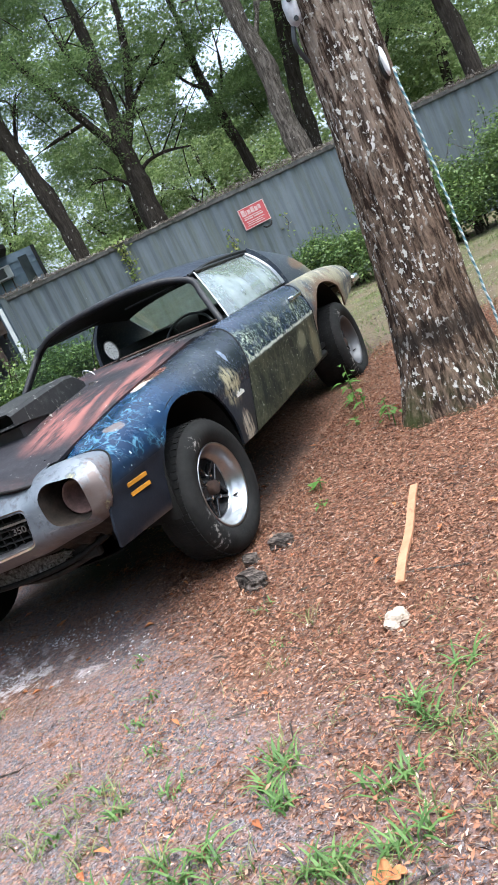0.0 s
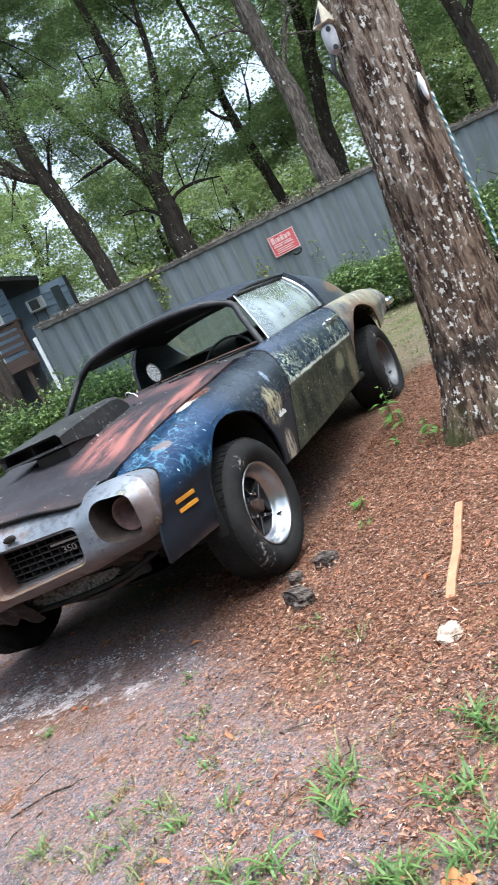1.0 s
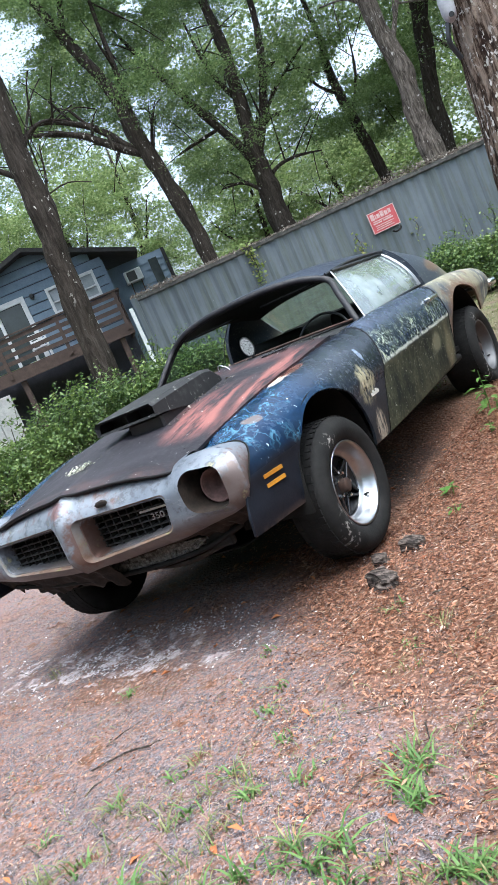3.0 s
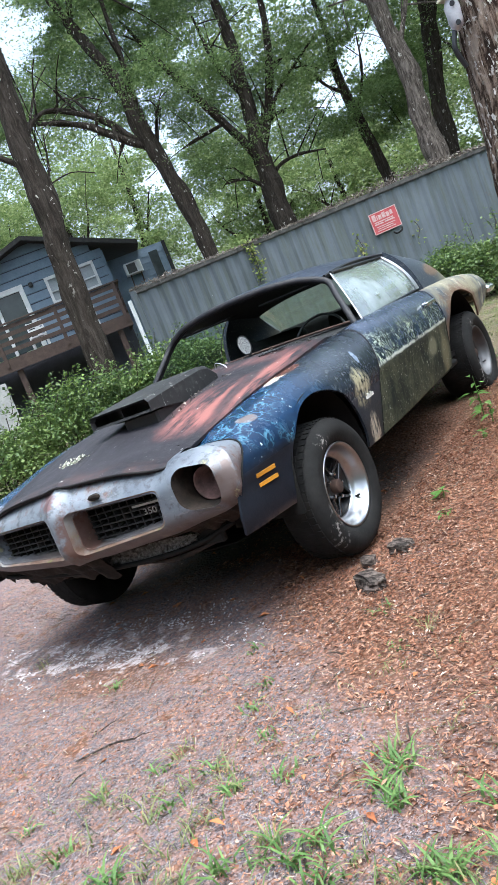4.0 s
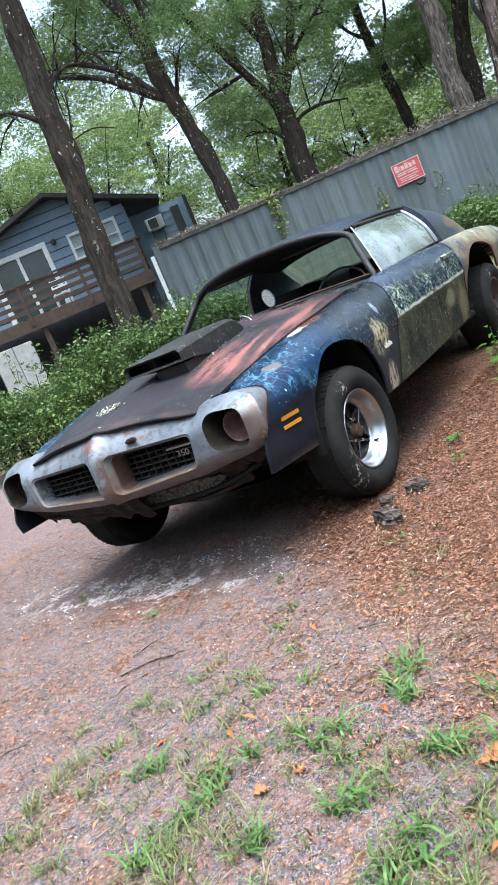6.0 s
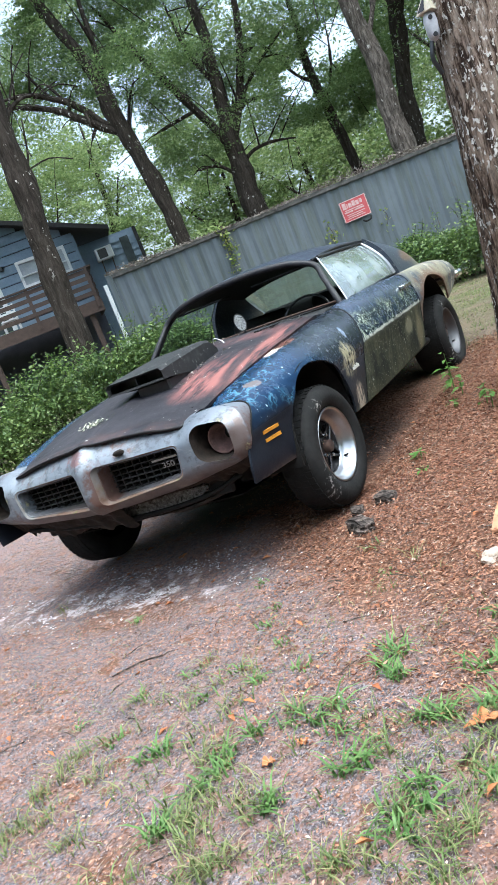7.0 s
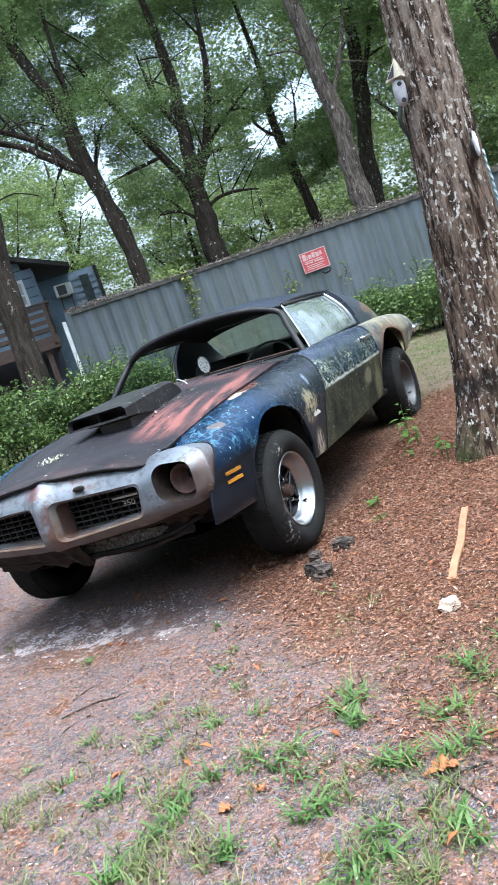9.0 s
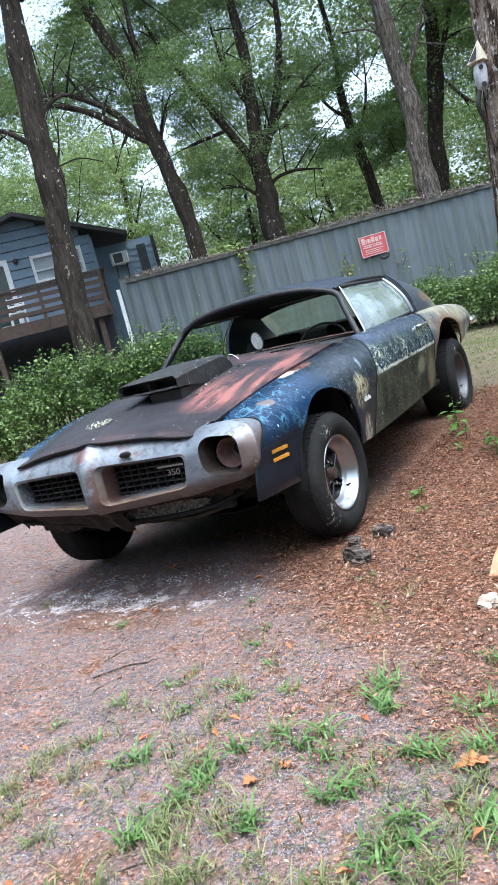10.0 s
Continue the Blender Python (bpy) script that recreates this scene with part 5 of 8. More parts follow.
def build_house():
    """Front wall along -u from its corner at the origin; +v is behind it."""
    t = thing("house", HO + HU * -4, "blue-grey lap-sided house on a raised dark lower storey", "house")
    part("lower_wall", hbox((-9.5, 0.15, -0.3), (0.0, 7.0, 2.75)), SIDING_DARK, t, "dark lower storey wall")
    part("lower_wall", hbox((0.0, 0.95, -0.3), (1.9, 7.0, 2.75)), SIDING, t, "blue-grey lower wall")
    z0, ridge_u, ridge_z, eave = 2.75, -2.17, 6.05, 5.02
    gable = [(-9.5, z0), (0.0, z0), (0.0, eave), (ridge_u, ridge_z), (-5.5, 5.05), (-9.5, 5.0)]
    win = [(-1.95, 4.05), (-0.45, 4.05), (-0.45, 4.78), (-1.95, 4.78)]
    door = [(-4.55, 2.9), (-2.85, 2.9), (-2.85, 4.78), (-4.55, 4.78)]
    # dark backing: the joints' shadow lines and dirt, given as colour
    part("front_wall", _flip(sheet(gable, [win, door], 0.5, lambda u, z: HM @ Vector((u, 0.26, z)))), SIDING_DARK, t, "dark joints behind the siding, shadow and dirt put into their colour", solid=0.1)
    k, z = 0, z0
    while z < ridge_z - 0.1:
        zt = z + 0.30
        hi = 0.0 if z < eave else ridge_u + (0 - ridge_u) * (ridge_z - z) / (ridge_z - eave) - 0.05
        lo = -7.6 if z < eave else ridge_u - (5.5 + ridge_u) * (ridge_z - z) / (ridge_z - 5.05) + 0.05
        spans = [(lo, hi)]
        for hole in (win, door):
            a, b, c, d = hole[0][0], hole[1][0], hole[0][1], hole[2][1]
            if zt > c and z < d:
                spans = [s for p in spans for s in ((p[0], min(p[1], a)), (max(p[0], b), p[1])) if s[1] - s[0] > 0.05]
        for a, b in spans:
            bm = bmesh.new()
            zt = z + 0.272
            vs = [bm.verts.new(HM @ Vector(q)) for q in ((a, 0.085, z), (b, 0.085, z), (b, 0.100, zt), (a, 0.100, zt), (a, 0.138, z), (b, 0.138, z))]
            for f in ((0, 1, 2, 3), (4, 5, 1, 0)):
                bm.faces.new([vs[i] for i in f])
            part("siding_board", bm, SIDING, t)
        z += 0.30
    z = z0
    part("recess_wall", hbox((0.0, 1.0, z0), (2.0, 1.12, 4.75)), SIDING, t, "shaded wall set back under the roof")
    while z < 4.6:
        bm = bmesh.new()
        vs = [bm.verts.new(HM @ Vector(q)) for q in ((0.0, 0.970, z), (2.0, 0.970, z), (2.0, 0.990, z + 0.215), (0.0, 0.990, z + 0.215), (0.0, 0.995, z), (2.0, 0.995, z))]
        bm.faces.new(vs[:4])
        bm.faces.new([vs[i] for i in (4, 5, 1, 0)])
        part("siding_board", bm, SIDING, t)
        z += 0.215
    part("corner_board", hbox((-0.06, 0.09, z0), (0.03, 1.0, eave)), SIDING, t)
    part("side_window", hbox((1.45, 0.93, 3.6), (1.75, 0.965, 4.55)), WINDOW, t, "narrow dark window")
    part("corner_trim", hbox((1.98, 0.93, 2.2), (2.10, 1.2, 4.75)), TRIM, t, "dark vertical trim")

    def slope(u0, za, u1, zb, v0, v1):
        bm = bmesh.new()
        c = [(u0, za), (u1, zb), (u1, zb + 0.14), (u0, za + 0.14)]
        f = [bm.verts.new(HM @ Vector((u, v0, zz))) for u, zz in c]
        b = [bm.verts.new(HM @ Vector((u, v1, zz))) for u, zz in c]
        bm.faces.new(f)
        bm.faces.new(b[::-1])
        for i in range(4):
            bm.faces.new((f[i], f[(i + 1) % 4], b[(i + 1) % 4], b[i]))
        bmesh.ops.recalc_face_normals(bm, faces=bm.faces[:])
        return bm
    part("roof", slope(ridge_u, 6.08, 1.15, 4.74, -0.45, 7.4), SHINGLE, t, "dark shingled roof slope")
    part("roof", slope(-6.0, 4.90, ridge_u - 0.004, 6.08, -0.45, 7.4), SHINGLE, t, "dark shingled roof slope")
    part("roof", hbox((-10, -0.4, 4.9), (-6.0, 7.4, 5.05)), SHINGLE, t, "low dark roof")
    w = part("window", hbox((-1.93, 0.16, 4.07), (-0.47, 0.20, 4.76)), CURTAIN, t, "window with pale blinds behind glass")
    for lo, hi in (((-2.02, 3.98), (-1.93, 4.85)), ((-0.47, 3.98), (-0.38, 4.85)), ((-1.93, 4.76), (-0.47, 4.85)), ((-1.93, 3.98), (-0.47, 4.07)), ((-1.23, 4.07), (-1.17, 4.76)), ((-1.93, 4.34), (-1.23, 4.38)), ((-1.17, 4.34), (-0.47, 4.38))):
        part("window_frame", hbox((lo[0], 0.07, lo[1]), (hi[0], 0.16, hi[1])), WHITE, w)
    d = part("sliding_door", hbox((-4.53, 0.17, 2.92), (-2.87, 0.20, 4.76)), WINDOW, t, "dark glass door in a white frame")
    for lo, hi in (((-4.70, 2.9), (-4.53, 4.92)), ((-2.87, 2.9), (-2.72, 4.92)), ((-4.53, 4.76), (-2.87, 4.92)), ((-3.75, 2.9), (-3.65, 4.76))):
        part("door_frame", hbox((lo[0], 0.05, lo[1]), (hi[0], 0.17, hi[1])), WHITE, d)
    part("wall_lamp", hbox((-2.52, -0.08, 4.72), (-2.39, 0.11, 4.87), 0.03), TRIM, t, "black wall lamp")
    ac = thing("window_air_conditioner", HM @ Vector((0.95, 0.7, 3.9)), "white window air conditioner on dark brackets", "air conditioner")
    part("case", hbox((0.50, 0.55, 4.02), (1.08, 0.965, 4.42), 0.02), WHITE, ac)
    part("grille", hbox((0.58, 0.53, 4.07), (0.88, 0.545, 4.37)), TRIM, ac)
    for u in (0.62, 0.98):
        bm = tube([HM @ Vector((u, 0.58, 4.01)), HM @ Vector((u, 0.95, 3.55))], 0.02, 6)
        part("bracket", bm, DECKWOOD, ac)


def _flip(bm):
    return bm


def build_deck():
    t = thing("deck", HM @ Vector((-4.5, -1.5, 0)), "weathered brown wooden deck raised on posts", "deck")
    zf = 2.68
    for k in range(18):
        v = -2.75 + k * 0.155
        part("deck_board", hbox((-9.0, v, zf - 0.04), (-0.13, v + 0.148, zf)), DECKWOOD, t)
    part("front_beam", hbox((-9.0, -2.82, zf - 0.34), (-0.11, -2.76, zf + 0.01)), DECKWOOD, t)
    part("side_beam", hbox((-0.11, -2.82, zf - 0.34), (-0.05, 0.05, zf + 0.01)), DECKWOOD, t)
    for u in (-8.4, -5.6, -3.6, -0.55):
        part("support_post", hbox((u, -2.70, -0.3), (u + 0.16, -2.54, zf - 0.35), 0.01), DECKWOOD, t)
    for u in (-8.9, -7.2, -5.5, -3.8, -2.0, -0.22):
        part("rail_post", hbox((u, -2.87, zf - 0.2), (u + 0.1, -2.825, zf + 0.95)), DECKWOOD, t)
    for v in (-1.4, 0.0):
        part("rail_post", hbox((-0.045, v - 0.1, zf - 0.2), (0.0, v, zf + 0.95)), DECKWOOD, t)
    for z in (0.16, 0.38, 0.60, 0.80):
        part("rail_board", hbox((-9.0, -2.822, zf + z), (-0.13, -2.79, zf + z + 0.12)), DECKWOOD, t)
        part("rail_board", hbox((-0.08, -2.78, zf + z), (-0.047, 0.05, zf + z + 0.12)), DECKWOOD, t)
    part("rail_cap", hbox((-9.0, -2.88, zf + 0.952), (0.02, -2.75, zf + 0.995)), DECKWOOD, t)
    part("rail_cap", hbox((-0.10, -2.748, zf + 0.952), (0.02, 0.05, zf + 0.995)), DECKWOOD, t)
    for u in (-3.0, -1.4):
        c = thing("patio_chair", HM @ Vector((u, -1.6, zf)), "white slatted patio chair on the deck", "chair", "chairs on the deck")
        for a in (0, 0.45):
            for b in (0, 0.42):
                part("leg", hbox((u + a, -1.8 + b, zf), (u + a + 0.05, -1.75 + b, zf + (0.42 if b == 0 else 0.9))), WHITE, c)
        part("seat", hbox((u, -1.8, zf + 0.40), (u + 0.5, -1.33, zf + 0.44)), WHITE, c)
        for s in range(4):
            part("back_slat", hbox((u + 0.05, -1.385, zf + 0.52 + s * 0.1), (u + 0.45, -1.365, zf + 0.58 + s * 0.1)), WHITE, c)
    a, b = Vector(P(47.0, 21, 0)), Vector(P(50.1, 20.6, 0))
    s = thing("white_panel", (a + b) / 2, "weathered off-white board panel standing under the deck", "panel")
    d = (b - a).normalized()
    for k in range(2):
        lo = a + d * (k * 0.56)
        bm = box((0, -0.03, 0), (0.54, 0.03, 2.05), 0.01)
        bm.transform(Matrix.Translation(lo) @ Matrix.Rotation(math.atan2(d.y, d.x), 4, "Z"))
        part("board", bm, OLDWHITE, s)


build_house()
build_deck()


# ---- the old coupe: nose towards -y, front axle at y = 0 ----
SIDE = Curve([  # y, top x, top z, widest x, widest z, bottom x, bottom z
    (-0.66, 0.570, 0.758, 0.832, 0.620, 0.825, 0.430),
    (-0.40, 0.610, 0.808, 0.872, 0.650, 0.860, 0.410),
    (0.00, 0.670, 0.868, 0.912, 0.675, 0.890, 0.390),
    (0.35, 0.690, 0.895, 0.925, 0.685, 0.900, 0.385),
    (0.68, 0.715, 0.925, 0.928, 0.690, 0.897, 0.380),
    (1.00, 0.775, 0.942, 0.932, 0.695, 0.897, 0.380),
    (1.50, 0.795, 0.942, 0.936, 0.700, 0.897, 0.390),
    (1.98, 0.800, 0.930, 0.938, 0.710, 0.897, 0.405),
    (2.35, 0.795, 0.925, 0.940, 0.730, 0.900, 0.430),
    (2.75, 0.780, 0.915, 0.940, 0.740, 0.905, 0.520),
    (3.20, 0.740, 0.885, 0.915, 0.740, 0.895, 0.610),
    (3.50, 0.700, 0.855, 0.880, 0.725, 0.860, 0.635),
    (3.80, 0.640, 0.815, 0.800, 0.705, 0.790, 0.640)])
FRONT_SKEW = ((0.42, -0.095), (0.50, -0.10), (0.58, -0.065), (0.66, -0.008), (0.74, 0.09), (0.80, 0.12))
DOOR_SKEW = ((0.38, -0.13), (0.45, -0.11), (0.59, -0.04), (0.70, 0.01), (0.83, 0.08), (0.95, 0.14))
ARCHES = ((-0.02, 0.42, 0.365, 0.345), (2.47, 0.43, 0.50, 0.395))


def skew(y, z):
    wf = min(max((-0.42 - y) / 0.24, 0), 1)
    wd = max(0.0, 1 - abs(y - 0.68) / 0.27)
    f, d = np.array(FRONT_SKEW), np.array(DOOR_SKEW)
    return wf * wf * (3 - 2 * wf) * np.interp(z, f[:, 0], f[:, 1]) + wd * wd * (3 - 2 * wd) * np.interp(z, d[:, 0], d[:, 1])


def section(y, n=36):
    """Points (x, z) of the body side at a station, from the top seam to the sill."""
    xt, zt, xm, zm, xb, zb = SIDE(y)
    f = min(max((-0.30 - y) / 0.36, 0.0), 1.0)  # squarer shoulder towards the lamp pod
    p = [np.array(q) for q in ((xt, zt), (xt + (0.62 + 0.30 * f) * (xm - xt), zt + 0.018 + 0.012 * f), (xm - 0.012 * (1 - f), zm + (0.60 + 0.28 * f) * (zt - zm)), (xm, zm))]
    out = []
    for k in range(n):
        t = k / n
        out.append((1 - t) ** 3 * p[0] + 3 * t * (1 - t) ** 2 * p[1] + 3 * t * t * (1 - t) * p[2] + t ** 3 * p[3])
    q = [np.array((xm, zm)), np.array((xm - 0.022, zm - 0.07)), np.array((xb + 0.012, zb + 0.10)), np.array((xb - 0.015, zb))]
    for k in range(n // 2 + 1):
        t = k / (n // 2)
        out.append((1 - t) ** 3 * q[0] + 3 * t * (1 - t) ** 2 * q[1] + 3 * t * t * (1 - t) * q[2] + t ** 3 * q[3])
    return np.array(out)


def sill(y):
    z = SIDE(y)[5]
    for yc, zc, ry, rz in ARCHES:
        if abs(y - yc) < ry:
            z = max(z, zc + rz * math.sqrt(1 - ((y - yc) / ry) ** 2))
    return z


def side_panel(ya, yb, side, rows=26):
    """The body side between two stations, cut by the wheel arches. side: 1 left, -1 right."""
    ys = set(np.linspace(ya, yb, max(3, int((yb - ya) / 0.022))))
    for yc, zc, ry, rz in ARCHES:
        for s in (-1, 1):
            for e in (-0.0015, 0.0005, 0.004, 0.010, 0.018):
                y = yc + s * (ry - e)
                if ya < y < yb:
                    ys.add(y)
    bm, cols = bmesh.new(), []
    for y in sorted(ys):
        p = section(y)
        zc = sill(y)
        d = np.concatenate([[0], np.cumsum(np.linalg.norm(np.diff(p, axis=0), axis=1))])
        below = np.nonzero(p[:, 1] < zc)[0]
        end = d[-1]
        if len(below):
            i = below[0]
            end = d[i - 1] + (d[i] - d[i - 1]) * (p[i - 1, 1] - zc) / (p[i - 1, 1] - p[i, 1])
        q = np.linspace(0, end, rows)
        xs, zs = np.interp(q, d, p[:, 0]), np.interp(q, d, p[:, 1])
        cols.append([bm.verts.new((side * x, y + skew(y, z), z)) for x, z in zip(xs, zs)])
    for a, b in zip(cols, cols[1:]):
        for k in range(rows - 1):
            f = (a[k], a[k + 1], b[k + 1], b[k])
            bm.faces.new(f if side > 0 else f[::-1])
    return bm


def hood_z(x, y):
    xt, zt = SIDE(max(y, -0.66))[:2]
    f = min(abs(x) / xt, 1.0)
    crown = 0.058 if y < 0 else 0.058 - 0.02 * y
    ridge = 0.010 * math.exp(-(x / 0.05) ** 2)
    dip = -0.004 * math.exp(-((f - 0.80) / 0.10) ** 2)
    return zt + crown * (1 - f ** 2.2) + ridge + dip


def nose_y(x, z):
    """How far forward the nose face stands."""
    a = abs(x)
    y = float(np.interp(a, [0, 0.022, 0.048, 0.075, 0.50, 0.60, 0.72, 0.80, 0.845], [-0.888, -0.872, -0.852, -0.842, -0.805, -0.795, -0.780, -0.758, -0.725]))
    top, bot = nose_top(x), nose_bot(x)
    v = min(max((z - bot) / (top - bot), 0), 1)
    back = 0.115 * max(0, (v - 0.62) / 0.38) ** 2.2 + 0.06 * max(0, (0.25 - v) / 0.25) ** 2
    return y + back * min(1.0, (top - bot) / 0.25) ** 2


def nose_top(x):
    return float(np.interp(abs(x), [0, 0.10, 0.30, 0.46, 0.52, 0.56, 0.62, 0.70, 0.75, 0.80, 0.825, 0.838, 0.845], [0.816, 0.808, 0.788, 0.768, 0.762, 0.778, 0.788, 0.786, 0.778, 0.757, 0.730, 0.700, 0.655]))


def nose_bot(x):
    return float(np.interp(abs(x), [0, 0.15, 0.5, 0.62, 0.74, 0.79, 0.82, 0.845], [0.480, 0.478, 0.496, 0.515, 0.530, 0.545, 0.565, 0.605]))


HEADLIGHT = [(0.598, 0.590), (0.776, 0.566), (0.780, 0.732), (0.594, 0.750)]
GRILLE = [(0.042, 0.516), (0.505, 0.546), (0.530, 0.698), (0.048, 0.712)]


def tunnel(loop, depth, shrink, cx, cz, lip=0.0):
    """Walls of an opening going back from the nose face."""
    bm = bmesh.new()
    lp = densify(loop, 0.015)
    a = [bm.verts.new((x, nose_y(x, z) + lip, z)) for x, z in lp]
    b = [bm.verts.new((cx + (x - cx) * shrink, nose_y(cx, cz) + depth, cz + (z - cz) * shrink)) for x, z in lp]
    for i in range(len(lp)):
        bm.faces.new((a[i], a[(i + 1) % len(lp)], b[(i + 1) % len(lp)], b[i]))
    return bm


def build_car():
    t = thing("old_coupe", (0, 1.37, 0), "derelict dark blue two-door muscle car with worn mouldy paint", "car")
    # body sides
    for s, tag in ((1, ""), (-1, "")):
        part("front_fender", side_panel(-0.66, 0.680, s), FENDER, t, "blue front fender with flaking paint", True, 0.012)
        d = part("door", side_panel(0.6845, 1.977, s), DOOR, t, "mould-stained blue door", True, 0.012)
        part("rear_quarter", side_panel(1.983, 3.80, s), QUARTER, t, "faded mossy rear quarter", True, 0.012)
        h = box((s * 0.905, 1.72, 0.838), (s * 0.945, 1.90, 0.862), 0.006)
        part("door_handle", h, BRIGHT, d, "chrome pull handle")
        for ym in (0.6815, 1.980):
            sec = [q for q in section(ym) if q[1] > sill(ym) - 0.002]
            part("panel_gap", tube([(s * (x - 0.001), ym + skew(ym, z), z) for x, z in sec], 0.0045, 6), BLACK, t, "dark gap beside the door")
    # hood
    ys0 = lambda x: float(np.interp(abs(x), [0, 0.05, 0.3, 0.48, 0.53, 0.57], [-0.780, -0.775, -0.754, -0.738, -0.726, -0.690]))
    def hood(u, v):
        y = -0.62 + 1.34 * v
        w = SIDE(max(y, -0.66))[0] - 0.011
        x = (2 * u - 1) * w
        y = ys0(x) + (0.70 + 0.05 * (1 - (x / 0.7) ** 2) - ys0(x)) * v
        return (x, y, hood_z(x, y) + 0.006 - 0.012 * max(0, 1 - v / 0.04) ** 2)
    h = part("hood", grid(hood, 70, 80, False), HOOD, t, "matt black primered hood with red patches", True, 0.015)
    for k in range(7):
        bm = box((0.34 + 0.022 * k, 0.60, -0.004), (0.352 + 0.022 * k, 0.665, 0.004), 0.002)
        bm.transform(Matrix.Translation((0, 0, hood_z(0.4, 0.63) + 0.012)))
        part("vent_slot", bm, TRIM, h)
        bm = box((-0.352 - 0.022 * k, 0.60, -0.004), (-0.34 - 0.022 * k, 0.665, 0.004), 0.002)
        bm.transform(Matrix.Translation((0, 0, hood_z(0.4, 0.63) + 0.012)))
        part("vent_slot", bm, TRIM, h)
    # nose
    xs = sorted({*np.round(np.linspace(-0.79, 0.79, 57), 4), *np.linspace(0.80, 0.845, 10), *np.linspace(-0.845, -0.80, 10)})
    outline = [(x, nose_top(x)) for x in xs] + [(x, nose_bot(x)) for x in xs[::-1]]
    mir = lambda lp: [(-x, z) for x, z in lp][::-1]
    hl, gl = round_rect(HEADLIGHT, 0.058), round_rect(GRILLE, 0.040)
    bm = sheet(outline, [hl, gl, mir(hl), mir(gl)], 0.022, lambda x, z: (x, nose_y(x, z), z))
    n = part("nose", bm, NOSE, t, "bare silver-grey nose with rust stains", True)
    # top lip running back under the hood edge
    def lip(u, v):
        x = -0.60 + 1.2 * u
        y0, z0 = nose_y(x, nose_top(x)), nose_top(x)
        y1 = ys0(min(abs(x), 0.56)) + 0.02
        z1 = hood_z(min(abs(x), 0.55), y1) - 0.012
        k = max(0.0, min(1.0, (abs(x) - 0.46) / 0.06))
        y1, z1 = y1 + 0.10 * k, max(z1, z0 - 0.02) if abs(x) < 0.48 else z0 - 0.004
        return (x, y0 + (y1 - y0) * v, z0 + (z1 - z0) * v + 0.008 * math.sin(math.pi * v))
    edge = [Vector((x, ys0(x) - 0.006, hood_z(x, ys0(x)) - 0.010)) for x in np.linspace(-0.55, 0.55, 41)]
    part("hood_seal", tube(edge, 0.005, 6), BLACK, h, "black gap seal along the hood edge", True)
    part("top_lip", grid(lip, 50, 6), NOSE, n, "", True)
    for s in (1, -1):
        # shell from the edge of the nose face back to the fender seam
        na = [(x, nose_y(x, nose_top(x)), nose_top(x)) for x in np.linspace(0.545, 0.845, 33)]
        na += [(0.845, nose_y(0.845, z), z) for z in np.linspace(0.655, 0.607, 6)[1:]]
        sec = section(-0.66)
        fa = [(x, -0.66 + skew(-0.66, z) + 0.006, z) for x, z in sec if z > 0.605]
        na, fa = np.array(na), np.array(fa)
        da, df = [np.concatenate([[0], np.cumsum(np.linalg.norm(np.diff(q, axis=0), axis=1))]) for q in (na, fa)]
        def shell(u, v, s=s, na=na, fa=fa, da=da, df=df):
            a = np.array([np.interp(u * da[-1], da, na[:, k]) for k in range(3)])
            b = np.array([np.interp(u * df[-1], df, fa[:, k]) for k in range(3)])
            b[1] = max(b[1], a[1] + 0.008)
            p = a + (b - a) * v
            return (s * (p[0] + 0.005 * math.sin(math.pi * v)), p[1], p[2] + 0.006 * math.sin(math.pi * v) * (1 - u))
        part("lamp_pod", grid(shell, 40, 6, s < 0), NOSE, n, "", True)
        part("pod_seam", tube([Vector(shell(k / 30, 1.0)) + Vector((s * 0.001, 0.003, 0.001)) for k in range(31)], 0.0045, 6), BLACK, n, "dark gap behind the lamp pod")
        lp = hl if s > 0 else mir(hl)
        part("lamp_recess", tunnel(lp, 0.15, 1.0, s * 0.688, 0.655), VALANCE, n, "dark empty headlight opening", True)
        bm = spin([(0.03, 0.082), (0.0, 0.082), (-0.006, 0.078), (-0.002, 0.071), (0.012, 0.069), (0.014, 0.062), (0.034, 0.059), (0.036, 0.052), (0.056, 0.046), (0.060, 0.036), (0.074, 0.030), (0.078, 0.0)], 36)
        bm.transform(Matrix.Translation((s * 0.690, -0.690, 0.648)) @ Matrix.Rotation(radians(90), 4, "Z") @ Matrix.Diagonal((1, 0.86, 0.86, 1)))
        part("lamp_bucket", bm, PINKRUST if s > 0 else BLACK, n, "rusty empty headlamp bucket" if s > 0 else "empty headlamp bucket", True)
        bm = spin([(0.0, 0.0), (-0.006, 0.022), (0.002, 0.027)], 20)
        bm.transform(Matrix.Translation((s * 0.698, -0.624, 0.653)) @ Matrix.Rotation(radians(90), 4, "Z"))
        part("bulb_hole", bm, BLACK, n, "black bulb hole", True)
        part("lamp_back", box((s * 0.67 - 0.10, -0.555, 0.55), (s * 0.67 + 0.10, -0.545, 0.73)), BLACK, n)
        gp = gl if s > 0 else mir(gl)
        lp, cx, cz = densify(gp, 0.015), s * 0.285, 0.615
        A = [Vector((x, nose_y(x, z), z)) for x, z in lp]
        M = [Vector((cx + (x - cx) * 0.955, 0.35 * nose_y(x, z) - 0.65 * 0.785, cz + (z - cz) * 0.90)) for x, z in lp]
        E = [Vector((cx + (x - cx) * 0.92, -0.715, cz + (z - cz) * 0.80)) for x, z in lp]
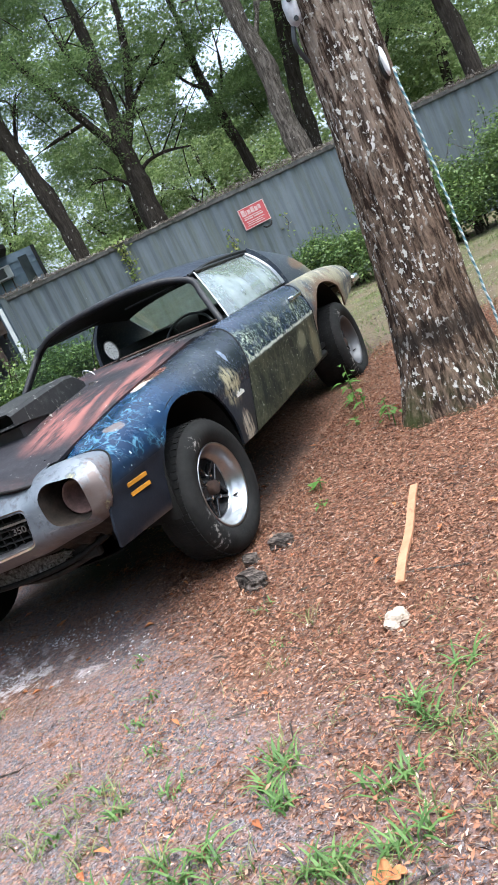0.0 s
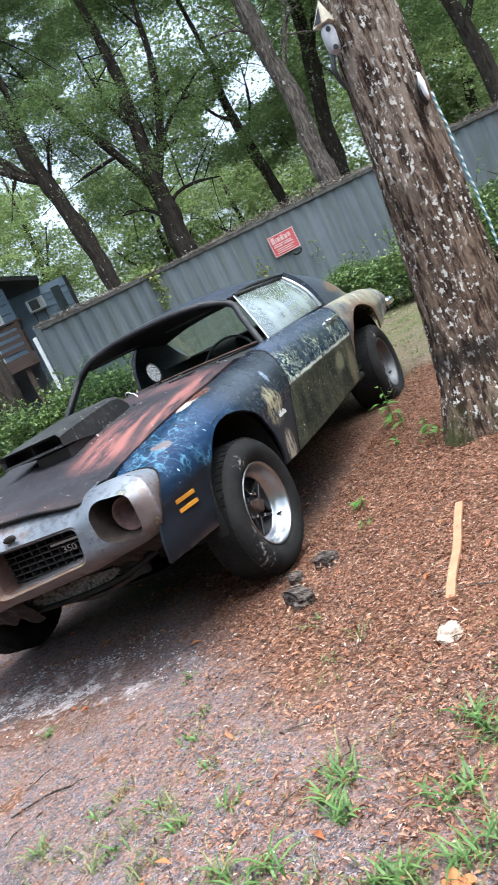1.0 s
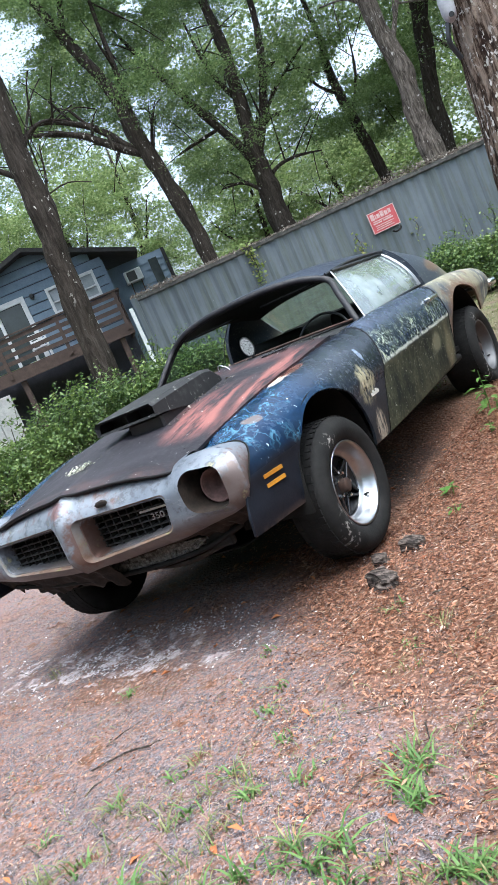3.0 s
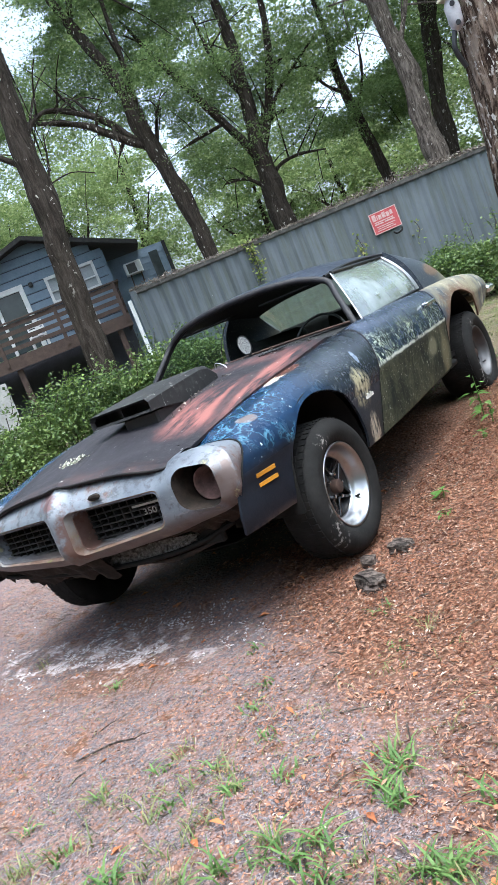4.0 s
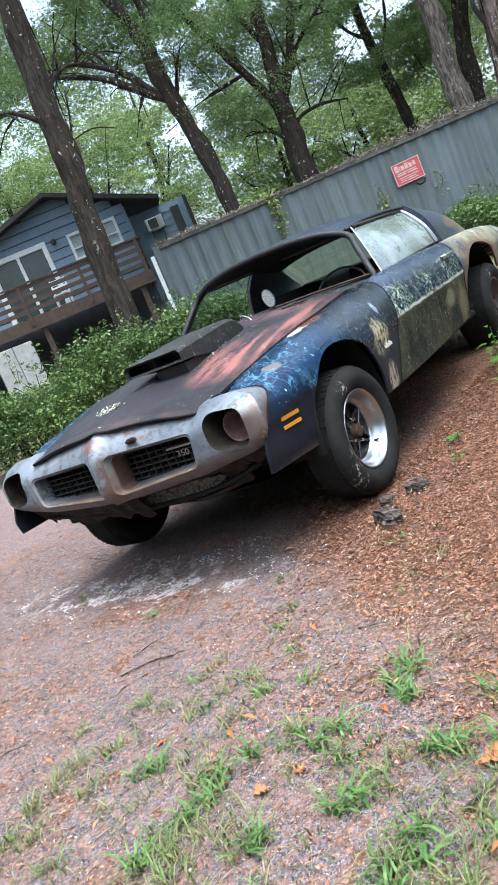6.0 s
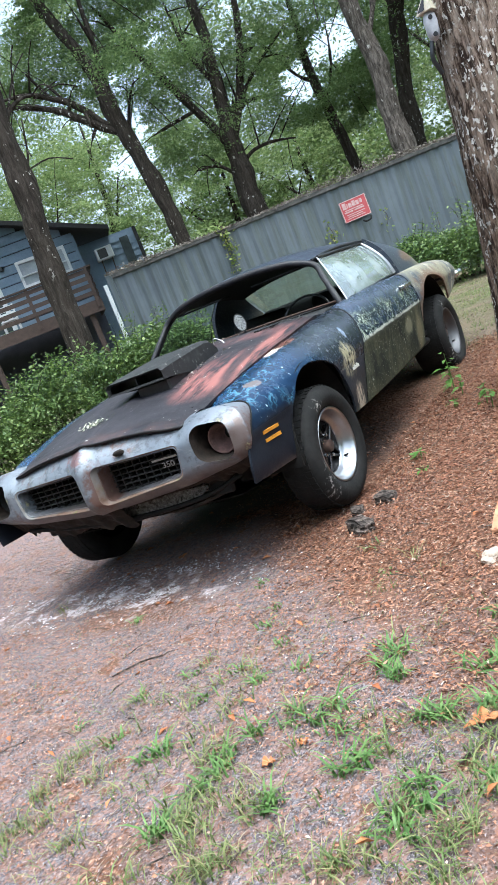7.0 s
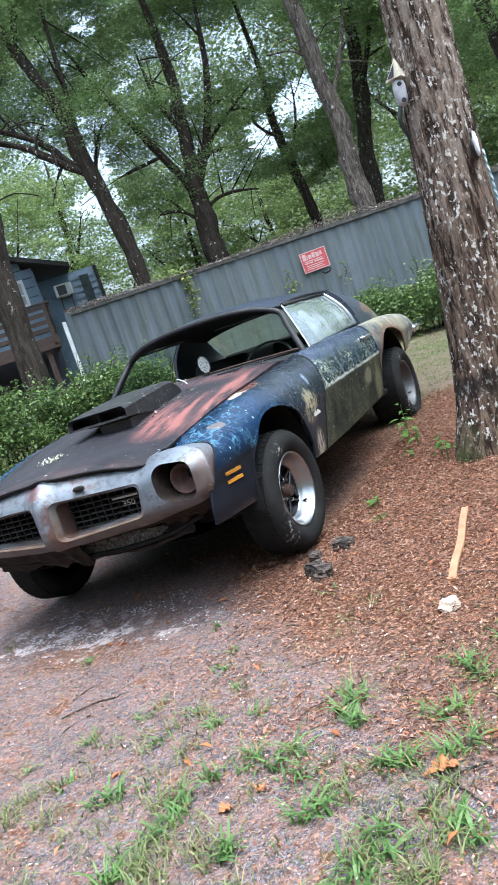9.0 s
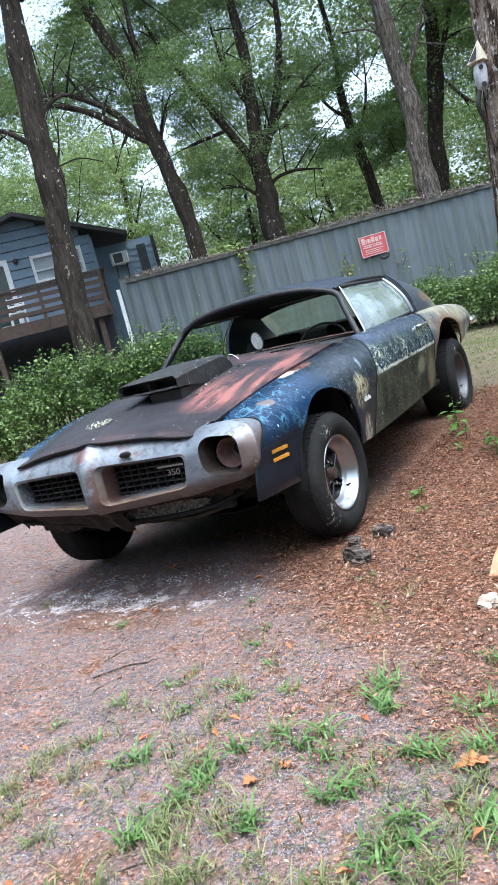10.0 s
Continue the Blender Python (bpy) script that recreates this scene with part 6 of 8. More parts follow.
        for nm, p, q, mat, lab in (("grille_surround", A, M, NOSE_STAINED, "rust-stained sloped surround"), ("grille_bezel", M, E, NOSE, "dull silver grille bezel")):
            bm = bmesh.new()
            a, b = [bm.verts.new(v) for v in p], [bm.verts.new(v) for v in q]
            for i in range(len(lp)):
                bm.faces.new((a[i], a[(i + 1) % len(lp)], b[(i + 1) % len(lp)], b[i]))
            part(nm, bm, mat, n, lab, True)
        part("bezel_edge", tube(M + M[:1], 0.0045, 6, caps=False), NOSE, n, "worn bright bezel edge", True)
        g = part("grille", box((s * 0.28 - 0.25, -0.685, 0.52), (s * 0.28 + 0.25, -0.68, 0.72)), BLACK, n, "black egg-crate grille")
        for k in range(6):
            z = 0.548 + 0.026 * k
            part("grille_bar", box((s * 0.275 - 0.222, -0.735, z - 0.003), (s * 0.275 + 0.215, -0.69, z + 0.003), 0.0012), GRILLEBAR, g)
        for k in range(10):
            x = s * 0.275 - 0.205 + 0.0455 * k
            part("grille_bar", box((x - 0.0028, -0.731, 0.535), (x + 0.0028, -0.691, 0.70), 0.0012), GRILLEBAR, g)
    # badges
    b = part("badge_bar", box((0.325, -0.745, 0.640), (0.468, -0.741, 0.649)), BADGE, n, "small bright maker's lettering")
    cu = bpy.data.curves.new("number_badge", "FONT")
    cu.body, cu.size, cu.extrude, cu.align_x = "350", 0.037, 0.002, "CENTER"
    ob = new("number_badge_text", cu)
    bpy.context.view_layer.update()
    me = bpy.data.meshes.new_from_object(ob.evaluated_get(bpy.context.evaluated_depsgraph_get()))
    bpy.data.objects.remove(ob)
    me.transform(Matrix.Translation((0.408, -0.744, 0.602)) @ Matrix.Rotation(radians(90), 4, "X") @ Matrix.Diagonal((1.3, 1, 1, 1)))
    part("number_badge", me, BADGE, n, "bright engine number badge")
    part("emblem_socket", _lump((0.232, -0.822, 0.742), (0.034, 0.012, 0.014)), VALANCE, n, "broken emblem mount")
    # scoop
    s = part("scoop", _scoop(), SCOOPM, t, "worn black shaker hood scoop", False)
    part("scoop_neck", box((0.04, -0.27, 0.86), (0.25, -0.02, 0.948), 0.01), TRIM, s)
    part("scoop_divider", box((0.075, -0.295, 0.959), (0.081, -0.18, 1.011)), TRIM, s)
    part("scoop_throat", box((-0.098, -0.20, 0.957), (0.25, -0.19, 1.012)), TRIM, s)
    # amber side markers: two slanted bars each side
    for sd in (1, -1):
        for k in (0, 1):
            bm = bmesh.new()
            vs = []
            for u, w in ((0, 0), (1, 0), (1, 1), (0, 1)):
                y, z = -0.60 + 0.12 * u, 0.557 + 0.038 * k + 0.015 * w - 0.004 * u
                sec = section(y)
                x = np.interp(-z, -sec[:, 1], sec[:, 0])
                vs.append((sd * (x + 0.010), y, z))
            f = [bm.verts.new(v) for v in vs]
            r = [bm.verts.new((v[0] - sd * 0.01, v[1], v[2])) for v in vs]
            bm.faces.new(f)
            for i in range(4):
                bm.faces.new((f[i], r[i], r[(i + 1) % 4], f[(i + 1) % 4]))
            bmesh.ops.recalc_face_normals(bm, faces=bm.faces[:])
            part("side_marker", bm, AMBER, t, "amber side marker")
        for k in range(5):
            y = 0.42 + 0.020 * k
            part("script_badge", box((sd * 0.922, y, 0.600), (sd * 0.928, y + 0.010, 0.615 + 0.009 * (k % 2))), PAPER, t, "small bright script badge")
    # roof and pillars
    ROOF = Curve([(1.20, 1.316, 1.240, 0.580), (1.45, 1.342, 1.262, 0.610), (1.80, 1.342, 1.262, 0.632), (2.15, 1.308, 1.238, 0.638), (2.42, 1.250, 1.187, 0.615)])
    def roof(u, v):
        y = 1.20 + 1.22 * v
        zc, ze, w = ROOF(y)
        x = (2 * u - 1)
        yy = y - 0.05 * (1 - x * x) * (1 - v) ** 3
        return (x * w, yy, ze + (zc - ze) * (1 - abs(x) ** 2.6))
    r = part("roof", grid(roof, 40, 40), ROOFP, t, "dull black roof", True, 0.025)
    for sd in (1, -1):
        rail = [Vector((sd * (ROOF(y)[2] + 0.004), y, ROOF(y)[1] - 0.004)) for y in np.linspace(1.22, 2.12, 16)]
        part("drip_rail", tube(rail, 0.010, 6), TRIM, t)
        # sail panel
        A, B, C, D = Vector((sd * 0.638, 2.08, 1.235)), Vector((sd * 0.600, 2.44, 1.175)), Vector((sd * 0.700, 3.02, 0.898)), Vector((sd * 0.795, 2.12, 0.925))
        def sail(u, v, A=A, B=B, C=C, D=D, sd=sd):
            p = A.lerp(B, u).lerp(D.lerp(C, u), v)
            return p + Vector((sd * 0.03 * math.sin(math.pi * v), 0, 0.02 * math.sin(math.pi * v)))
        part("sail_panel", grid(sail, 14, 14, sd < 0), SAIL, t, "faded blue-grey roof pillar with moss", True, 0.03)
        # door glass
        F0, F1, R1, R0 = Vector((sd * 0.800, 1.005, 0.940)), Vector((sd * 0.606, 1.262, 1.240)), Vector((sd * 0.632, 2.07, 1.228)), Vector((sd * 0.792, 2.08, 0.945))
        def pane(u, v, F0=F0, F1=F1, R1=R1, R0=R0, sd=sd):
            p = F0.lerp(R0, u).lerp(F1.lerp(R1, u), v)
            return p + Vector((sd * 0.030 * math.sin(math.pi * v) * min(1.0, 0.15 + u * 3), 0, 0))
        if sd > 0:
            gp = part("door_glass", grid(pane, 16, 12), GLASS, t, "dusty closed door glass, sky reflection put into its pale film", True)
            for e, out, r in ((0, 0.004, 0.0045), (0.985, 0.010, 0.006), (1.02, 0.008, 0.006)):
                part("glass_trim", tube([Vector(pane(e, k / 10)) + Vector((out, 0, 0)) for k in range(11)], r, 6), SILVER, t, "thin bright window trim")
            part("upper_trim", tube([Vector(pane(k / 10, 1.0)) + Vector((0.008, 0, 0.004)) for k in range(11)], 0.010, 6), TRIM, t, "black window surround")
            part("sill_trim", tube([Vector(pane(k / 10, 0.0)) for k in range(11)], 0.007, 6), TRIM, t)
        else:
            gp = part("door_glass", grid(lambda u, v: pane(u * 0.93, v * 0.97), 16, 12), GLASS_CLEAR, t, "clear raised door glass", True)
            part("glass_trim", tube([Vector(pane(0.93, k / 10)) for k in range(11)], 0.005, 6), BRIGHT, t, "bright window edge")
    rail = [Vector((x, 1.000 - 0.10 * (1 - (x / 0.75) ** 2), 0.950 + 0.024 * (1 - (x / 0.75) ** 2))) for x in np.linspace(-0.75, 0.75, 31)]
    part("windshield_channel", tube(rail, 0.0075, 6), RUST, t, "rusted lower windshield channel", True)
    side_pts = [Vector((0.765, 0.985, 0.925)), Vector((0.722, 1.040, 1.005)), Vector((0.660, 1.125, 1.110)), Vector((0.598, 1.205, 1.205))]
    mirror_x = lambda p: Vector((-p.x, p.y, p.z))
    over = [Vector(roof(k / 20, 0)) + Vector((0, 0.004, -0.010)) for k in range(2, 19, 2)]
    frame_pts = smoothpath([mirror_x(p) for p in side_pts] + over + side_pts[::-1], 5)
    part("windshield_frame", tube(frame_pts, 0.020, 10, squash=0.85), PILLAR, t, "worn black windshield frame", True)
    part("frame_seal", tube([p + Vector((0, 0.020, -0.016)) for p in frame_pts], 0.010, 6), TRIM, t, "old rubber windshield seal", True)
    part("rear_header", tube([Vector(roof(k / 20, 1)) + Vector((0, 0, -0.01)) for k in range(21)], 0.02, 8), ROOFP, t, "", True)
    part("header_lining", grid(lambda u, v: (roof(u, 0.02 + 0.96 * v)[0] * 0.96, roof(u, 0.02 + 0.96 * v)[1], roof(u, 0.02 + 0.96 * v)[2] - 0.030), 16, 16), VINYL, t, "sagging dark headliner", True)
    for sd in (1, -1):
        part("sun_visor", box((sd * 0.12, 1.20, 1.215), (sd * 0.50, 1.34, 1.228), 0.005), VINYL, t)
    def backlight(u, v):
        x, s = (2 * u - 1) * (0.612 + 0.09 * v), abs(2 * u - 1)
        z0 = 1.187 + 0.063 * (1 - s ** 2.6) - 0.008
        return (x, 2.415 + 0.585 * v, z0 + (0.895 - z0) * v + 0.03 * math.sin(math.pi * v))
    part("rear_window", grid(backlight, 14, 10), GLASS_REAR, t, "rear window glass with a green reflection put into its film", True)
    # tail
    def deck(u, v):
        y = 2.98 + 0.82 * v
        xt, zt = SIDE(min(y, 3.8))[:2]
        x = (2 * u - 1) * (xt + 0.004)
        return (x, y, zt + 0.03 * (1 - (2 * u - 1) ** 2) - 0.004)
    part("trunk_lid", grid(deck, 20, 14), QUARTER, t, "faded mossy trunk lid", True, 0.015)
    part("tail_panel", grid(lambda u, v: ((2 * u - 1) * (0.80 - 0.14 * v ** 3), 3.79 + 0.03 * math.sin(math.pi * v), 0.62 + 0.20 * v), 16, 6), QUARTER, t, "", True, 0.02)
    part("rear_bumper", tube(smoothpath([(-0.84, 3.62, 0.68), (-0.77, 3.80, 0.68), (0, 3.88, 0.68), (0.77, 3.80, 0.68), (0.84, 3.62, 0.68)], 6), 0.035, 8), BRIGHT, t, "dull chrome rear bumper", True)
    # cowl, inside, underside
    part("cowl", grid(lambda u, v: ((2 * u - 1) * 0.74, 0.74 + 0.28 * v - 0.10 * (1 - (2 * u - 1) ** 2) * v, 0.925 + 0.022 * (1 - (2 * u - 1) ** 2) + 0.006 * v), 20, 6), SCOOPM, t, "dusty cowl panel with debris", True, 0.02)
    def dash(u, v):
        a = math.pi * 0.75 * v
        return ((2 * u - 1) * 0.74, 0.98 + 0.06 * (2 * u - 1) ** 2 + 0.20 * v, 0.945 - 0.10 * v ** 3 + 0.02 * math.sin(a))
    part("dashboard", grid(dash, 16, 10), VINYL, t, "black vinyl dashboard", True, 0.12)
    w = part("steering_wheel", bmesh.new(), TRIM, t, "thin-rimmed black steering wheel", True)
    ring = [(0.36 + 0.185 * math.cos(k * math.pi / 16), 1.36 + 0.07 * math.sin(k * math.pi / 16), 0.885 + 0.150 * math.sin(k * math.pi / 16)) for k in range(33)]
    bm = tube(ring, 0.008, 8, caps=False)
    for a in (-0.6, math.pi + 0.6):
        add_tube(bm, [(0.36, 1.34, 0.915), (0.36 + 0.18 * math.cos(a), 1.36 + 0.07 * math.sin(a), 0.885 + 0.15 * math.sin(a))], 0.012, 6)
    add_tube(bm, [(0.36, 1.16, 0.85), (0.36, 1.35, 0.92)], 0.03, 8)
    bm.to_mesh(w.data)
    bm.free()
    for x in (-0.36, 0.36):
        st = part("seat", _cushion((x - 0.26, 1.45, 0.42), (x + 0.26, 2.0, 0.62)), VINYL, t, "worn black bucket seat", True)
        bk = _cushion((x - 0.25, -0.07, 0.0), (x + 0.25, 0.07, 0.46))
        bk.transform(Matrix.Translation((0, 2.0, 0.55)) @ Matrix.Rotation(radians(-18), 4, "X"))
        part("seat_back", bk, VINYL, st, "", True)
    part("rear_seat", _cushion((-0.60, 2.35, 0.45), (0.60, 2.75, 0.68)), VINYL, t, "black rear bench", True)
    part("rear_seat_back", _cushion((-0.60, 2.62, 0.62), (0.60, 2.76, 0.995)), VINYL, t, "black rear seat back", True)
    part("parcel_shelf", box((-0.68, 2.62, 0.84), (0.68, 3.02, 0.87)), VINYL, t, "dark parcel shelf")
    part("rear_bulkhead", box((-0.68, 2.60, 0.42), (0.68, 2.63, 0.85)), VINYL, t)
    for sd in (1, -1):
        part("door_lining", box((sd * 0.745, 1.0, 0.45), (sd * 0.775, 2.1, 0.93)), VINYL if sd > 0 else MAROON, t, "dark door lining")
        part("inner_fender", box((sd * 0.50, -0.55, 0.40), (sd * 0.515, 0.62, 0.80)), BLACK, t)
        for yc, zc, ry, rz in ARCHES:
            def house(u, v, yc=yc, zc=zc, ry=ry, rz=rz, sd=sd):
                a = math.pi * u
                return (sd * (0.515 + 0.355 * v), yc - math.cos(a) * (ry + 0.014), zc - 0.06 + (0.06 + rz + 0.016) * math.sin(a) ** 0.9)
            part("wheelhouse", grid(house, 24, 6), BLACK, t, "black inner wheelhouse", True, 0.004)
        part("inner_fender", box((sd * 0.52, 2.12, 0.42), (sd * 0.535, 3.4, 0.85)), BLACK, t)
        part("frame_rail", box((sd * 0.36, -0.60, 0.36), (sd * 0.46, 3.5, 0.45), 0.01), RUST, t)
        part("rocker", box((sd * 0.80, 0.36, 0.375), (sd * 0.87, 2.15, 0.42), 0.015), BLACK, t)
    part("floor_pan", box((-0.78, 0.62, 0.40), (0.78, 2.62, 0.43)), BLACK, t, "rusty dark floor pan")
    part("firewall", box((-0.74, 0.62, 0.42), (0.74, 0.65, 0.91)), BLACK, t)
    part("boot_floor", box((-0.50, 2.64, 0.52), (0.50, 3.70, 0.55)), BLACK, t)
    part("engine_block", box((-0.26, -0.30, 0.36), (0.26, 0.52, 0.80), 0.04), RUST, t, "rusty engine under the hood")
    # plate added under the engine bay to block light, no part of the car
    part("subframe", box((-0.50, -0.56, 0.44), (0.50, 0.62, 0.46)), BLACK, t)
    # pan added to deepen the shade under the nose
    def pan(u, v):
        x = (2 * u - 1) * (0.50 - 0.06 * math.sin(math.pi * v))
        return (x, -0.52 + 1.05 * v, 0.335 - 0.075 * math.sin(math.pi * min(1, v * 1.2)) + 0.012 * noise.noise(Vector((x * 6, v * 6, 1.0))))
    part("splash_pan", grid(pan, 14, 14), BLACK, t, "black pan added under the engine to keep light off the ground", True, 0.006)
    for sd in (-0.28, 0.28):
        part("exhaust_pipe", tube(smoothpath([(sd, 0.3, 0.30), (sd * 0.9, 1.2, 0.27), (sd, 2.3, 0.30), (sd * 1.3, 3.5, 0.34)], 6), 0.028, 8), RUST, t, "", True)
    part("fuel_tank", box((-0.48, 3.0, 0.30), (0.48, 3.55, 0.52), 0.05, None, 2), RUST, t, "dark rusty fuel tank")
    part("differential", _lump((0.0, 2.743, 0.34), (0.15, 0.16, 0.13)), RUST, t, "rusty differential housing", True)
    for sd in (-0.5, 0.5):
        part("leaf_spring", tube(smoothpath([(sd, 2.05, 0.36), (sd, 2.743, 0.27), (sd, 3.45, 0.38)], 6), 0.030, 6, squash=0.6), RUST, t, "", True)
    part("crossmember", box((-0.55, -0.12, 0.27), (0.55, 0.10, 0.36), 0.02), RUST, t)
    part("axle", tube([(-0.66, 0, 0.34), (0.66, 0, 0.34)], 0.035, 8), RUST, t)
    part("axle", tube([(-0.66, 2.743, 0.35), (0.66, 2.743, 0.35)], 0.045, 8), RUST, t)
    part("radiator_support", box((-0.60, -0.62, 0.38), (0.60, -0.585, 0.70), 0.01), BLACK, t, "blackened radiator support")
    bent = smoothpath([(-0.70, -0.64, 0.45), (-0.35, -0.66, 0.41), (0.1, -0.66, 0.385), (0.45, -0.64, 0.40), (0.66, -0.60, 0.45)], 6)
    part("lower_crossbar", tube(bent, 0.012, 7), BLACK, t, "bent blackened lower crossbar", True)
    # torn valance, ragged along its lower edge
    rng = np.random.default_rng(4)
    for x0, x1, drop, jag in ((-0.80, -0.50, 0.15, 0.14), (-0.50, 0.05, 0.165, 0.10), (0.05, 0.50, 0.055, 0.06), (0.50, 0.79, 0.09, 0.12)):
        rag = [0.72 + 0.20 * noise.noise(Vector((i * 0.09, x0 * 9, 1))) + jag * noise.noise(Vector((i * 0.21, x0 * 5, 4))) for i in range(61)]
        def val(u, v, x0=x0, x1=x1, drop=drop, rag=rag):
            x = x0 + (x1 - x0) * u
            z = nose_bot(x) + 0.01 - drop * v * rag[int(round(u * 60))]
            return (x, nose_y(x, nose_bot(x)) + 0.03 + 0.09 * v + 0.012 * noise.noise(Vector((x * 14, v * 4, 2))), z)
        part("torn_valance", grid(val, 60, 5), VALANCE, t, "torn blackened valance", False, 0.004)
    def core(u, v):
        x = -0.05 + 0.54 * u
        top, low = 0.478 - 0.03 * u, 0.385 + 0.018 * noise.noise(Vector((u * 7, 0, 3))) + 0.05 * max(0, u - 0.8) * 5 + 0.05 * max(0, 0.12 - u) * 8
        return (x, -0.66 + 0.02 * u + 0.006 * noise.noise(Vector((u * 40, v * 9, 5))), low + (top - low) * v)
    part("radiator", grid(core, 60, 12), m_plain("dusty_radiator_core", (0.010, 0.010, 0.010), (0.20, 0.195, 0.185), 0.9, 0.0, 60.0, 0.9, spec=0.1), t, "crumpled dusty radiator core", False, 0.03)
    for x0, x1, z in ((0.10, 0.56, 0.372), (-0.42, 0.02, 0.40)):
        bar = smoothpath([(x0, -0.60, z), ((x0 + x1) / 2, -0.63, z - 0.012), (x1, -0.60, z + 0.02)], 8)
        part("loose_strut", tube(bar, 0.011, 7, wob=0.4), VALANCE, t, "rusty strut under the nose", True)
    return t


def _lump(c, r, seg=10):
    bm = bmesh.new()
    bmesh.ops.create_icosphere(bm, subdivisions=3, radius=1.0)
    for v in bm.verts:
        v.co *= 1 + 0.22 * noise.noise(v.co * 2.3 + Vector(c) * 7)
        v.co = Vector((v.co.x * r[0] + c[0], v.co.y * r[1] + c[1], v.co.z * r[2] + c[2]))
    return bm


def _cushion(lo, hi):
    bm = box(lo, hi, 0.05, None, 3)
    return bm


def _scoop():
    """A flat box scoop open at the front, fairing back into the hood."""
    bm = bmesh.new()
    st = [(-0.315, -0.110, 0.262, 0.950, 1.012), (-0.24, -0.110, 0.264, 0.947, 1.020), (0.0, -0.105, 0.258, 0.915, 1.036), (0.18, -0.095, 0.242, 0.915, 1.045), (0.28, -0.085, 0.225, 0.93, 1.034), (0.36, -0.08, 0.21, 0.94, 0.99)]
    rings = []
    for y, a, b, z0, z1 in st:
        c, e = 0.018, 0.016
        pr = [(a, z0), (a - 0.0, z1 - c), (a + e, z1), (b - e, z1), (b, z1 - c), (b + 0.0, z0)]
        rings.append([bm.verts.new((x, y, z)) for x, z in pr])
    for p, q in zip(rings, rings[1:]):
        for k in range(5):
            bm.faces.new((p[k], p[k + 1], q[k + 1], q[k]))
    # floor lip of the mouth, then the closed tail
    bm.faces.new((rings[0][0], rings[1][0], rings[1][5], rings[0][5]))
    bm.faces.new((rings[1][0], rings[2][0], rings[2][5], rings[1][5]))
    bm.faces.new(rings[-1])
    bmesh.ops.recalc_face_normals(bm, faces=bm.faces[:])
    edges = [e for e in bm.edges if e.is_boundary]
    g = bmesh.ops.extrude_edge_only(bm, edges=edges)
    for v in g["geom"]:
        if isinstance(v, bmesh.types.BMVert):
            v.co += Vector((-0.012 if v.co.x > 0.02 else 0.012, 0.02, 0.010 if v.co.z < 0.97 else -0.010))
    return bm


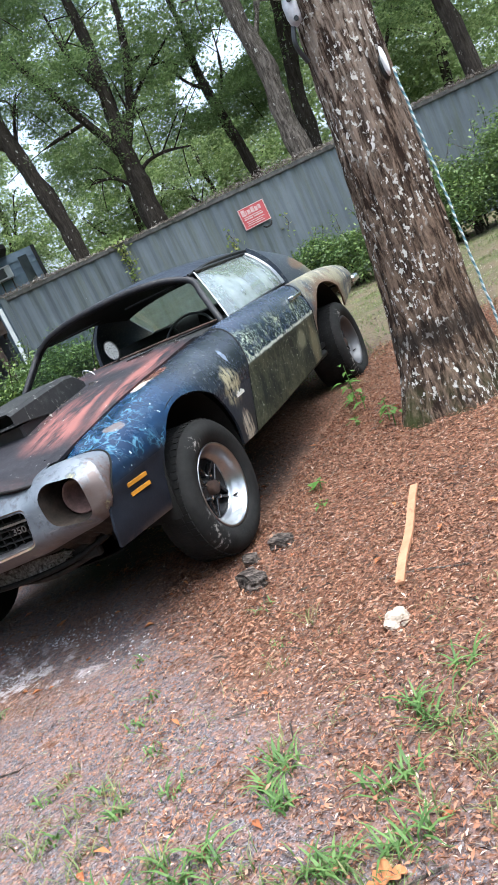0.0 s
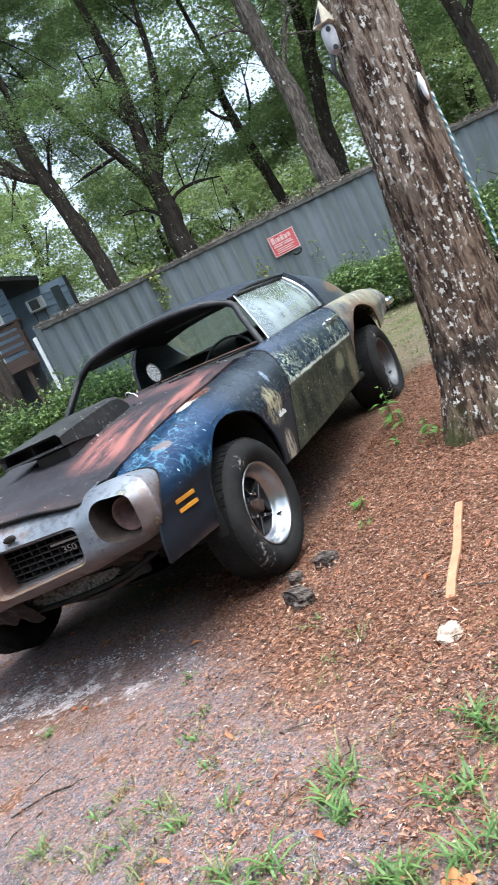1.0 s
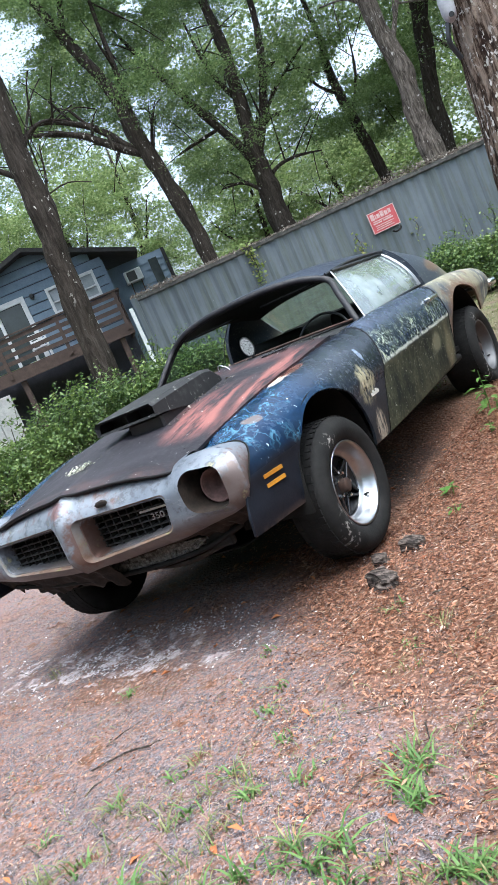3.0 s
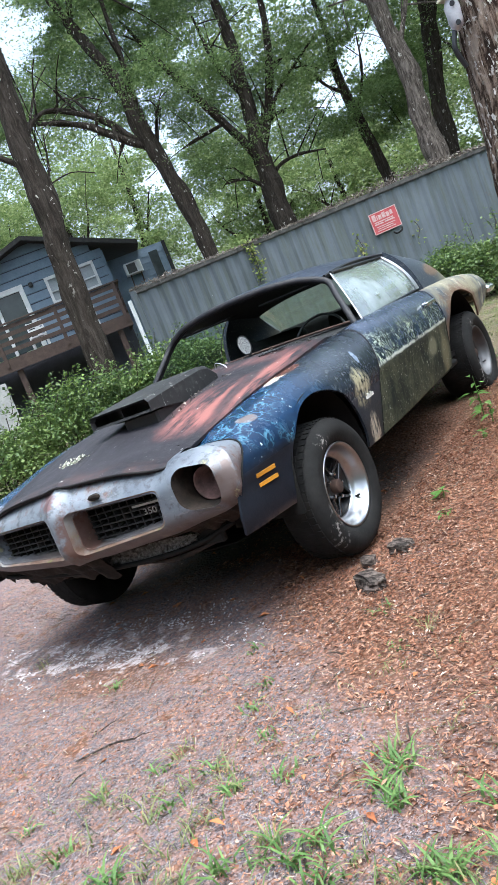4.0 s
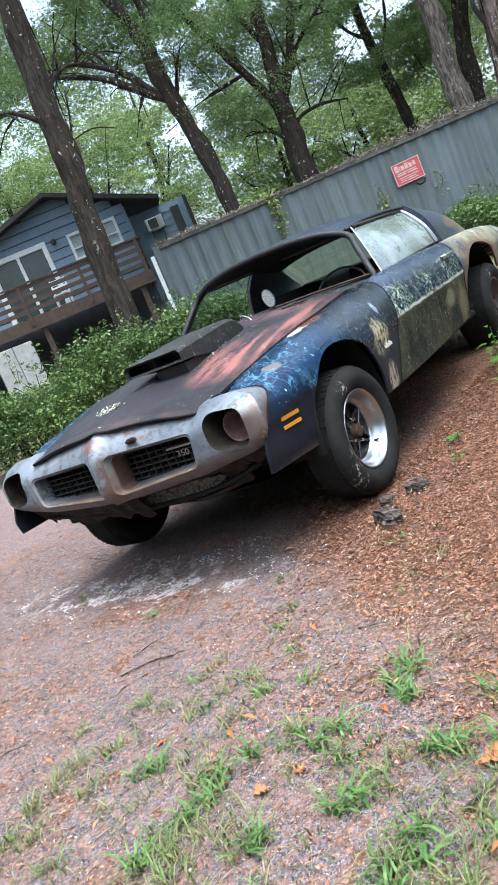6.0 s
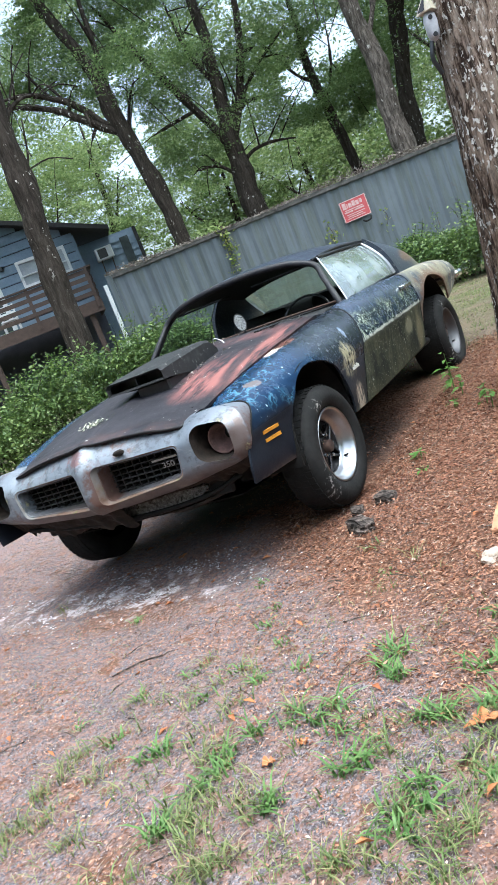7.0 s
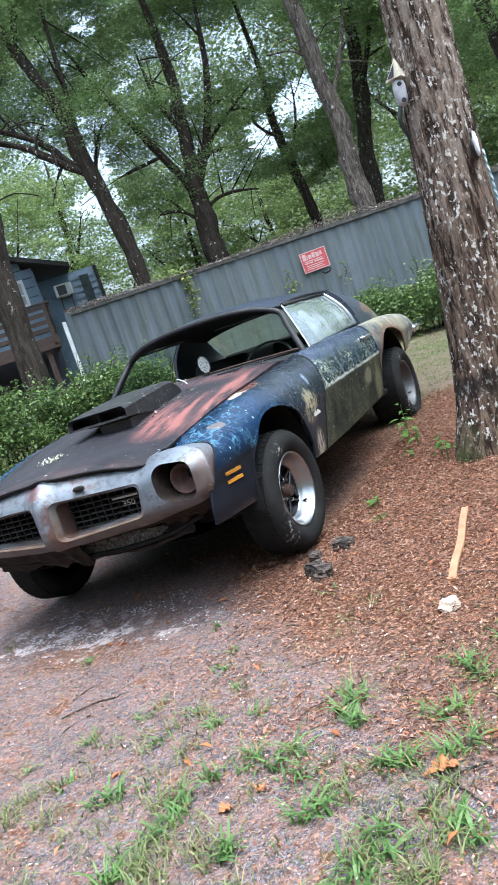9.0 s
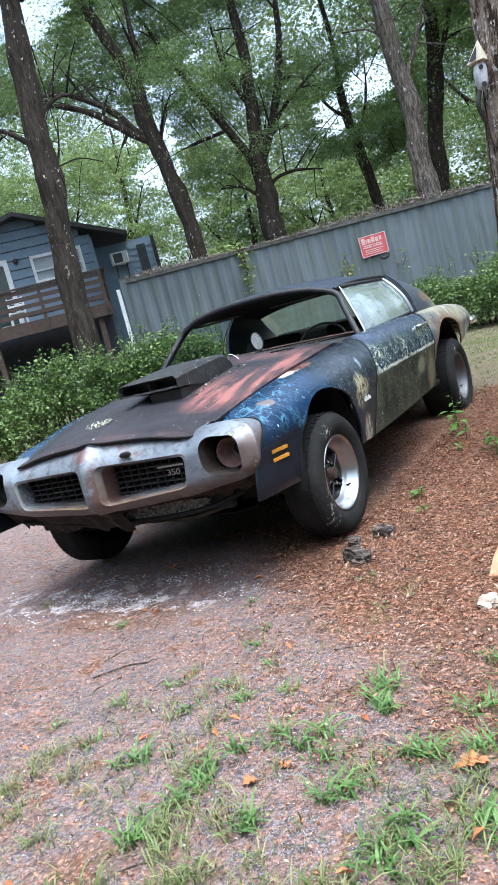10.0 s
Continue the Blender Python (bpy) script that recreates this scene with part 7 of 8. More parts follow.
def build_wheel(name, car, centre, side, steer=0.0, lean=0.0, dish=None, wide=1.0):
    """A wide tyre on a deep-dished five-spoke rim, modelled facing +x."""
    hub = new(name)
    hub.location = centre
    hub.rotation_euler = (0, radians(lean), radians(steer + (0 if side > 0 else 180)))
    hub.scale = (1.0, 0.935, 0.935)
    hub.parent = car
    hub.location = Vector(centre) - car.location
    hub["label"] = "wide black tyre on a polished deep-dish rim" if side > 0 else "wide black tyre on a dark rim"
    prof = [(0.055, 0.206), (0.066, 0.212), (0.078, 0.230), (0.086, 0.258), (0.083, 0.285), (0.072, 0.308), (0.056, 0.323), (0.036, 0.331), (0.0, 0.334),
            (-0.07, 0.334), (-0.105, 0.328), (-0.128, 0.305), (-0.136, 0.27), (-0.126, 0.235), (-0.11, 0.205)]
    prof = [(a * wide if a < 0 else a, r) for a, r in prof]
    fine = [tuple(p) for p in smoothpath([(a, r, 0) for a, r in prof], 3)]
    tyre = part("tyre", spin([(a, r) for a, r, _ in fine], 72), TYRE, None, "worn black rubber tyre", True)
    tyre.parent = hub
    bm = bmesh.new()
    for k in range(56):
        a = 2 * math.pi * k / 56
        for x0, x1, off in ((0.014, 0.042, 0.0), (-0.030, 0.006, 0.03), (-0.070, -0.038, 0.0), (-0.10, -0.078, 0.03)):
            m = Matrix.Rotation(a + off, 4, "X") @ Matrix.Translation((0, 0, 0.3325))
            add_box(bm, (x0, -0.013, -0.004), (x1, 0.013, 0.0035), m)
    tr = part("tread", bm, TYRE, None)
    tr.parent = tyre
    if side > 0:
        rim = spin([(0.050, 0.196), (0.058, 0.207), (0.066, 0.208), (0.069, 0.203), (0.064, 0.196), (0.055, 0.190), (0.040, 0.184), (0.018, 0.176), (0.004, 0.165), (-0.001, 0.153), (-0.009, 0.148), (-0.11, 0.16), (-0.11, 0.20)], 64)
        r = part("rim", rim, dish or CHROME, None, "polished deep-dish rim", True)
        r.parent = hub
        bm = spin([(-0.006, 0.150), (-0.034, 0.142), (-0.042, 0.105), (-0.030, 0.062), (-0.013, 0.052), (-0.007, 0.040), (-0.007, 0.0)], 40)
        c = part("wheel_centre", bm, TRIM, None, "dark wheel centre", True)
        c.parent = r
        for k in range(5):
            bm = bmesh.new()
            a = 2 * math.pi * k / 5 + 0.3
            for off in (-0.020, 0.020):
                m = Matrix.Rotation(a, 4, "X") @ Matrix.Translation((0, off, 0.098)) @ Matrix.Rotation(radians(12 if off > 0 else -12), 4, "X")
                add_box(bm, (-0.036, -0.008, -0.050), (-0.002, 0.008, 0.050), m)
            bmesh.ops.bevel(bm, geom=bm.edges[:], offset=0.003, segments=1, affect="EDGES")
            sp = part("spoke", bm, BLACK_GLOSS, None)
            sp.parent = r
            bm = spin([(-0.012, 0.0), (-0.012, 0.011), (0.012, 0.009), (0.014, 0.0)], 6)
            bm.transform(Matrix.Rotation(a + 0.63, 4, "X") @ Matrix.Translation((0, 0, 0.060)))
            nt = part("lug_nut", bm, BRIGHT, None)
            nt.parent = r
        bm = spin([(-0.014, 0.036), (0.024, 0.034), (0.028, 0.028), (0.029, 0.0)], 24)
        cp = part("hub_cap", bm, RUST, None, "rusty brown hub", True)
        cp.parent = r
        v = part("valve", tube([(0.012, 0.132, -0.108), (0.036, 0.124, -0.101)], 0.006, 6), TRIM, None)
        v.parent = r
    else:
        rim = spin([(0.05, 0.205), (0.06, 0.208), (0.05, 0.19), (-0.05, 0.15), (-0.06, 0.0)], 40)
        r = part("rim", rim, BLACK, None, "dark rim", True)
        r.parent = hub


BLACK_GLOSS = m_plain("glossy_black_spoke", (0.010, 0.010, 0.011), (0.03, 0.03, 0.032), 0.2)
CAR = build_car()
build_wheel("front_wheel", CAR, (0.815, 0.0, 0.328), 1, -3.0)
build_wheel("front_wheel", CAR, (-0.815, 0.0, 0.322), -1, -3.0)
build_wheel("rear_wheel", CAR, (0.815, 2.743, 0.328), 1, dish=DULLRIM, wide=1.55)
build_wheel("rear_wheel", CAR, (-0.815, 2.743, 0.322), -1)


def build_mirror():
    t = thing("loose_mirror", (0.20, 0.69, 0.975), "oval mirror with crazed silver glass standing on the cowl", "mirror")
    m = Matrix.Translation((0.215, 0.72, 1.045)) @ Matrix.Rotation(radians(25), 4, "Z") @ Matrix.Rotation(radians(-8), 4, "Y") @ Matrix.Diagonal((0.031, 1, 0.052, 1))
    bm = bmesh.new()
    bmesh.ops.create_cone(bm, cap_ends=True, segments=28, radius1=1.12, radius2=1.12, depth=0.03, matrix=Matrix.Rotation(radians(90), 4, "X"))
    bm.transform(m)
    part("housing", bm, TRIM, t, "black rim")
    bm = bmesh.new()
    bmesh.ops.create_cone(bm, cap_ends=True, segments=28, radius1=1.0, radius2=1.0, depth=0.036, matrix=Matrix.Rotation(radians(90), 4, "X"))
    bm.transform(m)
    g = G("crazed_mirror")
    e = g.voro(95.0, None, 0, "DISTANCE_TO_EDGE")
    mm = g.done(g.mix(g.step(e, 0.0, 0.12), (0.16, 0.17, 0.17), (0.60, 0.63, 0.63)), g.step(g.noise(150.0), 0.1, 1.2), 0.75, g.voro(95.0), 0.22, 0.002)
    part("glass", bm, mm, t, "crazed silver glass")
    part("stem", tube([(0.215, 0.725, 1.0), (0.23, 0.74, 0.95)], 0.008, 6), TRIM, t)


build_mirror()


# ---- small things on the ground ----
def build_plank():
    t = thing("wood_lath", (1.66, -0.28, 0.02), "thin curved strip of raw orange wood on the litter", "wood strip")
    pts = smoothpath([(1.63, 0.14, 0.06), (1.645, -0.05, 0.050), (1.67, -0.30, 0.045), (1.675, -0.50, 0.04), (1.69, -0.68, 0.035)], 8)
    bm = bmesh.new()
    rows = []
    for i, p in enumerate(pts):
        f = i / (len(pts) - 1)
        z = max(ground_z(p.x, p.y) + 0.002, (1 - f) * ground_z(1.63, 0.14) + f * ground_z(1.69, -0.68) + 0.010)
        rows.append([bm.verts.new((p.x + a, p.y, z + b)) for a, b in ((-0.016, 0), (0.016, 0), (0.016, 0.012), (-0.016, 0.012))])
    for a, b in zip(rows, rows[1:]):
        for k in range(4):
            bm.faces.new((a[k], a[(k + 1) % 4], b[(k + 1) % 4], b[k]))
    bm.faces.new(rows[0][::-1])
    bm.faces.new(rows[-1])
    bmesh.ops.recalc_face_normals(bm, faces=bm.faces[:])
    part("strip", bm, LATH, t)


def build_stones():
    for c, r, lab, m in (((1.71, -0.89, 0.03), (0.048, 0.040, 0.026), "pale chalky rock lying on the litter", STONE),
                         ((2.28, 0.05, 0.04), (0.05, 0.05, 0.035), "pale rock lying on the litter", STONE)):
        t = thing("rock", c, lab, "rock")
        bm = bmesh.new()
        bmesh.ops.create_icosphere(bm, subdivisions=4, radius=1.0)
        for v in bm.verts:
            q = v.co * 1.6 + Vector(c) * 7
            v.co *= 1 + 0.35 * noise.noise(q) + 0.16 * noise.noise(q * 3.1) + 0.07 * noise.noise(q * 8)
            v.co.z = max(v.co.z, -0.6)
        bm.transform(Matrix.Translation((c[0], c[1], ground_z(c[0], c[1]) + r[2] * 0.45)) @ Matrix.Rotation(c[0] * 3, 4, "Z") @ Matrix.Diagonal((*r, 1)))
        part("stone", bm, m, t)
    for c, r, rz in (((1.03, -0.41, 0.05), (0.080, 0.042, 0.040), -38), ((0.93, -0.17, 0.05), (0.034, 0.030, 0.030), 10), ((1.06, -0.09, 0.05), (0.056, 0.036, 0.032), -20)):
        t = thing("log_chunk", c, "charred grey chunk of log before the tyre", "log")
        bm = bmesh.new()
        bmesh.ops.create_cube(bm, size=2.0)
        bmesh.ops.bevel(bm, geom=bm.edges[:], offset=0.28, segments=2, affect="EDGES", profile=0.5)
        bmesh.ops.subdivide_edges(bm, edges=bm.edges[:], cuts=5, use_grid_fill=True)
        for v in bm.verts:
            q = v.co.copy()
            split = noise.noise(Vector((q.x * 0.7, q.y * 3.4, q.z * 3.4)) + Vector(c) * 5)
            chunk = noise.noise(q * 0.9 + Vector(c) * 9)
            v.co.y *= 1 + 0.24 * split + 0.30 * chunk
            v.co.z *= 1 + 0.24 * split - 0.25 * chunk - 0.18 * q.x
            v.co.x *= 0.92 + 0.16 * noise.noise(Vector((0.3, q.y * 2.6, q.z * 2.6)) + Vector(c) * 3)
            v.co.z = max(v.co.z, -0.6)
        bm.transform(Matrix.Translation((c[0], c[1], ground_z(c[0], c[1]) + r[2] * 0.40)) @ Matrix.Rotation(radians(rz), 4, "Z") @ Matrix.Diagonal((*r, 1)))
        part("wood", bm, CHARRED, t)


def build_litter():
    rng = np.random.default_rng(17)

    def ragged(x, y, k, z):
        return np.array([noise.noise(Vector((a * k, b * k, z))) + 0.6 * noise.noise(Vector((a * k * 3.7, b * k * 3.7, z + 2))) for a, b in zip(x, y)])
    def fade(x, y, x0, x1, y0, y1):
        """1 inside a stretch of yard, thinning raggedly to 0 at its border."""
        d = np.minimum(np.minimum(x - x0, x1 - x), np.minimum(y - y0, y1 - y))
        return np.clip((d + 0.25 * ragged(x, y, 2.0, 8.0)) / 0.6, 0, 1)
    n = 640000
    x, y = rng.uniform(-2.3, 3.6, n), rng.uniform(-2.9, 3.7, n)
    nz = ragged(x, y, 1.5, 4.0)
    carpet = np.clip((x + 0.85 * y + nz * 0.55 - 0.02) / 0.45, 0, 1)  # thick beside the car and round the tree
    thin = np.clip(0.34 + nz * 0.75, 0.08, 0.85) * np.clip((-y - 0.60) / 0.45, 0.16, 1.0)
    keep = rng.random(n) < np.maximum(carpet, thin) * np.where((np.abs(x) < 0.85) & (y > 0.25), 0.12, 1.0) * fade(x, y, -2.3, 3.6, -2.9, 3.7)
    keep &= (x - 1.74) ** 2 + (y - 1.10) ** 2 > 0.07
    x, y = x[keep], y[keep]
    at = np.array([(a, b, ground_z(a, b) + abs(c) + 0.003) for a, b, c in zip(x, y, rng.normal(0, 0.008, len(x)))])
    thick = carpet[keep] > rng.random(len(at))
    m = rng.random(len(at)) < 0.80
    for name, pick, size, slims, label in (
            ("bark_shreds", thick & m, (0.004, 0.030), [0.08, 0.12, 0.18, 0.28], "carpet of shredded orange-brown bark and leaves"),
            ("leaf_chips", thick & ~m, (0.004, 0.019), [0.4, 0.6, 0.8], "broken dry orange-brown leaf chips"),
            ("fine_chips", ~thick, (0.003, 0.016), [0.15, 0.25, 0.4, 0.6], "fine broken leaf chips over grey sand")):
        p = at[pick]
        tagged(part(name, leaves(name, p, size, rng, 1.0, rng.choice(slims, len(p)), 0.25, 0.30), CHIPS), label, "leaf litter", kind="stuff")
    n = 4200
    x, y = rng.normal(-0.35, 0.5, n), rng.normal(-0.60, 0.17, n)
    hold = ragged(x, y, 4.0, 3.0) > 0.10
    at = np.array([(a, b, ground_z(a, b) + 0.003) for a, b in zip(x[hold], y[hold])])
    tagged(part("pale_crust", leaves("pale_crust", at, (0.004, 0.018), rng, 2.5, 0.8, 0.15, 0.2), CRUST), "pale grey ashy crust flakes before the car", "crust", kind="stuff")
    n = 70000
    x, y = rng.uniform(-4, 6.5, n), rng.uniform(-6, 4, n)
    keep = ((x < -2.2) | (x > 3.2) | (y < -2.5)) & (rng.random(n) < np.clip(0.35 + 0.25 * (x + 0.3 * y), 0.12, 1.0))
    at = np.array([(a, b, ground_z(a, b) + 0.004) for a, b in zip(x[keep], y[keep])])
    tagged(part("outer_chips", leaves("outer_chips", at, (0.008, 0.030), rng, 1.3, 0.35, 0.25, 0.25), CHIPS), "thinner scatter of leaf chips round the yard", "leaf litter", kind="stuff")
    n = 26000
    x, y = rng.uniform(-4, 5, n), rng.uniform(3.2, 11, n)
    at = np.array([(a, b, ground_z(a, b) + 0.006) for a, b in zip(x, y)])
    tagged(part("far_litter", leaves("far_litter", at, (0.012, 0.034), rng, 1.5, 0.4, 0.25, 0.25), OLDLEAF), "grey-brown leaf litter between grass behind the car", "leaf litter", kind="stuff")
    n = 26000
    x, y = rng.uniform(-2.6, 3.4, n), rng.uniform(-2.6, 3.0, n)
    clear = ((np.abs(x) > 0.85) | (y < -0.5)) & (rng.random(n) < fade(x, y, -2.6, 3.4, -2.6, 3.0))
    x, y = x[clear], y[clear]
    at = np.array([(a, b, ground_z(a, b) + 0.005) for a, b in zip(x, y)])
    tagged(part("straw", leaves("straw", at, (0.015, 0.055), rng, 2.5, 0.05, 0.1, 0.15), STRAW), "fine dry straw and needles over the yard", "straw", kind="stuff")
    n = 260000
    x, y = rng.uniform(-2.4, 2.7, n), rng.uniform(-2.9, 0.3, n)
    nz = np.array([noise.noise(Vector((a * 2.2, b * 2.2, 7.0))) + 0.7 * noise.noise(Vector((a * 9, b * 9, 2.0))) for a, b in zip(x, y)])
    keep = (rng.random(n) < np.clip(0.45 + nz * 0.9 - 0.25 * (x + 0.3 * y > 1.2), 0.05, 1) * fade(x, y, -2.4, 2.7, -2.9, 0.9)) & ((np.abs(x) > 0.85) | (y < 0.15))
    x, y = x[keep], y[keep]
    at = np.array([(a, b, ground_z(a, b) + 0.003) for a, b in zip(x, y)])
    tagged(part("sand_debris", leaves("sand_debris", at, (0.003, 0.011), rng, 1.2, 0.45, 0.3, 0.4), DEBRIS), "fine dark and pale debris over purple-grey sand", "debris", kind="stuff")
    n = 130
    x, y = rng.uniform(-1.6, 3.0, n), rng.uniform(-2.5, 1.5, n)
    at = np.array([(a, b, ground_z(a, b) + 0.008) for a, b in zip(x, y)])
    tagged(part("fallen_leaves", leaves("fallen_leaves", at, (0.03, 0.055), rng, 3.0, 0.42, 0.4), FALLEN), "larger fallen orange leaves on the ground", "fallen leaves", kind="stuff")
    bm = bmesh.new()
    for _ in range(320):
        a = Vector((rng.uniform(-1.5, 3.2), rng.uniform(-2.4, 3.0), 0))
        if (a.x - 1.74) ** 2 + (a.y - 1.1) ** 2 < 0.12 or (abs(a.x) < 0.9 and a.y > -0.9):
            continue
        d = Vector((math.cos(k := rng.uniform(0, 6.28)), math.sin(k), 0)) * rng.uniform(0.03, 0.16)
        a.z = ground_z(a.x, a.y) + 0.008
        b = a + d
        b.z = ground_z(b.x, b.y) + 0.010
        add_tube(bm, [a, a.lerp(b, 0.5) + Vector((0, 0, 0.006)), b], [0.0028, 0.0022, 0.001], 4)
    for p in ([(1.82, -2.01), (1.86, -1.94), (1.90, -1.87), (1.97, -1.83)], [(1.85, -1.86), (1.91, -1.93), (1.98, -1.99)], [(1.60, -0.62), (1.75, -0.60), (1.92, -0.63)], [(0.25, -1.42), (0.36, -1.35), (0.46, -1.33)]):
        add_tube(bm, [(x, y, ground_z(x, y) + 0.010) for x, y, _ in smoothpath([(*q, 0) for q in p], 4)], 0.0035, 5, wob=0.3)
    tagged(part("twigs", bm, BARK_PALE), "thin dry twigs scattered over the litter", "twigs", kind="stuff")


def blade_mesh(specs, name):
    """Bent grass blades: (base, heading, length, width, bend)."""
    verts, faces = [], []
    for b, h, l, w, bend in specs:
        d, s = Vector((math.cos(h), math.sin(h), 0)), Vector((-math.sin(h), math.cos(h), 0))
        k = len(verts)
        for t in (0, 0.35, 0.7):
            c = Vector(b) + d * (l * bend * t * t) + Vector((0, 0, l * t * (1 - bend * 0.55 * t)))
            ww = w * (1 - 0.45 * t)
            verts += [c - s * ww, c + s * ww + Vector((0, 0, 0.2 * ww))]
        verts.append(Vector(b) + d * l * bend + Vector((0, 0, l * (1 - 0.6 * bend))))
        faces += [(k, k + 1, k + 3, k + 2), (k + 2, k + 3, k + 5, k + 4), (k + 4, k + 5, k + 6)]
    return raw(name, verts, faces)


def build_grass():
    rng = np.random.default_rng(23)
    specs, weeds = [], []
    for _ in range(2300):
        x, y = rng.uniform(-0.9, 3.2), rng.uniform(-2.7, -0.5)
        dens = np.clip((-y - 1.45 + 0.30 * (x - 1.0)) / 0.8, 0.015, 1) * (0.16 + 0.84 * (noise.noise(Vector((x * 2.6, y * 2.6, 9))) > 0.05))
        if rng.random() > dens:
            continue
        n = rng.integers(6, 20)
        for _ in range(n):
            a, b = x + rng.normal(0, 0.022), y + rng.normal(0, 0.022)
            specs.append(((a, b, ground_z(a, b) - 0.004), rng.uniform(0, 6.28), rng.uniform(0.03, 0.095), rng.uniform(0.0011, 0.0030), rng.uniform(0.45, 1.05)))
    for _ in range(9000):
        x, y = rng.uniform(-1.2, 3.2), rng.uniform(-2.7, -0.7)
        if rng.random() < np.clip((-y - 1.0 + 0.25 * x) / 1.2, 0.03, 1) * np.clip(0.4 + 1.3 * noise.noise(Vector((x * 1.9, y * 1.9, 3))), 0.05, 1):
            specs.append(((x, y, ground_z(x, y) - 0.003), rng.uniform(0, 6.28), rng.uniform(0.02, 0.06), rng.uniform(0.0009, 0.0018), rng.uniform(0.6, 1.2)))
    for _ in range(1400):
        x, y = rng.uniform(-4, 6.5), rng.uniform(-7, -0.8)
        if (-0.9 < x < 3.2 and y > -2.7) or noise.noise(Vector((x * 1.3, y * 1.3, 4))) < 0.0:
            continue
        for _ in range(9):
            a, b = x + rng.normal(0, 0.03), y + rng.normal(0, 0.03)
            specs.append(((a, b, ground_z(a, b) - 0.004), rng.uniform(0, 6.28), rng.uniform(0.03, 0.10), rng.uniform(0.002, 0.005), rng.uniform(0.45, 1.05)))
    for _ in range(3400):
        x, y = rng.uniform(-2, 5), rng.uniform(3.0, 10)
        if noise.noise(Vector((x * 1.1, y * 1.1, 5))) < -0.12:
            continue
        for _ in range(6):
            a, b = x + rng.normal(0, 0.05), y + rng.normal(0, 0.05)
            specs.append(((a, b, ground_z(a, b) - 0.004), rng.uniform(0, 6.28), rng.uniform(0.03, 0.075), rng.uniform(0.0018, 0.0036), rng.uniform(0.5, 1.1)))
    tagged(part("grass", blade_mesh(specs, "grass"), GRASS), "thin tufts of pale green grass in sand", "grass", kind="stuff")
    small = ((0.02, -0.94), (0.65, -0.79), (1.14, -0.64), (1.28, -0.88), (0.86, -1.05), (0.88, -1.21), (0.91, -1.50), (1.20, -1.54), (1.05, -1.61), (1.04, -1.36), (0.70, -1.49), (0.53, -1.61), (0.86, -1.66), (0.60, -1.85), (0.35, -1.75))
    broad = ((1.50, -1.48), (1.56, -1.64), (1.75, -1.81), (1.42, -1.79), (1.31, -1.82), (0.81, -1.96), (1.94, -1.19), (1.89, -1.39), (1.80, -1.62), (1.91, -1.75), (1.20, -1.89), (1.38, -2.15), (1.71, -2.21), (1.55, -2.05), (1.74, -2.09), (1.92, -2.06), (1.08, -2.25), (1.16, -2.05), (2.10, -1.50), (2.22, -1.25), (2.15, -1.85))
    tufts = [(x, y, int(rng.integers(6, 10)), rng.uniform(0.05, 0.075)) for x, y in small]
    tufts += [(x + rng.normal(0, d), y + rng.normal(0, d), int(rng.integers(8, 14)), rng.uniform(0.085, 0.125)) for x, y in broad for d in (0.0, 0.05)]
    for x, y, n, l in tufts:
        t = thing("grass_tuft", (x, y, ground_z(x, y)), "bright green broad-bladed grass tuft in the sand", "grass tuft", "grass tufts")
        sp = []
        for _ in range(int(n * 1.7)):
            a, b = x + rng.normal(0, 0.020), y + rng.normal(0, 0.020)
            sp.append(((a, b, ground_z(a, b) - 0.004), rng.uniform(0, 6.28), l * rng.uniform(0.4, 1.0), rng.uniform(0.0024, 0.0052), rng.uniform(0.6, 1.15)))
        part("foliage", blade_mesh(sp, "foliage"), WEED, t)


def oval_leaf(at, turn, tilt, l):
    """A pointed oval leaf, folded along its rib and drooping to its tip."""
    bm = bmesh.new()
    m = Matrix.Translation(at) @ Matrix.Rotation(turn, 4, "Z") @ Matrix.Rotation(-tilt, 4, "Y")
    rows = []
    for u, w in ((0, 0.03), (0.14, 0.20), (0.36, 0.31), (0.60, 0.25), (0.82, 0.12), (1, 0.01)):
        c = (u * l, 0, -0.22 * l * u * u)
        rows.append([bm.verts.new(m @ Vector((c[0], k * w * l, c[2] + 0.30 * w * l * abs(k)))) for k in (-1, 0, 1)])
    for a, b in zip(rows, rows[1:]):
        for k in (0, 1):
            bm.faces.new((a[k], b[k], b[k + 1], a[k + 1]))
    return bm


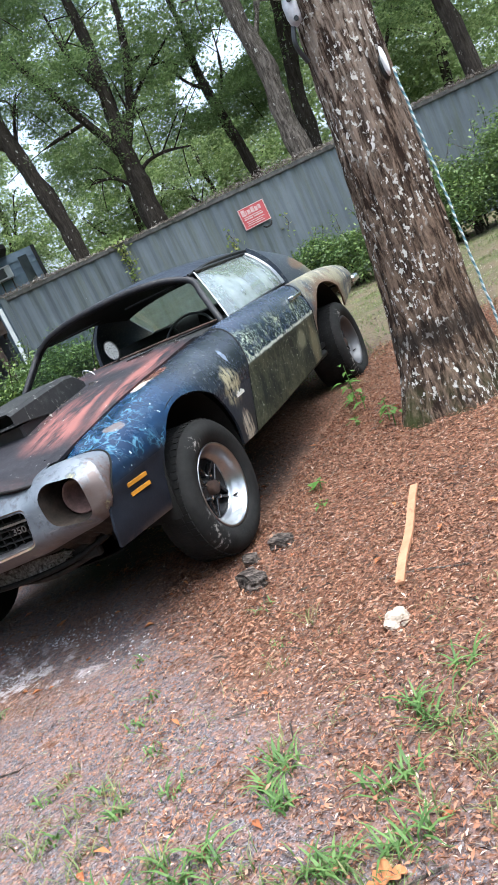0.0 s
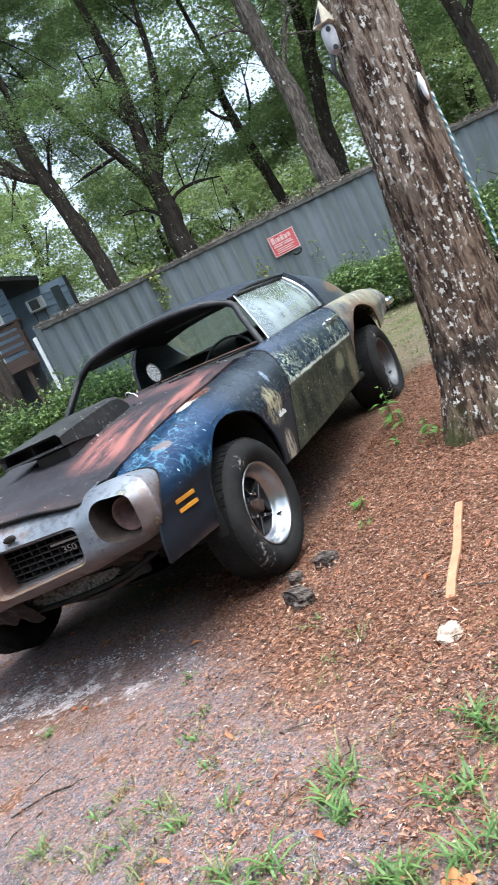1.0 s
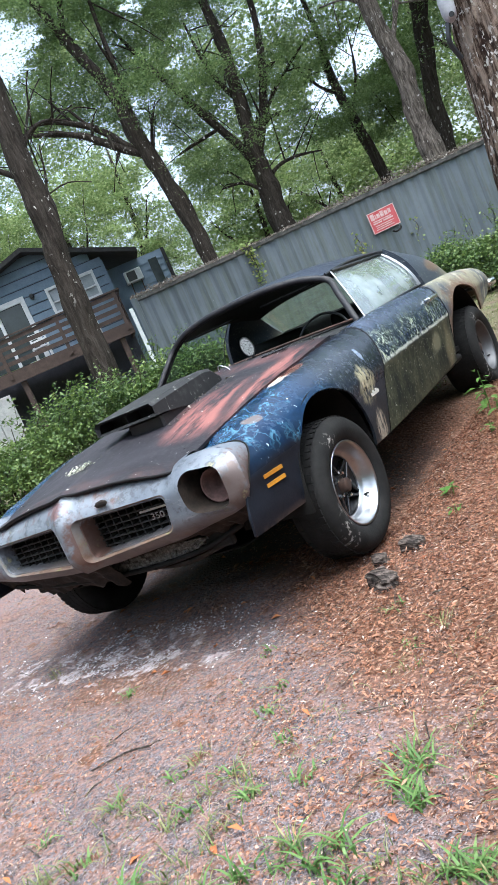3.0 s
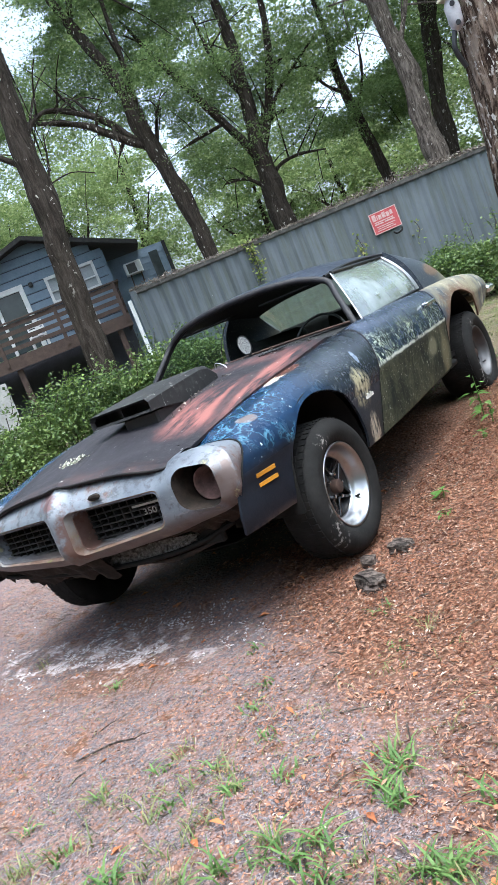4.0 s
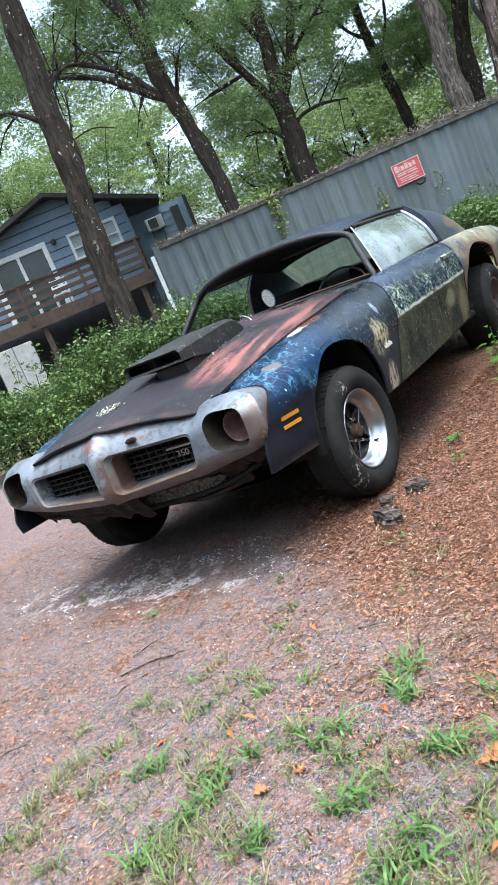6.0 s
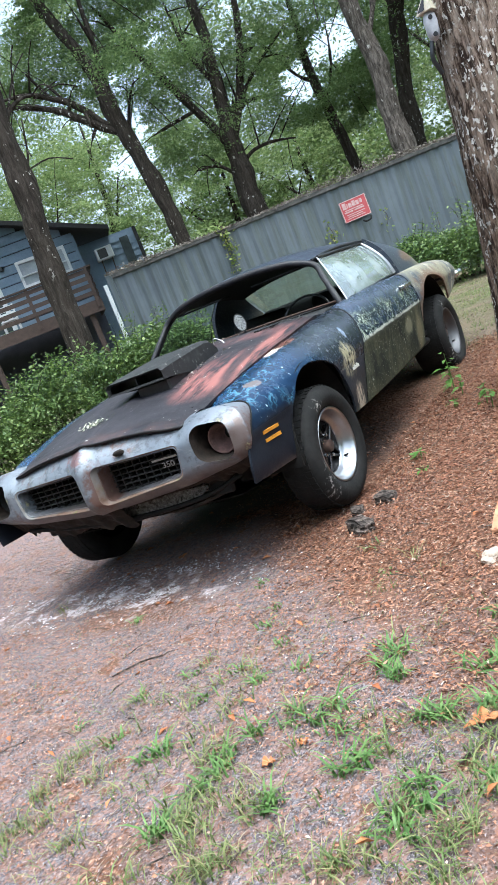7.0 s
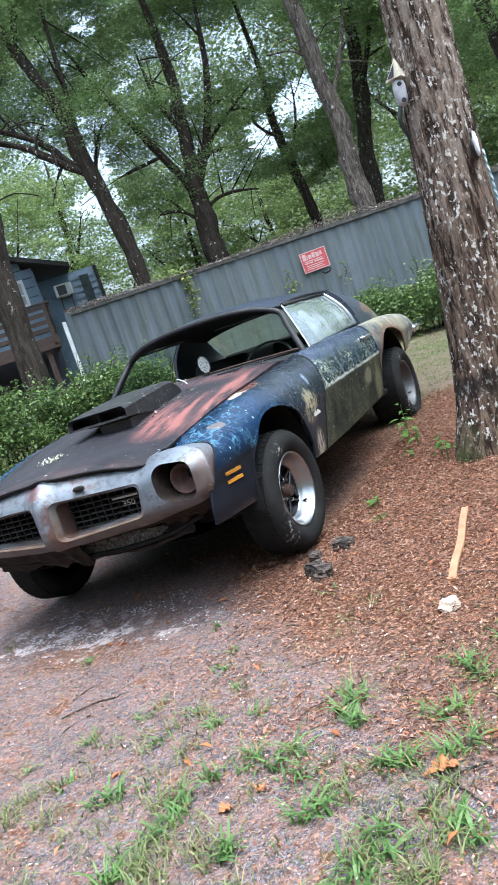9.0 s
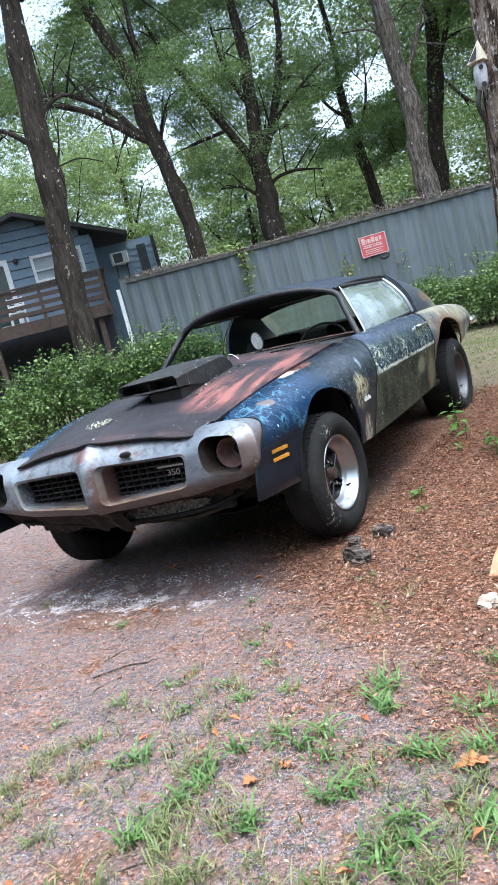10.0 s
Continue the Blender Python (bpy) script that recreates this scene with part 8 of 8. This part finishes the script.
def build_seedlings():
    rng = np.random.default_rng(29)
    for x, y, h, n, s in ((0.98, 1.92, 0.18, 9, 0.075), (1.08, 1.72, 0.13, 7, 0.07), (0.90, 2.2, 0.22, 6, 0.05), (1.42, 1.00, 0.12, 8, 0.06), (1.36, 1.15, 0.13, 6, 0.06), (1.09, 0.48, 0.06, 6, 0.055), (2.14, 0.95, 0.20, 14, 0.075), (2.22, 1.15, 0.22, 10, 0.07), (1.12, 1.30, 0.08, 6, 0.05), (1.18, 0.18, 0.03, 6, 0.035), (2.4, 0.5, 0.05, 5, 0.04)):
        t = thing("seedling", (x, y, ground_z(x, y)), "small bright green leafy seedling in the litter", "seedling", "seedlings by the tree")
        z = ground_z(x, y)
        part("stem", tube([(x, y, z - 0.01), (x + 0.01, y, z + h * 0.6), (x + 0.015, y - 0.01, z + h)], [0.004, 0.003, 0.002], 5), WEED, t)
        for k in range(n):
            at = Vector((x + rng.normal(0, 0.022), y + rng.normal(0, 0.022), z + h * rng.uniform(0.45, 1.05)))
            part("leaf", oval_leaf(at, rng.uniform(0, 6.28), rng.uniform(-0.35, 0.25), s * rng.uniform(0.75, 1.2)), SEEDLING, t)


def build_big_leaf():
    """A broad lobed leaf, curled at its edges."""
    for x, y, r, turn, lab in ((1.85, -1.85, 0.036, 0.6, "curled orange lobed leaf fallen on the sand"), (1.37, -1.93, 0.017, 2.0, "small yellow leaf fallen on the sand"), (1.30, -2.01, 0.022, 4.0, "brown folded leaf fallen on the sand")):
        t = thing("fallen_leaf", (x, y, ground_z(x, y)), lab, "leaf")
        bm = bmesh.new()
        z = ground_z(x, y) + 0.008
        mid = bm.verts.new((x, y, z))
        ring = []
        for k in range(40):
            a = 2 * math.pi * k / 40
            q = r * (0.62 + 0.38 * abs(math.cos(a * 2.5)) ** 0.7) * (1.0 + 0.25 * math.cos(a))
            ring.append(bm.verts.new((x + q * math.cos(a + turn), y + 0.75 * q * math.sin(a + turn), z + 0.55 * q * abs(math.sin(a)) + 0.004 * math.sin(a * 7))))
        for k in range(40):
            bm.faces.new((mid, ring[k], ring[(k + 1) % 40]))
        part("blade", bm, FALLEN, t, solid=0.0012)
        tip = Vector((math.cos(turn + math.pi), math.sin(turn + math.pi), 0))
        part("stalk", tube([(x, y, z + 0.002), Vector((x, y, z)) + tip * r, Vector((x, y, z - 0.002)) + tip * r * 1.5], 0.0013, 5), STRAW, t)


def build_hangings():
    t = thing("lamp_housing", (1.75, 0.97, 2.1), "silver plastic lamp housing with pale cover screwed to trunk", "lamp housing")
    bm = bmesh.new()
    pr = [(0.0, 0.008), (0.008, 0.022), (0.02, 0.033), (0.045, 0.040), (0.07, 0.040), (0.10, 0.042), (0.125, 0.036), (0.142, 0.024), (0.15, 0.008)]
    rings = []
    for z, r in pr:
        rings.append([bm.verts.new((1.752 + 0.03 * z + r * 0.85 * math.cos(a), 0.955 + r * math.sin(a) * 0.9, 2.02 + z)) for a in np.linspace(0, 2 * math.pi, 20, endpoint=False)])
    for a, b in zip(rings, rings[1:]):
        for k in range(20):
            bm.faces.new((a[k], a[(k + 1) % 20], b[(k + 1) % 20], b[k]))
    bm.faces.new(rings[0][::-1])
    bm.faces.new(rings[-1])
    part("body", bm, LAMPGREY, t, "dull silver plastic housing", True)
    for z in (2.045, 2.13):
        bm = bmesh.new()
        bmesh.ops.create_cone(bm, cap_ends=True, segments=16, radius1=0.010, radius2=0.012, depth=0.02, matrix=Matrix.Translation((1.768, 0.925, z)) @ Matrix.Rotation(radians(90), 4, "X"))
        part("socket", bm, TRIM, t, "dark round socket")
    bm = bmesh.new()
    a, b, c, d, e = [bm.verts.new(q) for q in ((1.70, 0.93, 2.165), (1.79, 0.90, 2.165), (1.80, 0.99, 2.165), (1.72, 1.0, 2.165), (1.775, 0.93, 2.265))]
    for f in ((a, b, e), (b, c, e), (c, d, e), (d, a, e), (a, d, c, b)):
        bm.faces.new(f)
    part("cover", bm, COVER, t, "pale folded cover")
    bm = bmesh.new()
    va, vb, ve = Vector((1.70, 0.93, 2.165)), Vector((1.72, 1.0, 2.165)), Vector((1.775, 0.93, 2.265))
    vm = (va + vb + ve) / 3
    tri = [bm.verts.new(vm + (q - vm) * 0.78 + Vector((-0.004, 0.0, 0.002))) for q in (va, vb, ve)]
    bm.faces.new(tri)
    part("dark_panel", bm, TRIM, t, "dark panel on the cover", solid=0.002)
    bm = bmesh.new()
    tri = [bm.verts.new(q) for q in ((1.712, 0.917, 2.172), (1.752, 0.904, 2.172), (1.765, 0.922, 2.240))]
    bm.faces.new(tri)
    part("dark_panel", bm, TRIM, t, "dark panel on the cover", solid=0.002)
    part("strap", tube(smoothpath([(1.735, 0.95, 2.03), (1.715, 0.94, 1.95), (1.735, 0.96, 1.86)], 5), 0.012, 6, squash=0.5), TRIM, t, "black strap")
    r = thing("rope_hook", (2.02, 0.98, 1.66), "bright metal rope guide on the trunk", "rope guide")
    part("bracket", _lump((2.035, 1.0, 1.68), (0.022, 0.03, 0.06)), TRIM, r, "dark bracket", True)
    part("plate", _lump((2.05, 0.965, 1.70), (0.013, 0.026, 0.066)), WHITE, r, "pale plastic plate", True)
    c = thing("hanging_rope", (2.08, 0.93, 0.9), "teal and white braided rope hanging beside the trunk", "rope")
    bm = bmesh.new()
    pts = smoothpath([(2.075, 0.95, 1.66), (2.09, 0.93, 1.2), (2.10, 0.90, 0.7), (2.115, 0.87, 0.25), (2.13, 0.86, 0.10)], 14)
    add_tube(bm, [p + Vector((0.002 * math.cos(i * 1.3), 0.002 * math.sin(i * 1.3), 0)) for i, p in enumerate(pts)], [0.0055 + 0.0012 * (i % 2) for i in range(len(pts))], 8)
    part("line", bm, ROPE, c, smooth=True)
    bm = bmesh.new()
    rng = np.random.default_rng(2)
    coil = [(2.17 + 0.055 * math.cos(a) * (1 + 0.3 * math.sin(a * 2.3)), 0.86 + 0.05 * math.sin(a), ground_z(2.17, 0.86) + 0.03 + 0.07 * abs(math.sin(a * 0.37))) for a in np.linspace(0, 22, 90)]
    add_tube(bm, coil, 0.010, 6)
    part("coil", bm, ROPE, c, "bundle of blue-white rope", True)
    n = 60
    x = np.concatenate([rng.uniform(0.262, 0.32, n), rng.uniform(-0.2, 0.66, n)])
    y = np.concatenate([rng.uniform(-0.28, 0.36, n), rng.uniform(0.66, 0.76, n)])
    at = np.array([(a, b, hood_z(a, min(b, 0.69)) + 0.010) for a, b in zip(x, y)])
    tagged(part("cowl_debris", leaves("cowl_debris", at, (0.008, 0.026), rng, 1.5, 0.5, 0.3), OLDLEAF), "pale leaf flakes caught along scoop and cowl", "debris", kind="stuff")
    w = thing("loose_wire", (0.10, 0.62, 0.96), "loose pale bent wire on the cowl", "wire")
    for p in ([(0.02, 0.66, 0.945), (0.05, 0.62, 1.01), (0.10, 0.62, 0.99), (0.14, 0.60, 0.945)], [(0.0, 0.70, 0.95), (0.06, 0.66, 0.975), (0.13, 0.55, 0.935)]):
        part("strand", tube(smoothpath(p, 6), 0.0025, 5), SILVER, w, "", True)
    g = thing("hood_debris", (0.0, -0.45, 0.9), "small tuft of pale lichen twigs on hood", "debris")
    x, y = rng.normal(-0.14, 0.045, 150), rng.normal(-0.47, 0.016, 150)
    at = np.array([(a, b, hood_z(a, b) + 0.010 + abs(c)) for a, b, c in zip(x, y, rng.normal(0, 0.006, 150))])
    bm = leaves("lichen", at, (0.006, 0.022), rng, 0.5, 0.45, 0.3)
    part("lichen", bm, m_plain("grey_lichen", (0.35, 0.36, 0.28), (0.55, 0.55, 0.45), 0.9), g)


build_plank()
build_big_leaf()
build_stones()
build_hangings()
build_seedlings()
build_grass()
build_litter()
